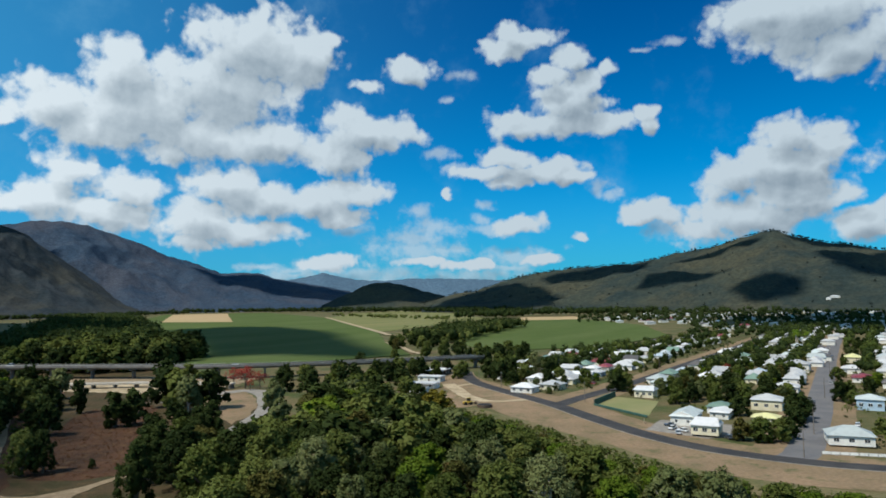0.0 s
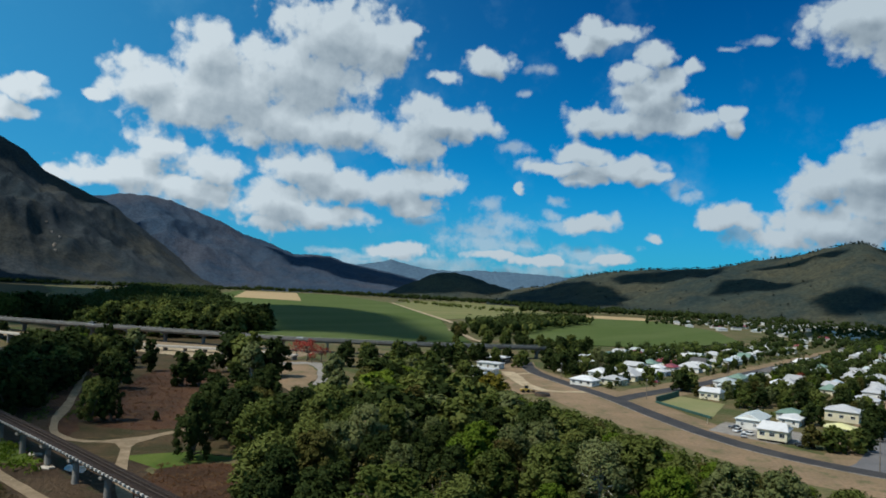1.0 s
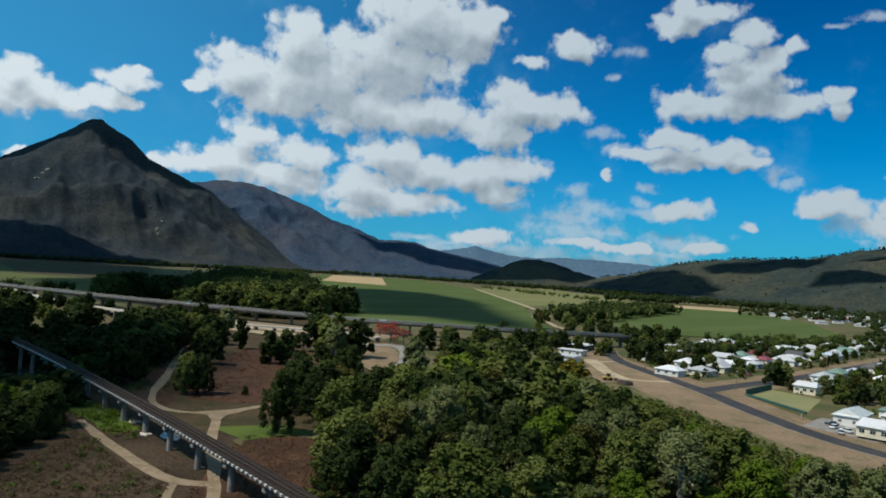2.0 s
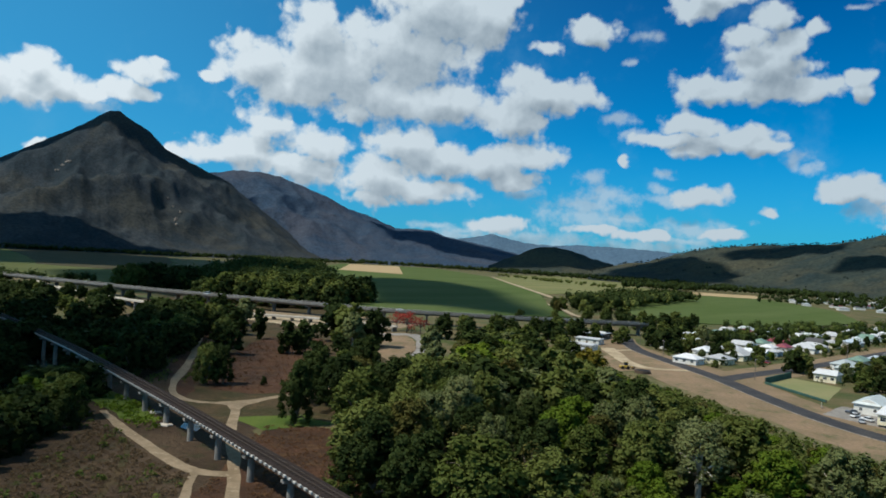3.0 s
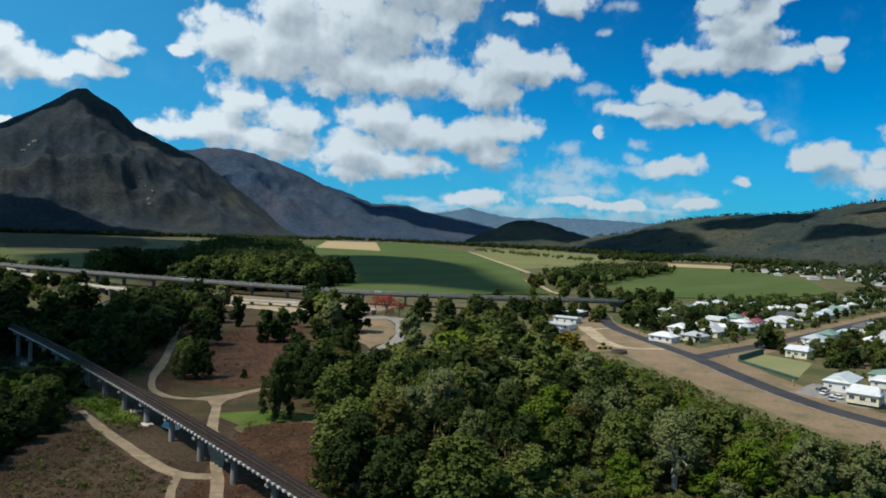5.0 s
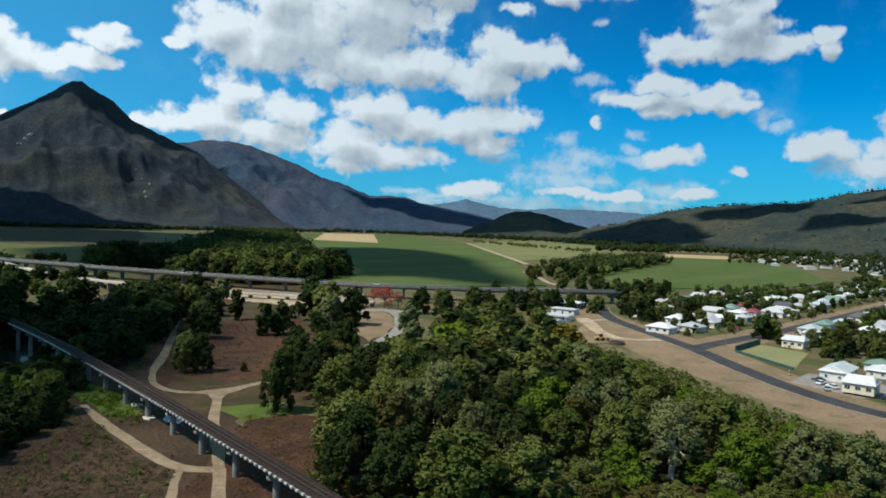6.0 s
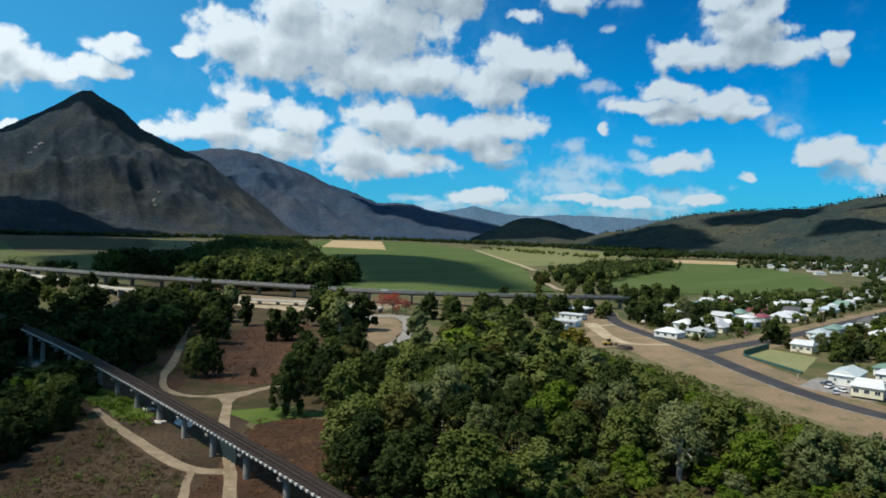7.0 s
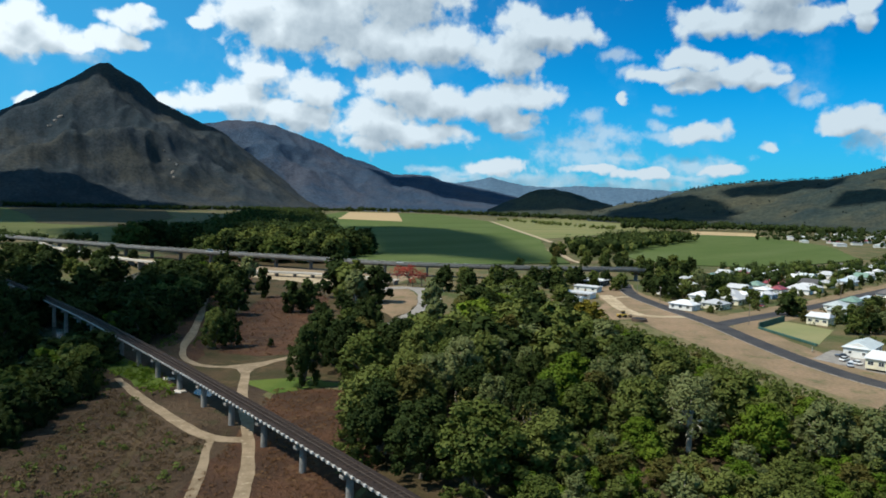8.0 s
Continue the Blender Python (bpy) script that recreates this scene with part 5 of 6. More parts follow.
thicket("woodland", "dark belt of trees between river and fields", belt([(-415, 720), (-440, 900), (-570, 1150), (-750, 1550), (-980, 2000)], 165, 900, 16, 24, 1), M_LEAF[0], 41, 34)
thicket("woodland", "dark belt of trees at the foot of the peak", belt([(-2050, 1560), (-1740, 1760), (-1480, 2010), (-1290, 2260), (-1150, 2560), (-1020, 2800)], 110, 700, 12, 20, 2), M_LEAF[0], 42, 30)
thicket("woodland", "tree belt along the far edge of the cane", belt([(-1100, 2950), (-700, 3000), (-300, 2700), (0, 2500), (200, 2300)], 220, 420, 14, 24, 3), M_LEAF[0], 43)
thicket("woodland", "tree line between the pasture and the cut field", belt([(-330, 2150), (-100, 1750), (10, 1560)], 26, 90, 8, 13, 4), M_LEAF[1], 44)
thicket("woodland", "dark wooded creek running between two cane fields", belt([(-10, 790), (10, 880), (45, 1000), (110, 1180)], 62, 400, 12, 18, 5), M_LEAF[0], 45)
thicket("woodland", "lighter trees along the creek between the fields", belt([(-10, 790), (10, 880), (45, 1000), (110, 1180)], 70, 150, 11, 16, 15), M_LEAF[1], 50)
thicket("woodland", "dark wood along the ridge's foot behind the cane", belt([(100, 1620), (160, 1850), (350, 1880), (520, 1800)], 150, 260, 14, 22, 6), M_LEAF[0], 46)
thicket("woodland", "riverside trees beyond the highway", belt([(-640, 560), (-560, 560), (-480, 570)], 50, 60, 9, 14, 8), M_LEAF[0], 48)
thicket("woodland", "scattered trees over the far valley", belt([(-900, 3050), (-300, 2900), (300, 2200), (600, 1900), (900, 1750)], 420, 360, 12, 20, 9), M_LEAF[0], 49)


def slope_trees(mountain, count, seed, low, high, crest):
    """Places of trees standing on a mountain: rows of x, y, height, ground height; crest: share that stands along the top."""
    me = bpy.data.objects[mountain].data
    co = np.empty(len(me.vertices) * 3)
    me.vertices.foreach_get("co", co)
    co = co.reshape(-1, 3)
    rng = np.random.default_rng(seed)
    rows = MOUNTAIN_ROWS[mountain]
    n = len(co) // (rows + 3)
    top = rng.integers(0, n, int(count * crest)) + (rows - 1 - rng.integers(0, 2, int(count * crest))) * n
    side = rng.integers(0, n, count - len(top)) + rng.integers(1, rows - 2, count - len(top)) * n
    return [(co[k][0] + a, co[k][1] + b, h, co[k][2] - 1.0) for k, a, b, h in zip(np.r_[top, side], rng.uniform(-4, 4, count), rng.uniform(-4, 4, count), rng.uniform(low, high, count))]


MOUNTAIN_ROWS = {"mountain_east": 60}
thicket("woodland", "open forest along the long ridge's skyline", slope_trees("mountain_east", 700, 21, 6, 11, 0.8), M_FOREST, 58, 6)


LAWN = [(64, 322), (82, 352), (101, 330), (80, 284)]


def weeds(name, label, corners, count, low, high, mat, seed):
    rng = np.random.default_rng(seed)
    xs, ys = [c[0] for c in corners], [c[1] for c in corners]
    x, y = rng.uniform(min(xs), max(xs), count * 3), rng.uniform(min(ys), max(ys), count * 3)
    keep = inside(x, y, corners) & ~inside(x, y, LAWN)
    for line, gap in TRACKS:
        keep &= to_line(x, y, line) > gap
    x, y = x[keep][:count], y[keep][:count]
    verts, faces, start = [], [], 0
    for a, b in zip(x, y):
        h = rng.uniform(low, high)
        v, f, _ = leaf_shell(rng, [(0, 0, h * 0.35, h * 0.75, h * 0.75, h * 0.55)], 16, h * 0.3)
        v = v + np.array([a, b, float(ground_height(np.array(a), np.array(b)))])
        verts.append(v)
        faces += [tuple(start + k for k in q) for q in f]
        start += len(v)
    return tagged(new(name, raw_mesh(name, np.concatenate(verts), faces, mat)), label, "scrub", kind="stuff")


TRACKS = [(spline(p, 6.0), 9.0) for p in (MAIN_ROAD, SIDE_ROAD, STREET)] + [(spline(p, 2.0), 2.6) for p in ([(-126, 163), (-110, 150), (-95, 139), (-82, 130), (-74, 127.5), (-69, 129)], [(-101, 188), (-94, 174), (-86, 158), (-73, 136), (-62, 116), (-52, 92)], [(-237, 403), (-207, 345), (-181, 294), (-152, 243), (-134, 206), (-121, 188), (-110, 183.5), (-101, 188), (-95, 200), (-86, 222)])]
M_DRY = foliage("dry_scrub_leaves", (0.095, 0.062, 0.034), (0.165, 0.118, 0.066))
M_RUST = foliage("bracken_leaves", (0.13, 0.065, 0.035), (0.21, 0.12, 0.06))
SCRUB_AREA = [(-128, 158), (-100, 142), (-78, 132), (-70, 108), (-62, 60), (-96, 60), (-118, 110)]
weeds("scrub", "dry brown scrub over the slope", SCRUB_AREA, 2400, 0.25, 0.8, M_DRY, 61)
weeds("scrub", "scattered green weeds on the slope", SCRUB_AREA, 150, 0.5, 1.5, M_LEAF[1], 62)
weeds("scrub", "reddish cut bracken tufts", [(-82, 168), (-62, 172), (-40, 128), (-40, 84), (-62, 82), (-72, 128)], 900, 0.25, 0.6, M_RUST, 63)
weeds("scrub", "reddish bracken on the clearing", [(-145, 235), (-150, 260), (-165, 330), (-140, 345), (-118, 290), (-97, 240), (-92, 205), (-118, 200)], 700, 0.25, 0.6, M_RUST, 64)
weeds("scrub", "green bushes along the bridge foot", [(-146, 186), (-118, 170), (-100, 152), (-108, 148), (-128, 164)], 130, 0.8, 1.9, M_LEAF[3], 65)
weeds("scrub", "low undergrowth among the riverside trees", [(-140, 196), (-200, 310), (-185, 320), (-126, 200)], 160, 0.7, 1.8, M_LEAF[1], 66)
weeds("scrub", "undergrowth along the wood's edge", [(-60, 170), (-72, 180), (-76, 215), (-40, 128), (-34, 110), (-48, 120)], 200, 0.8, 1.8, M_LEAF[1], 67)
EAST_FRINGE = [(0, 328), (19, 293), (29, 275), (36, 261), (47, 240), (55, 216), (64, 199), (74, 187), (95, 171), (112, 156), (98, 146), (78, 158), (56, 176), (46, 190), (38, 210), (30, 234), (20, 254), (10, 274), (0, 300)]
weeds("scrub", "green saplings and scrub fringing the wood", EAST_FRINGE, 620, 0.7, 2.2, M_LEAF[1], 68)
weeds("scrub", "dry olive scrub fringing the wood", EAST_FRINGE, 460, 0.5, 1.5, M_LEAF[4], 69)

from mathutils.bvhtree import BVHTree


# ---------------------------------------------------------------- bridges
def sweep(name, line, profile, mat, parent, label=""):
    """A bar of the given section (offset to the right, height) along a level line."""
    side = sides_of(line)
    k, n = len(profile), len(line)
    verts = [(p[0] + s[0] * o, p[1] + s[1] * o, z) for p, s in zip(line, side) for o, z in profile]
    faces = [(i * k + j, i * k + (j + 1) % k, (i + 1) * k + (j + 1) % k, (i + 1) * k + j) for i in range(n - 1) for j in range(k)]
    faces += [tuple(range(k))[::-1], tuple((n - 1) * k + j for j in range(k))]
    return solid(name, verts, faces, mat, parent, label)


def along(line, gap, first=0.0):
    """Places and bearings every gap metres along a line."""
    d = np.r_[0, np.cumsum(np.linalg.norm(np.diff(line[:, :2], axis=0), axis=1))]
    out = []
    s = first
    while s < d[-1]:
        x, y = np.interp(s, d, line[:, 0]), np.interp(s, d, line[:, 1])
        x2, y2 = np.interp(min(s + 1, d[-1]), d, line[:, 0]), np.interp(min(s + 1, d[-1]), d, line[:, 1])
        x1, y1 = np.interp(max(s - 1, 0), d, line[:, 0]), np.interp(max(s - 1, 0), d, line[:, 1])
        out.append((x, y, math.atan2(y2 - y1, x2 - x1)))
        s += gap
    return out


def shared(name, me, parent, m):
    ob = new(name, me)
    ob.parent = parent
    ob.matrix_basis = m
    return ob


def mesh_of(name, bm, mat):
    me = bpy.data.meshes.new(name)
    bm.to_mesh(me)
    bm.free()
    me.materials.append(mat)
    return me


def rail_bridge():
    top = tagged(new("rail_bridge"), "single-track concrete rail bridge on slender piers", "bridge")
    sweep("girder", RAIL, [(-0.9, 5.2), (0.9, 5.2), (1.1, 6.2), (-1.1, 6.2)], M_CONCRETE, top)
    sweep("deck", RAIL, [(-2.1, 6.2), (2.1, 6.2), (2.1, 6.55), (-2.1, 6.55)], M_CONCRETE, top)
    sweep("ballast", RAIL, [(-2.02, 6.554), (2.02, 6.554), (1.8, 6.8), (-1.8, 6.8)], M_BALLAST, top, "dark stained track ballast")
    for off in (-0.55, 0.55):
        sweep("rail", RAIL, [(off - 0.05, 6.88), (off + 0.05, 6.88), (off + 0.04, 7.05), (off - 0.04, 7.05)], M_RAIL, top, "dull brown steel rail")
    bm = bmesh.new()
    box(bm, -0.14, -1.15, 6.78, 0.14, 1.15, 6.9)
    sleeper = mesh_of("sleeper", bm, M_SLEEPER)
    for x, y, a in along(RAIL, 1.15, 0.5):
        shared("sleeper", sleeper, top, pose(x, y, 0, 0, 0, math.degrees(a)))
    bm = bmesh.new()
    box(bm, -0.34, -2.5, 6.3, 0.34, -2.103, 6.72, 0.05)
    bracket = mesh_of("bracket", bm, M_BRACKET)
    for x, y, a in along(RAIL, 1.9, 1.0):
        shared("bracket", bracket, top, pose(x, y, 0, 0, 0, math.degrees(a)))
    bm = bmesh.new()
    tube(bm, (0, 0, -6.0), (0, 0, 4.7), 0.78, 0.62, 14)
    box(bm, -0.7, -1.7, 4.6, 0.7, 1.7, 5.2, 0.1)
    pier = mesh_of("pier", bm, M_CONCRETE)
    for x, y, a in along(RAIL, 16.6, 9.0):
        shared("pier", pier, top, pose(x, y, 0, 0, 0, math.degrees(a)))


rail_bridge()

HIGHWAY = spline([(-900, 760), (-720, 640), (-600, 572), (-505, 532), (-425, 510), (-360, 491), (-285, 478), (-200, 466), (-147, 459), (-100, 465), (-50, 475), (10, 498), (26, 506)], 8.0)


def highway_bridge():
    top = tagged(new("highway_bridge"), "long low grey concrete highway bridge on slab piers", "bridge")
    sweep("girder", HIGHWAY, [(-3.6, 6.3), (3.6, 6.3), (4.2, 7.5), (-4.2, 7.5)], M_HIGHWAY, top)
    sweep("deck", HIGHWAY, [(-5.4, 7.5), (5.4, 7.5), (5.4, 7.9), (-5.4, 7.9)], M_HIGHWAY, top)
    sweep("roadway", HIGHWAY, [(-4.8, 7.904), (4.8, 7.904), (4.8, 7.96), (-4.8, 7.96)], M_STREET, top)
    for off in (-5.25, 5.25):
        sweep("parapet", HIGHWAY, [(off - 0.13, 7.9), (off + 0.13, 7.9), (off + 0.1, 8.75), (off - 0.1, 8.75)], M_HIGHWAY, top)
    for off in (-5.25, 5.25):
        sweep("guard_rail", HIGHWAY, [(off - 0.05, 9.0), (off + 0.05, 9.0), (off + 0.05, 9.12), (off - 0.05, 9.12)], M_BRACKET, top)
    bm = bmesh.new()
    box(bm, -0.55, -1.7, -6.0, 0.55, 1.7, 5.6, 0.25)
    box(bm, -0.8, -4.3, 5.5, 0.8, 4.3, 6.3, 0.1)
    pier = mesh_of("pier", bm, M_HIGHWAY)
    for x, y, a in along(HIGHWAY, 29.0, 14.0):
        if -460 < x:
            shared("pier", pier, top, pose(x, y, 0, 0, 0, math.degrees(a)))


highway_bridge()
LOW_ROAD = spline([(-520, 560), (-438, 500), (-395, 474), (-321, 440), (-246, 420), (-210, 415), (-172, 417), (-120, 405)], 8.0)


def low_bridge():
    top = tagged(new("low_bridge"), "old pale low-level concrete bridge over the sand", "bridge")
    sweep("deck", LOW_ROAD, [(-3.0, 2.2), (3.0, 2.2), (3.0, 2.9), (-3.0, 2.9)], M_PALE, top)
    for off in (-2.85, 2.85):
        sweep("kerb", LOW_ROAD, [(off - 0.15, 2.9), (off + 0.15, 2.9), (off + 0.15, 3.2), (off - 0.15, 3.2)], M_PALE, top)
    bm = bmesh.new()
    box(bm, -0.4, -2.4, -6.0, 0.4, 2.4, 2.2, 0.08)
    pier = mesh_of("pier", bm, M_CONCRETE)
    for x, y, a in along(LOW_ROAD, 12.0, 6.0):
        shared("pier", pier, top, pose(x, y, 0, 0, 0, math.degrees(a)))


low_bridge()


# ---------------------------------------------------------------- houses
def window_meshes(w, h):
    frame_bm, pane_bm = bmesh.new(), bmesh.new()
    for x0, x1, z0, z1 in ((-w / 2, w / 2, -0.08, 0.0), (-w / 2, w / 2, h, h + 0.08), (-w / 2 - 0.08, -w / 2, -0.08, h + 0.08), (w / 2, w / 2 + 0.08, -0.08, h + 0.08), (-0.03, 0.03, 0, h)):
        box(frame_bm, x0, -0.06, z0, x1, 0.02, z1)
    box(pane_bm, -w / 2, -0.03, 0, w / 2, 0.0, h)
    return mesh_of("window_frame", frame_bm, M_TRIM), mesh_of("pane", pane_bm, M_GLASS)


WINDOW = window_meshes(1.5, 1.2)
SMALL_WINDOW = window_meshes(0.9, 1.0)


def hip_roof(w, d, z, rise, over, hip):
    """Roof shell with eaves and thickness; hip: 0 gable, 1 full hip. The ridge runs along x."""
    a, b = w / 2 + over, d / 2 + over
    r = max(a - hip * b, 0.05)
    t = 0.16
    verts = [(-a, -b, z), (a, -b, z), (a, b, z), (-a, b, z), (-r, 0, z + rise), (r, 0, z + rise)]
    verts += [(x, y, q - t) for x, y, q in verts[:4]] + [(-r, 0, z + rise - t), (r, 0, z + rise - t)]
    faces = [(0, 1, 5, 4), (2, 3, 4, 5), (1, 2, 5), (3, 0, 4), (6, 10, 11, 7), (8, 11, 10, 9), (7, 11, 8), (9, 10, 6)]
    faces += [(0, 6, 7, 1), (1, 7, 8, 2), (2, 8, 9, 3), (3, 9, 6, 0)]
    if hip == 0:
        faces = [f for f in faces if f not in ((1, 2, 5), (3, 0, 4), (7, 11, 8), (9, 10, 6))]
        faces += [(1, 7, 11, 5), (2, 5, 11, 8), (0, 4, 10, 6), (3, 9, 10, 4)]
    return verts, faces


def house(x, y, w, d, h, turn, roof="white", wall="white", hip=1.0, rise=1.8, porch=0.0, stilts=0.0, label="", detail=True, group="houses of the town"):
    """A timber house: walls, roof, windows, a door, and where it has them a verandah and stumps."""
    top = new("house")
    top.matrix_basis = pose(x, y, 0, 0, 0, turn)
    words = {"white": "white", "zinc": "grey zinc", "teal": "pale teal", "green": "dark green", "red": "dark red", "yellow": "pale yellow", "blue": "blue", "dark": "dark"}
    tagged(top, label or "%s timber house with a %s metal roof" % (wall, words[roof]), "house", group)
    bm = bmesh.new()
    box(bm, -w / 2, -d / 2, stilts - (0.3 if not stilts else 0), w / 2, d / 2, stilts + h)
    if hip < 0.5:
        for s in (-1, 1):
            q = [bm.verts.new(v) for v in ((s * (w / 2 - 0.02), -d / 2, stilts + h), (s * (w / 2 - 0.02), d / 2, stilts + h), (s * (w / 2 - 0.02), 0, stilts + h + rise * 0.9))]
            bm.faces.new(q)
    part("wall", bm, M_WALLS[wall], top)
    v, f = hip_roof(w, d, stilts + h - 0.05, rise, 0.55, hip)
    solid("roof", v, f, M_ROOFS[roof], top)
    if stilts:
        stump = mesh_of("stump", box(bmesh.new(), -0.12, -0.12, -0.4, 0.12, 0.12, stilts), M_TIMBER)
        for a in np.linspace(-w / 2 + 0.4, w / 2 - 0.4, 4):
            for b in (-d / 2 + 0.4, 0, d / 2 - 0.4):
                shared("stump", stump, top, pose(a, b, 0))
    if not detail:
        return top
    pairs = [(WINDOW, (k + 0.5) / 3 * w - w / 2, -d / 2 - 0.01, 0) for k in range(3) if k != 1]
    pairs += [(WINDOW, (k + 0.5) / 3 * w - w / 2, d / 2 + 0.01, 180) for k in range(3)]
    pairs += [(SMALL_WINDOW, w / 2 + 0.01, s * d / 4, 90) for s in (-1, 1)] + [(SMALL_WINDOW, -w / 2 - 0.01, s * d / 4, 270) for s in (-1, 1)]
    for (fr, pane), a, b, r in pairs:
        win = new("window")
        win.parent = top
        win.matrix_basis = pose(a, b, stilts + h * 0.36, 0, 0, r)
        shared("window_frame", fr, win, Matrix())
        shared("pane", pane, win, Matrix())
    bm = bmesh.new()
    box(bm, -0.45, -d / 2 - 0.06, stilts + 0.05, 0.45, -d / 2 - 0.005, stilts + 2.05)
    part("door", bm, M_DOOR, top)
    if porch:
        bm = bmesh.new()
        box(bm, -w / 2, -d / 2 - porch, stilts + h - 0.55, w / 2, -d / 2 - 0.3, stilts + h - 0.42)
        part("verandah_roof", bm, M_ROOFS[roof], top)
        bm = bmesh.new()
        box(bm, -w / 2, -d / 2 - porch, stilts - 0.1, w / 2, -d / 2 - 0.02, stilts + 0.05)
        part("verandah_floor", bm, M_TIMBER, top)
        for a in np.linspace(-w / 2 + 0.1, w / 2 - 0.1, 4):
            bm = bmesh.new()
            box(bm, a - 0.07, -d / 2 - porch + 0.05, stilts + 0.05, a + 0.07, -d / 2 - porch + 0.19, stilts + h - 0.55)
            part("post", bm, M_TRIM, top)
    return top


GRID = math.degrees(math.atan2(0.848, 0.53))
house(41, 371, 12, 9, 3.0, GRID + 90, "white", "white", 1.0, 2.0, 1.8, label="white house with a hipped white roof on the corner")
house(57, 381, 11, 10, 3.0, GRID + 90, "zinc", "cream", 1.0, 2.0, 2.0, label="cream house with a grey hipped roof and carport")
house(50, 449, 11, 9, 3.4, GRID, "white", "white", 1.0, 2.0, stilts=1.8, label="tall white house among dark trees")
house(71, 432, 14, 10, 3.2, GRID + 90, "zinc", "white", 1.0, 2.2, 2.0)
house(83, 428, 12, 8, 2.8, GRID + 90, "white", "white", 0.0, 1.6)
house(94, 440, 9, 8, 2.8, GRID, "zinc", "blue", 1.0, 1.6)
house(106, 470, 10, 8, 3.0, GRID, "red", "white", 0.6, 2.0, label="white house with a dark red gabled roof")
house(96, 462, 9, 8, 3.0, GRID, "white", "white", 0.6, 1.8)
house(127, 487, 15, 11, 3.4, GRID + 90, "white", "white", 0.8, 2.4, 2.0, label="large white house with a broad white roof")
house(168, 548, 16, 12, 3.2, GRID, "blue", "white", 1.0, 2.2)
house(97, 347, 9, 8, 3.6, GRID + 90, "white", "cream", 0.2, 1.8, label="small cream two-storey house beside the lawn")
house(92, 276, 17, 8.5, 3.6, GRID + 2, "teal", "white", 0.35, 1.9, label="long white hall with a pale teal roof")
house(90, 250, 9, 8.5, 3.4, GRID + 92, "white", "cream", 0.3, 2.2, 1.6, stilts=0.8, label="cream gabled cottage with a front verandah")
house(114, 298, 10, 9, 3.0, GRID, "green", "white", 1.0, 1.8, label="low building with a dark green roof")
house(110, 287, 13, 7, 2.8, GRID + 1, "white", "white", 0.15, 0.7, label="open carport with a flat white roof")
house(137, 305, 12, 11, 4.4, GRID + 90, "zinc", "cream", 1.0, 2.2, label="two-storey cream house with a hipped zinc roof")
house(121, 272, 9, 8, 2.6, GRID + 90, "yellow", "cream", 1.0, 1.4, label="low house with a pale yellow roof")
house(129, 231, 13, 10, 3.2, GRID + 100, "teal", "white", 1.0, 2.6, 2.2, stilts=0.6, label="white cottage with a pale teal pyramid roof and verandah")
house(147, 226, 11, 10, 3.0, GRID + 100, "teal", "white", 1.0, 2.4, 2.0, label="white house with a pale teal roof on the corner")
house(178, 300, 10, 9, 4.6, GRID + 90, "teal", "blue", 1.0, 1.8, label="two-storey pale blue house")
house(170, 357, 12, 10, 3.0, GRID + 90, "zinc", "white", 1.0, 1.8)
house(222, 448, 14, 12, 5.2, GRID + 90, "zinc", "white", 1.0, 2.4, 2.0, label="large two-storey white house on the street")
house(248, 434, 13, 10, 3.4, GRID, "white", "white", 1.0, 1.8)
house(230, 392, 14, 10, 2.8, GRID, "red", "white", 0.8, 1.6, label="house with a broad dark red roof")
house(285, 496, 12, 10, 4.4, GRID, "yellow", "cream", 1.0, 2.4)
# this shed's closed dark walls stand for the shaded opening under its roof
house(-7, 464, 19, 11, 3.6, -20, "white", "dark", 0.3, 0.9, 3.0, label="wide open depot shed with a flat white roof")
house(-8, 427, 14, 9, 3.2, -20, "white", "white", 0.2, 0.6, label="white flat-roofed depot building")
house(-12, 396, 16, 8, 3.0, -20, "zinc", "white", 0.15, 0.6, 2.0, label="long low depot shed with a zinc roof")
house(-14, 375, 9, 6, 2.8, -20, "zinc", "white", 0.1, 0.5, label="small white depot shed with a zinc roof")

# the streets behind, laid out along the town's grid
U, V = Vector((0.53, 0.848)), Vector((0.848, -0.53))


def far_roofs(name, rows, wall, label):
    """Far houses, too small to tell apart: walls and hipped roofs joined. Rows of x, y, w, d, h, turn, roof colour number."""
    roofs = [M_ROOFS[k] for k in ("white", "zinc", "teal", "red", "dark")]
    me = bpy.data.meshes.new(name)
    verts, faces, slots = [], [], []
    for x, y, w, d, h, turn, k in rows:
        m = pose(x, y, 0, 0, 0, turn)
        start = len(verts)
        rv, rf = hip_roof(w, d, h, 2.0, 0.5, 0.9)
        a, b = w / 2, d / 2
        wv = [(sx * a, sy * b, z) for z in (-0.2, h) for sx, sy in ((-1, -1), (1, -1), (1, 1), (-1, 1))]
        verts += [tuple(m @ Vector(v)) for v in rv + wv]
        n = len(rv)
        wf = [(0, 1, 5, 4), (1, 2, 6, 5), (2, 3, 7, 6), (3, 0, 4, 7)]
        faces += [tuple(start + q for q in f) for f in rf] + [tuple(start + n + q for q in f) for f in wf]
        slots += [k + 1] * len(rf) + [0] * len(wf)
    me.from_pydata(verts, [], faces)
    for mat in [wall] + roofs:
        me.materials.append(mat)
    me.polygons.foreach_set("material_index", slots)
    tagged(new(name, me), label, "houses", kind="stuff")


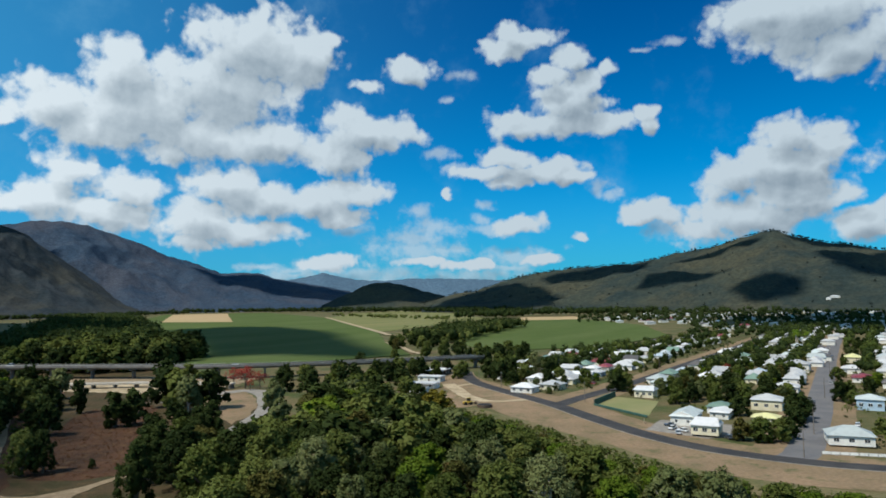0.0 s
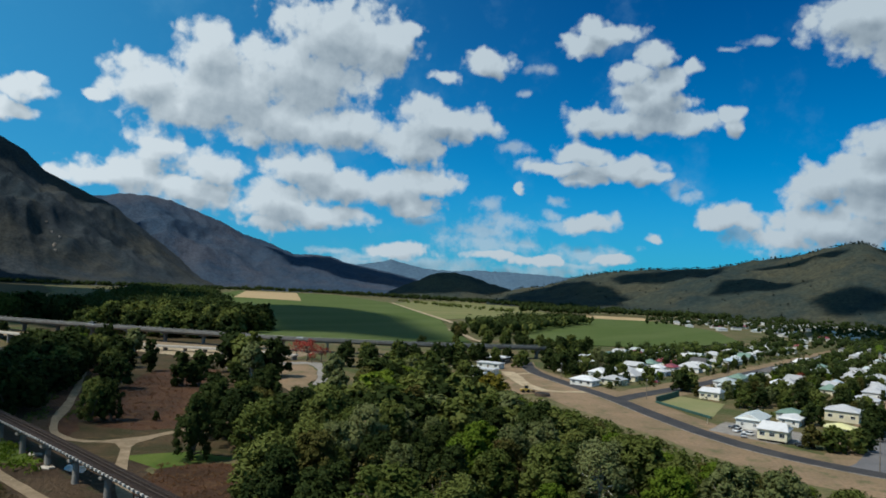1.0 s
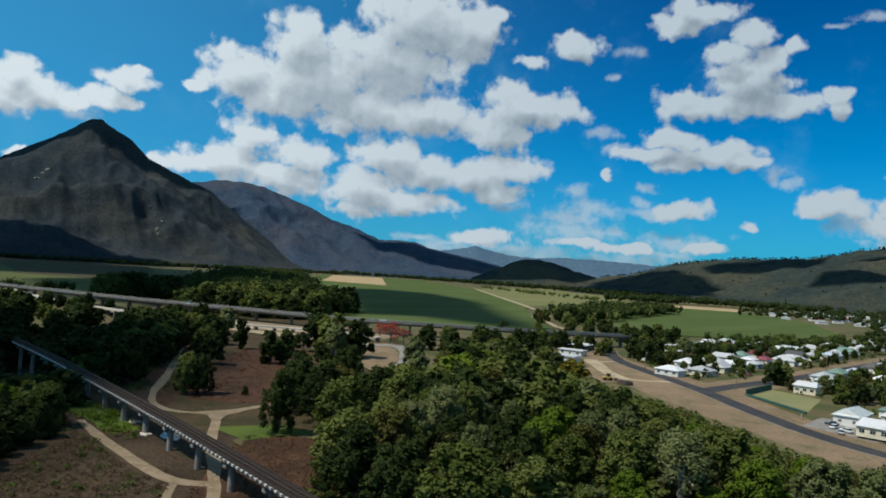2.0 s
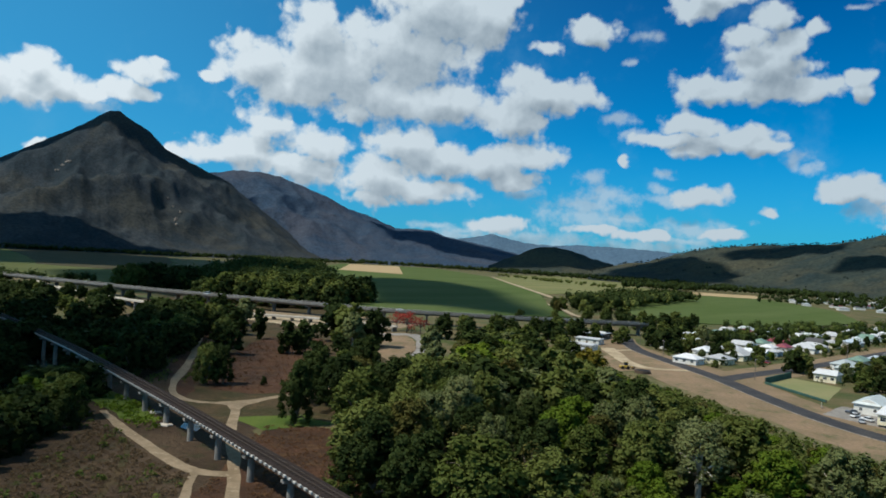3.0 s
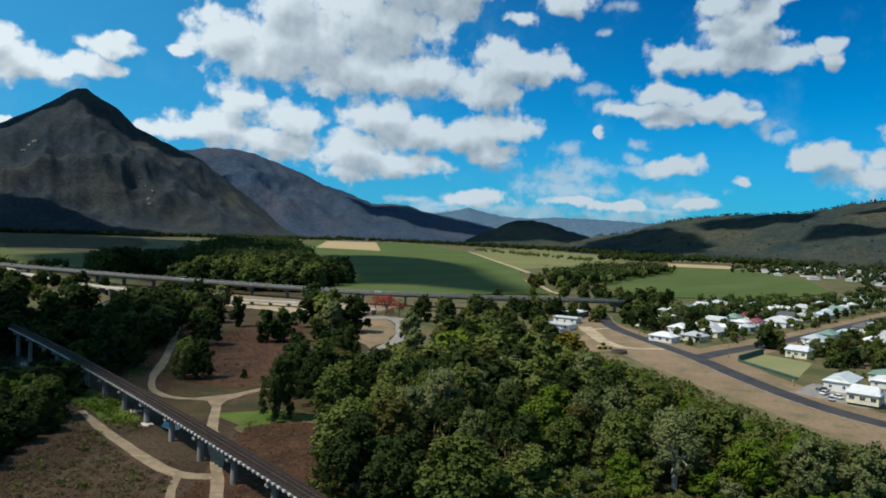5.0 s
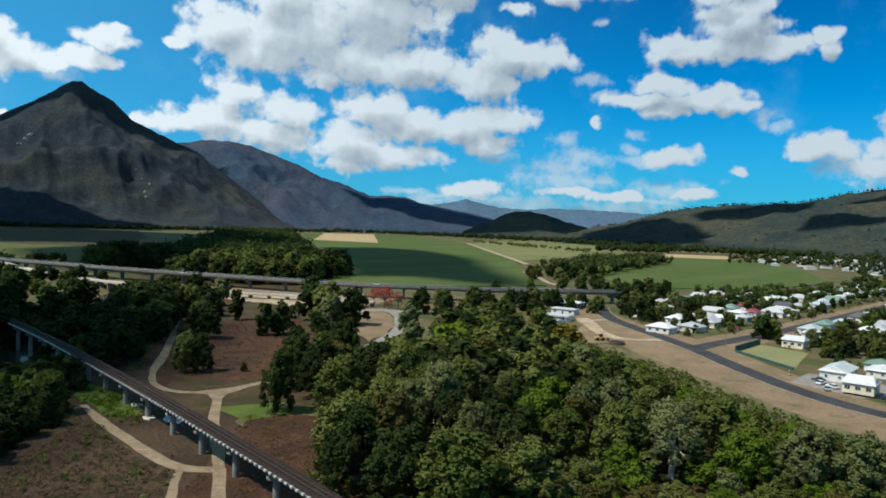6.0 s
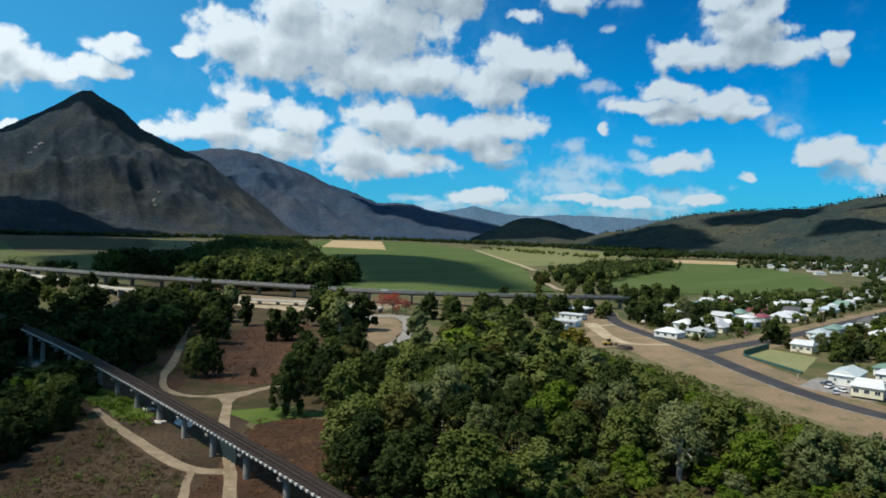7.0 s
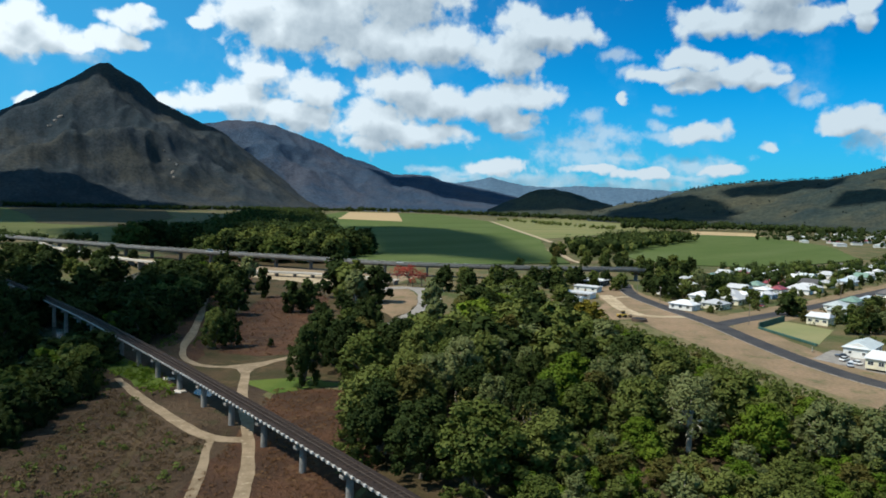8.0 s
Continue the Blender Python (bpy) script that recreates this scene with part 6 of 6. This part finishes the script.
def town():
    rng = random.Random(12)
    side, street = spline(SIDE_ROAD, 6), spline(STREET, 6)
    kept = [(ob.location.x, ob.location.y) for ob in scene.objects if ob.name.split(".")[0] == "house"]
    far, dark, green = [], [], []
    for row, start, end in ((-88, 130, 330), (-66, 70, 420), (-44, 60, 520), (-22, 66, 560), (22, 70, 860), (42, 95, 860), (64, 90, 860), (86, 110, 860), (129, 110, 860), (151, 60, 860), (176, 60, 860), (200, 80, 860), (224, 120, 860), (246, 160, 860), (290, 200, 900), (330, 240, 900)):
        s = start
        while s < end:
            s += rng.uniform(14, 21)
            p = Vector((49, 324)) + U * s + V * (row + rng.uniform(-4, 4))
            if any(math.hypot(p.x - a, p.y - b) < 13 for a, b in kept) or inside(np.array(p.x), np.array(p.y), [(5, 830), (330, 1500), (380, 1180), (285, 850), (150, 665), (30, 690)]):
                continue
            kept.append((p.x, p.y))
            away = math.hypot(p.x, p.y)
            if rng.random() < (0.74 if away < 620 else 0.5):
                w, d, h = rng.uniform(9, 13.5), rng.uniform(7, 10), rng.uniform(2.8, 4.0)
                turn = GRID + rng.choice((0, 90)) + rng.uniform(-4, 4)
                roof = rng.choices(["white", "zinc", "teal", "green", "red", "dark", "blue"], [4, 6, 2.4, 1.6, 0.8, 2.6, 0.7])[0]
                wall = rng.choices(["white", "cream", "blue"], [5, 2, 0.6])[0]
                if away < 620:
                    house(p.x, p.y, w, d, h, turn, roof, wall, rng.choice((1.0, 0.8, 0.3)), rng.uniform(2.0, 3.0), detail=away < 470, group="houses of the back streets")
                else:
                    far.append((p.x, p.y, w, d, h, turn, rng.choices(range(5), [3, 5, 2, 0.5, 2])[0]))
            for _ in range(5):
                q = p + U * rng.uniform(-11, 11) + V * rng.uniform(7.5, 13) * rng.choice((-1, 1))
                if min(to_line(np.array(q.x), np.array(q.y), side), to_line(np.array(q.x), np.array(q.y), street)) < 10 or any(math.hypot(q.x - a, q.y - b) < 7 for a, b in kept):
                    continue
                if away < 470 and rng.random() < 0.5:
                    grow(MIDDLE, rng.choices(["dark", "mid", "gum", "bright", "olive"], [5, 4, 1, 0.7, 0.8])[0], q.x, q.y, rng.uniform(4.5, 10), rng.uniform(0.9, 1.25), "trees of the back streets")
                elif away >= 470 and rng.random() < 0.7:
                    (dark if rng.random() < 0.6 else green).append((q.x, q.y, rng.uniform(5, 11)))
    far_roofs("far_houses", far, M_WHITE_WALL, "pale-roofed houses in the streets farther back")
    thicket("woodland", "dark garden trees in the streets farther back", dark, M_LEAF[0], 56, 28)
    thicket("woodland", "mid-green garden trees in the streets farther back", green, M_LEAF[1], 57, 28)


town()


def garden_trees(corners, count, seed):
    """Fruit and shade trees in the yards between the houses."""
    rng = random.Random(seed)
    spots = [(ob.location.x, ob.location.y, 8.5) for ob in scene.objects if ob.name.split(".")[0] == "house"]
    xs, ys = [c[0] for c in corners], [c[1] for c in corners]
    roads = [spline(r, 6) for r in (MAIN_ROAD, SIDE_ROAD, STREET)]
    for _ in range(5000):
        x, y = rng.uniform(min(xs), max(xs)), rng.uniform(min(ys), max(ys))
        at = (np.array(x), np.array(y))
        if count and inside(*at, corners) and not inside(*at, LAWN) and min(float(to_line(*at, r)) for r in roads) > 9 and all(math.hypot(x - a, y - b) > g for a, b, g in spots):
            count -= 1
            spots.append((x, y, 5.0))
            grow(MIDDLE, rng.choices(["dark", "mid", "gum", "olive", "bright", "tall"], [2.5, 4, 2, 1.2, 1, 0.8])[0], x, y, rng.uniform(3.5, 8), rng.uniform(0.9, 1.3), "garden trees of the town")


garden_trees([(40, 385), (45, 470), (130, 580), (200, 580), (115, 430), (75, 378)], 52, 91)
garden_trees([(100, 345), (190, 490), (280, 590), (290, 520), (195, 380), (140, 295), (116, 300)], 76, 92)
garden_trees([(150, 215), (230, 370), (330, 540), (360, 500), (260, 330), (190, 200)], 56, 93)
garden_trees([(190, 420), (260, 560), (340, 700), (400, 660), (300, 500), (215, 390)], 60, 94)
grow(MIDDLE, "flame", 168, 425, 8, 0.7, "flame trees in the town")


def palm_kind(seed):
    """A slender palm: ringed pale trunk and a mop of drooping fronds."""
    rng = random.Random(seed)
    bm = bmesh.new()
    at = Vector((0, 0, -0.3))
    for k in range(6):
        step = at + Vector((rng.uniform(-0.08, 0.08), rng.uniform(-0.08, 0.08), 1.6))
        tube(bm, at, step, 0.26 - 0.02 * k, 0.24 - 0.02 * k, 8)
        at = step - Vector((0, 0, 0.02))
    trunk = mesh_of("trunk", bm, M_PALE_BARK)
    verts, faces = [], []
    for k in range(18):
        a, droop = 2.399 * k, rng.uniform(0.5, 1.5)
        out, side = Vector((math.cos(a), math.sin(a), 0)), Vector((-math.sin(a), math.cos(a), 0))
        start = len(verts)
        for i in range(6):
            f = i / 5
            p = at + out * 2.9 * f + Vector((0, 0, 1.1 * math.sin(f * 2.2) - droop * 1.7 * f * f))
            wide = 0.42 * math.sin(math.pi * (0.12 + 0.82 * f))
            verts += [p - side * wide - Vector((0, 0, 0.14)), p, p + side * wide - Vector((0, 0, 0.14))]
        for i in range(5):
            for j in (0, 1):
                q = start + 3 * i + j
                faces.append((q, q + 1, q + 4, q + 3))
    return trunk, raw_mesh("crown", np.array([v[:] for v in verts]), faces, M_LEAF[3])


PALMS = [palm_kind(3), palm_kind(4)]
for n, (x, y) in enumerate(((332, 668), (337, 676), (341, 686), (346, 693), (350, 702), (354, 711), (344, 672), (352, 684))):
    plant(PALMS[n % 2], x, y, 11 + n % 3, 1.0, "tall palm with a slender white trunk", "palms beside the street", name="palm_tree")


def far_town():
    """The outer suburbs at the ridge's foot: small pale houses among trees."""
    rng = random.Random(31)
    trees, rows = [], []
    for _ in range(170):
        a, r = radians(rng.uniform(13, 35)), rng.uniform(1000, 1950)
        if a < radians(20) and r < 1250:
            continue
        rows.append((r * math.sin(a), r * math.cos(a), rng.uniform(11, 18), rng.uniform(9, 12), rng.uniform(3, 4.5), rng.uniform(0, 180), rng.choices(range(5), [3, 5, 2, 0.5, 2])[0]))
    for _ in range(1300):
        a, r = radians(rng.uniform(11, 37)), rng.uniform(850, 2050)
        if a < radians(19) and r < 1300:
            continue
        trees.append((r * math.sin(a), r * math.cos(a), rng.uniform(7, 13)))
    far_roofs("far_houses", rows, M_WHITE_WALL, "tiny pale houses of the outer suburbs")
    thicket("woodland", "dark trees scattered through the outer suburbs", trees, M_LEAF[0], 55, 14)


far_town()


weeds("garden_shrubs", "mixed green garden shrubs between the houses", [(40, 350), (30, 440), (60, 520), (260, 760), (420, 700), (170, 230), (140, 215), (112, 240), (150, 310), (100, 300)], 700, 0.9, 2.4, M_LEAF[1], 81)
weeds("garden_shrubs", "dark garden hedges between the houses", [(40, 350), (30, 440), (60, 520), (260, 760), (420, 700), (170, 230), (140, 215), (112, 240), (150, 310), (100, 300)], 500, 0.9, 2.2, M_LEAF[0], 82)


# ---------------------------------------------------------------- vehicles and street furniture
def car_kind(paint, long=4.5, tall=1.45, van=False):
    """Meshes of one car: body, glazed cabin, wheels with rims."""
    bm = bmesh.new()
    box(bm, -long / 2, -0.88, 0.32, long / 2, 0.88, 0.86, 0.12)
    cabin = bmesh.new()
    base, roof = ((-long * 0.34, long * 0.2), (-long * 0.26, long * 0.08)) if not van else ((-long * 0.48, long * 0.36), (-long * 0.47, long * 0.24))
    v = [cabin.verts.new(p) for p in ((base[0], -0.8, 0.86), (base[1], -0.8, 0.86), (base[1], 0.8, 0.86), (base[0], 0.8, 0.86), (roof[0], -0.66, tall - 0.04), (roof[1], -0.66, tall - 0.04), (roof[1], 0.66, tall - 0.04), (roof[0], 0.66, tall - 0.04))]
    for f in ((0, 1, 5, 4), (1, 2, 6, 5), (2, 3, 7, 6), (3, 0, 4, 7), (4, 5, 6, 7)):
        cabin.faces.new([v[k] for k in f])
    lid = bmesh.new()
    box(lid, roof[0] - 0.05, -0.7, tall - 0.04, roof[1] + 0.05, 0.7, tall + 0.03, 0.03)
    wheel = bmesh.new()
    tube(wheel, (0, -0.1, 0), (0, 0.1, 0), 0.33, 0.33, 14)
    rim = bmesh.new()
    tube(rim, (0, -0.12, 0), (0, 0.12, 0), 0.2, 0.2, 10)
    return mesh_of("body", bm, paint), mesh_of("cabin_glass", cabin, M_GLASS), mesh_of("roof", lid, paint), mesh_of("tyre", wheel, M_TYRE), mesh_of("rim", rim, M_BRACKET), long


CARS = {"white": car_kind(M_CAR["white"]), "dark": car_kind(M_CAR["dark"]), "red": car_kind(M_CAR["red"]), "silver": car_kind(M_CAR["silver"]), "van": car_kind(M_CAR["white"], 5.2, 2.1, True)}


def car(kind, x, y, z, turn, where):
    body, cabin, lid, tyre, rim, long = CARS[kind]
    top = new("car")
    top.matrix_basis = pose(x, y, z, 0, 0, turn)
    tagged(top, "%s %s" % ({"white": "white sedan", "dark": "dark sedan", "red": "red hatchback", "silver": "silver sedan", "van": "white van"}[kind], where), "car")
    for name, me in (("body", body), ("cabin_glass", cabin), ("roof", lid)):
        shared(name, me, top, Matrix())
    for a in (-long * 0.31, long * 0.31):
        for b in (-0.8, 0.8):
            wheel = new("wheel")
            wheel.parent = top
            wheel.matrix_basis = pose(a, b, 0.33)
            shared("tyre", tyre, wheel, Matrix())
            shared("rim", rim, wheel, Matrix())


car("white", 82, 262, 0.1, GRID - 10, "parked on the gravel forecourt")
car("white", 84, 257, 0.1, GRID + 60, "parked before the cottage")
car("silver", 81, 253, 0.1, GRID + 20, "parked before the cottage")
car("dark", 83, 268, 0.1, GRID + 100, "parked by the hall")
car("dark", 95, 243, 0.1, GRID + 30, "parked beside the cottage")
car("dark", 163, 318, 0.08, GRID, "driving along the street")
car("silver", 207, 383, 0.08, GRID, "parked along the street")
car("white", 238, 436, 0.08, GRID, "parked along the street")
car("white", 150, 262, 0.03, GRID, "parked on the verge")
car("van", -290, 479, 7.96, 171, "crossing the highway bridge")
car("dark", -480, 524, 7.96, 158, "crossing the highway bridge")
car("white", -135, 462, 7.96, 5, "crossing the highway bridge")
car("white", 98, 398, 0.1, GRID, "parked on the side road")
car("red", 82, 398, 0.05, GRID + 90, "parked in a driveway")
car("white", -112, 360, 0.07, 40, "parked in the gravel turning circle")
car("silver", -58, 332, 0.1, 10, "parked among the trees")


def loader():
    """A yellow wheel loader in the depot yard."""
    top = tagged(new("wheel_loader"), "yellow wheel loader parked in the depot yard", "loader")
    top.matrix_basis = pose(10, 330, 0.05, 0, 0, 20)
    part("chassis", box(bmesh.new(), -2.6, -0.9, 0.7, 1.6, 0.9, 1.7, 0.12), M_CAR["yellow"], top)
    part("cab", box(bmesh.new(), -0.6, -0.75, 1.7, 0.9, 0.75, 3.1, 0.1), M_GLASS, top)
    part("cab_roof", box(bmesh.new(), -0.75, -0.85, 3.1, 1.0, 0.85, 3.25, 0.04), M_CAR["yellow"], top)
    part("boom", box(bmesh.new(), 1.4, -0.5, 1.0, 3.2, 0.5, 1.3, 0.05), M_CAR["yellow"], top)
    part("bucket", box(bmesh.new(), 3.1, -1.3, 0.2, 4.0, 1.3, 1.2, 0.15), M_STEEL, top)
    for a in (-1.7, 0.9):
        for b in (-1.0, 1.0):
            part("tyre", tube(bmesh.new(), (a, b - 0.25, 0.7), (a, b + 0.25, 0.7), 0.7, 0.7, 16), M_TYRE, top)


loader()


def tank():
    """A dark open-topped round trough beside the yard."""
    top = tagged(new("water_trough"), "dark round trough beside the yard", "trough")
    top.matrix_basis = pose(17, 322, 0)
    bm = bmesh.new()
    tube(bm, (0, 0, -0.1), (0, 0, 1.3), 3.4, 3.4, 28)
    part("drum", bm, M_STEEL, top)
    part("lining", tube(bmesh.new(), (0, 0, 1.304), (0, 0, 1.31), 3.0, 3.0, 28), M_TYRE, top, "dark rubber lining")


tank()


def power_pole(x, y, h=10.0, turn=0.0):
    top = tagged(new("power_pole"), "slender grey timber power pole with a crossarm", "pole", "power poles along the roads")
    top.matrix_basis = pose(x, y, 0, 0, 0, turn)
    part("pole", tube(bmesh.new(), (0, 0, -0.3), (0, 0, h), 0.17, 0.11, 10), M_TIMBER, top)
    part("crossarm", box(bmesh.new(), -1.2, -0.06, h - 0.9, 1.2, 0.06, h - 0.76, 0.02), M_TIMBER, top)
    for a in (-1.05, -0.4, 0.4, 1.05):
        part("insulator", tube(bmesh.new(), (a, 0, h - 0.76), (a, 0, h - 0.58), 0.05, 0.035, 8), M_TRIM, top)


for x, y, turn in ((105, 213, 150), (127, 249, 60), (64, 331, 60), (97, 386, 60), (132, 438, 60), (30, 384, 110), (20, 420, 100), (176, 332, 60), (228, 422, 60), (280, 515, 60)):
    power_pole(x, y, 9.5, turn)


def fence(name, a, b, height, mat, label, category, thick=0.5):
    """A run of posts with panels between them."""
    top = tagged(new(name), label, category)
    a, b = Vector(a), Vector(b)
    long, turn = (b - a).length, math.degrees(math.atan2(b.y - a.y, b.x - a.x))
    top.matrix_basis = pose(a.x, a.y, 0, 0, 0, turn)
    n = max(2, round(long / 2.6))
    bm = bmesh.new()
    box(bm, -0.06, -0.06, -0.2, 0.06, 0.06, height + 0.1)
    post = mesh_of("post", bm, M_TIMBER)
    bm = bmesh.new()
    box(bm, 0.08, -thick / 2, 0.12, long / n - 0.08, thick / 2, height, 0.03)
    panel = mesh_of("panel", bm, mat)
    for k in range(n + 1):
        shared("post", post, top, pose(long / n * k, 0, 0))
        if k < n:
            shared("panel", panel, top, pose(long / n * k, 0, 0))


M_SHADE = surface("green_shade_cloth", (0.035, 0.085, 0.070), (0.05, 0.11, 0.09), 0.4, bump=0.1)
fence("screen_fence", (66.5, 322.5), (82.5, 349), 2.6, M_SHADE, "dark green shade-cloth screen round the lawn", "fence", 0.6)
fence("screen_fence", (66.5, 321.5), (80, 287), 1.0, M_SHADE, "low dark green screen along the lawn", "fence", 0.9)
fence("picket_fence", (113, 218), (139, 209), 1.0, M_TRIM, "low white front fence", "fence", 0.08)
fence("picket_fence", (140, 209), (160, 203), 1.0, M_TRIM, "low white front fence", "fence", 0.08)


def sign(x, y, w, h, turn, label):
    top = tagged(new("sign"), label, "sign")
    top.matrix_basis = pose(x, y, 0, 0, 0, turn)
    part("board", box(bmesh.new(), -w / 2, -0.04, 0.6, w / 2, 0.04, 0.6 + h, 0.01), M_CREAM_WALL, top)
    for a in (-w / 2 + 0.1, w / 2 - 0.1):
        part("post", box(bmesh.new(), a - 0.05, 0.045, -0.2, a + 0.05, 0.13, 0.6 + h), M_TIMBER, top)


sign(75, 274, 2.2, 1.5, 70, "cream notice board beside the road")


def rubble(x, y):
    """Tipped pale slabs by the bridge piers, standing in for a small pale-roofed structure."""
    top = tagged(new("pale_slabs"), "pale slabs standing in for a small pale-roofed structure under the bridge", "rubble")
    top.matrix_basis = pose(x, y, 0)
    for k, (a, b, s, r) in enumerate(((0, 0, 1.1, 15), (1.0, 0.5, 0.8, 60), (-0.7, 0.9, 0.6, 120))):
        bm = bmesh.new()
        box(bm, -s, -s * 0.7, 0, s, s * 0.7, 0.35, 0.08)
        ob = part("slab", bm, M_PALE, top)
        ob.matrix_basis = pose(a, b, 0.1 + 0.05 * k, 8, 6, r)


rubble(-103, 156)
rubble(-113, 166)
patch("pool", [(-101, 161), (-96, 160), (-93, 155), (-97, 155), (-99, 157)], 0, M_WATER, "small dark pool beneath the rail bridge", "water", 0.6, 0.06, 42, 2.0)


ribbon("ditch", [(-103, 143), (-93, 128), (-84, 110), (-78, 92)], [0.6, 1.4, 1.6, 1.2], 0.075, M_FLOOR, 0.3, "shallow dark rut across the scrub", "ditch", step=2.0, seed=41)


def rock_faces():
    """Pale bare slabs let into the side of the peak."""
    side = bpy.data.objects["mountain_peak"].data
    skin = BVHTree.FromPolygons([v.co for v in side.vertices], [tuple(p.vertices) for p in side.polygons])
    for k, (az, el, wide, tall) in enumerate(((-41.3, 5.3, 17, 6), (-41.6, 5.0, 12, 5), (-41.95, 4.6, 11, 5), (-33.9, 1.7, 6, 15), (-34.5, 3.3, 5, 4), (-33.6, 2.3, 4, 7), (-33.8, 1.3, 4, 6), (-34.1, 2.6, 4, 5))):
        a, e = radians(az), radians(el)
        spot, normal, *_ = skin.ray_cast(Vector((0, 0, 50)), Vector((math.sin(a) * math.cos(e), math.cos(a) * math.cos(e), math.sin(e))))
        if spot is None:
            continue
        bm = bmesh.new()
        bmesh.ops.create_icosphere(bm, subdivisions=3, radius=1.0)
        for v in bm.verts:
            q = 1 + 0.7 * noise.fractal(v.co * 1.9 + Vector((k * 5.0, 0, 0)), 1.0, 2.0, 4)
            v.co = Vector((v.co.x * wide * q, v.co.y * tall * q, v.co.z * 5 * q))
        ob = new("rock_face", mesh_of("rock_face", bm, M_ROCK))
        ob.matrix_basis = Matrix.Translation(spot) @ (-normal if normal.z < 0 else normal).to_track_quat("Z", "Y").to_matrix().to_4x4()
        tagged(ob, "pale bare granite slab on the mountain side", "rock", "rock slabs on the peak")


rock_faces()


def hillside_houses():
    """Pale houses up on the foot of the ridge."""
    side = bpy.data.objects["mountain_east"].data
    skin = BVHTree.FromPolygons([v.co for v in side.vertices], [tuple(p.vertices) for p in side.polygons])
    rng = random.Random(77)
    rows = [(29.15, -0.42, 22), (28.75, -0.55, 11)]
    for az, el, wide in rows:
        a, e = radians(az), radians(el)
        spot, *_ = skin.ray_cast(Vector((0, 0, 50)), Vector((math.sin(a) * math.cos(e), math.cos(a) * math.cos(e), math.sin(e))))
        if spot:
            top = house(spot.x, spot.y, wide, wide * 0.6, 5.0, -az + rng.uniform(-20, 20), "white", "white", 1.0, 2.2, detail=False, stilts=1.5, group="houses on the hillside")
            top.location.z = spot.z - 0.6


hillside_houses()
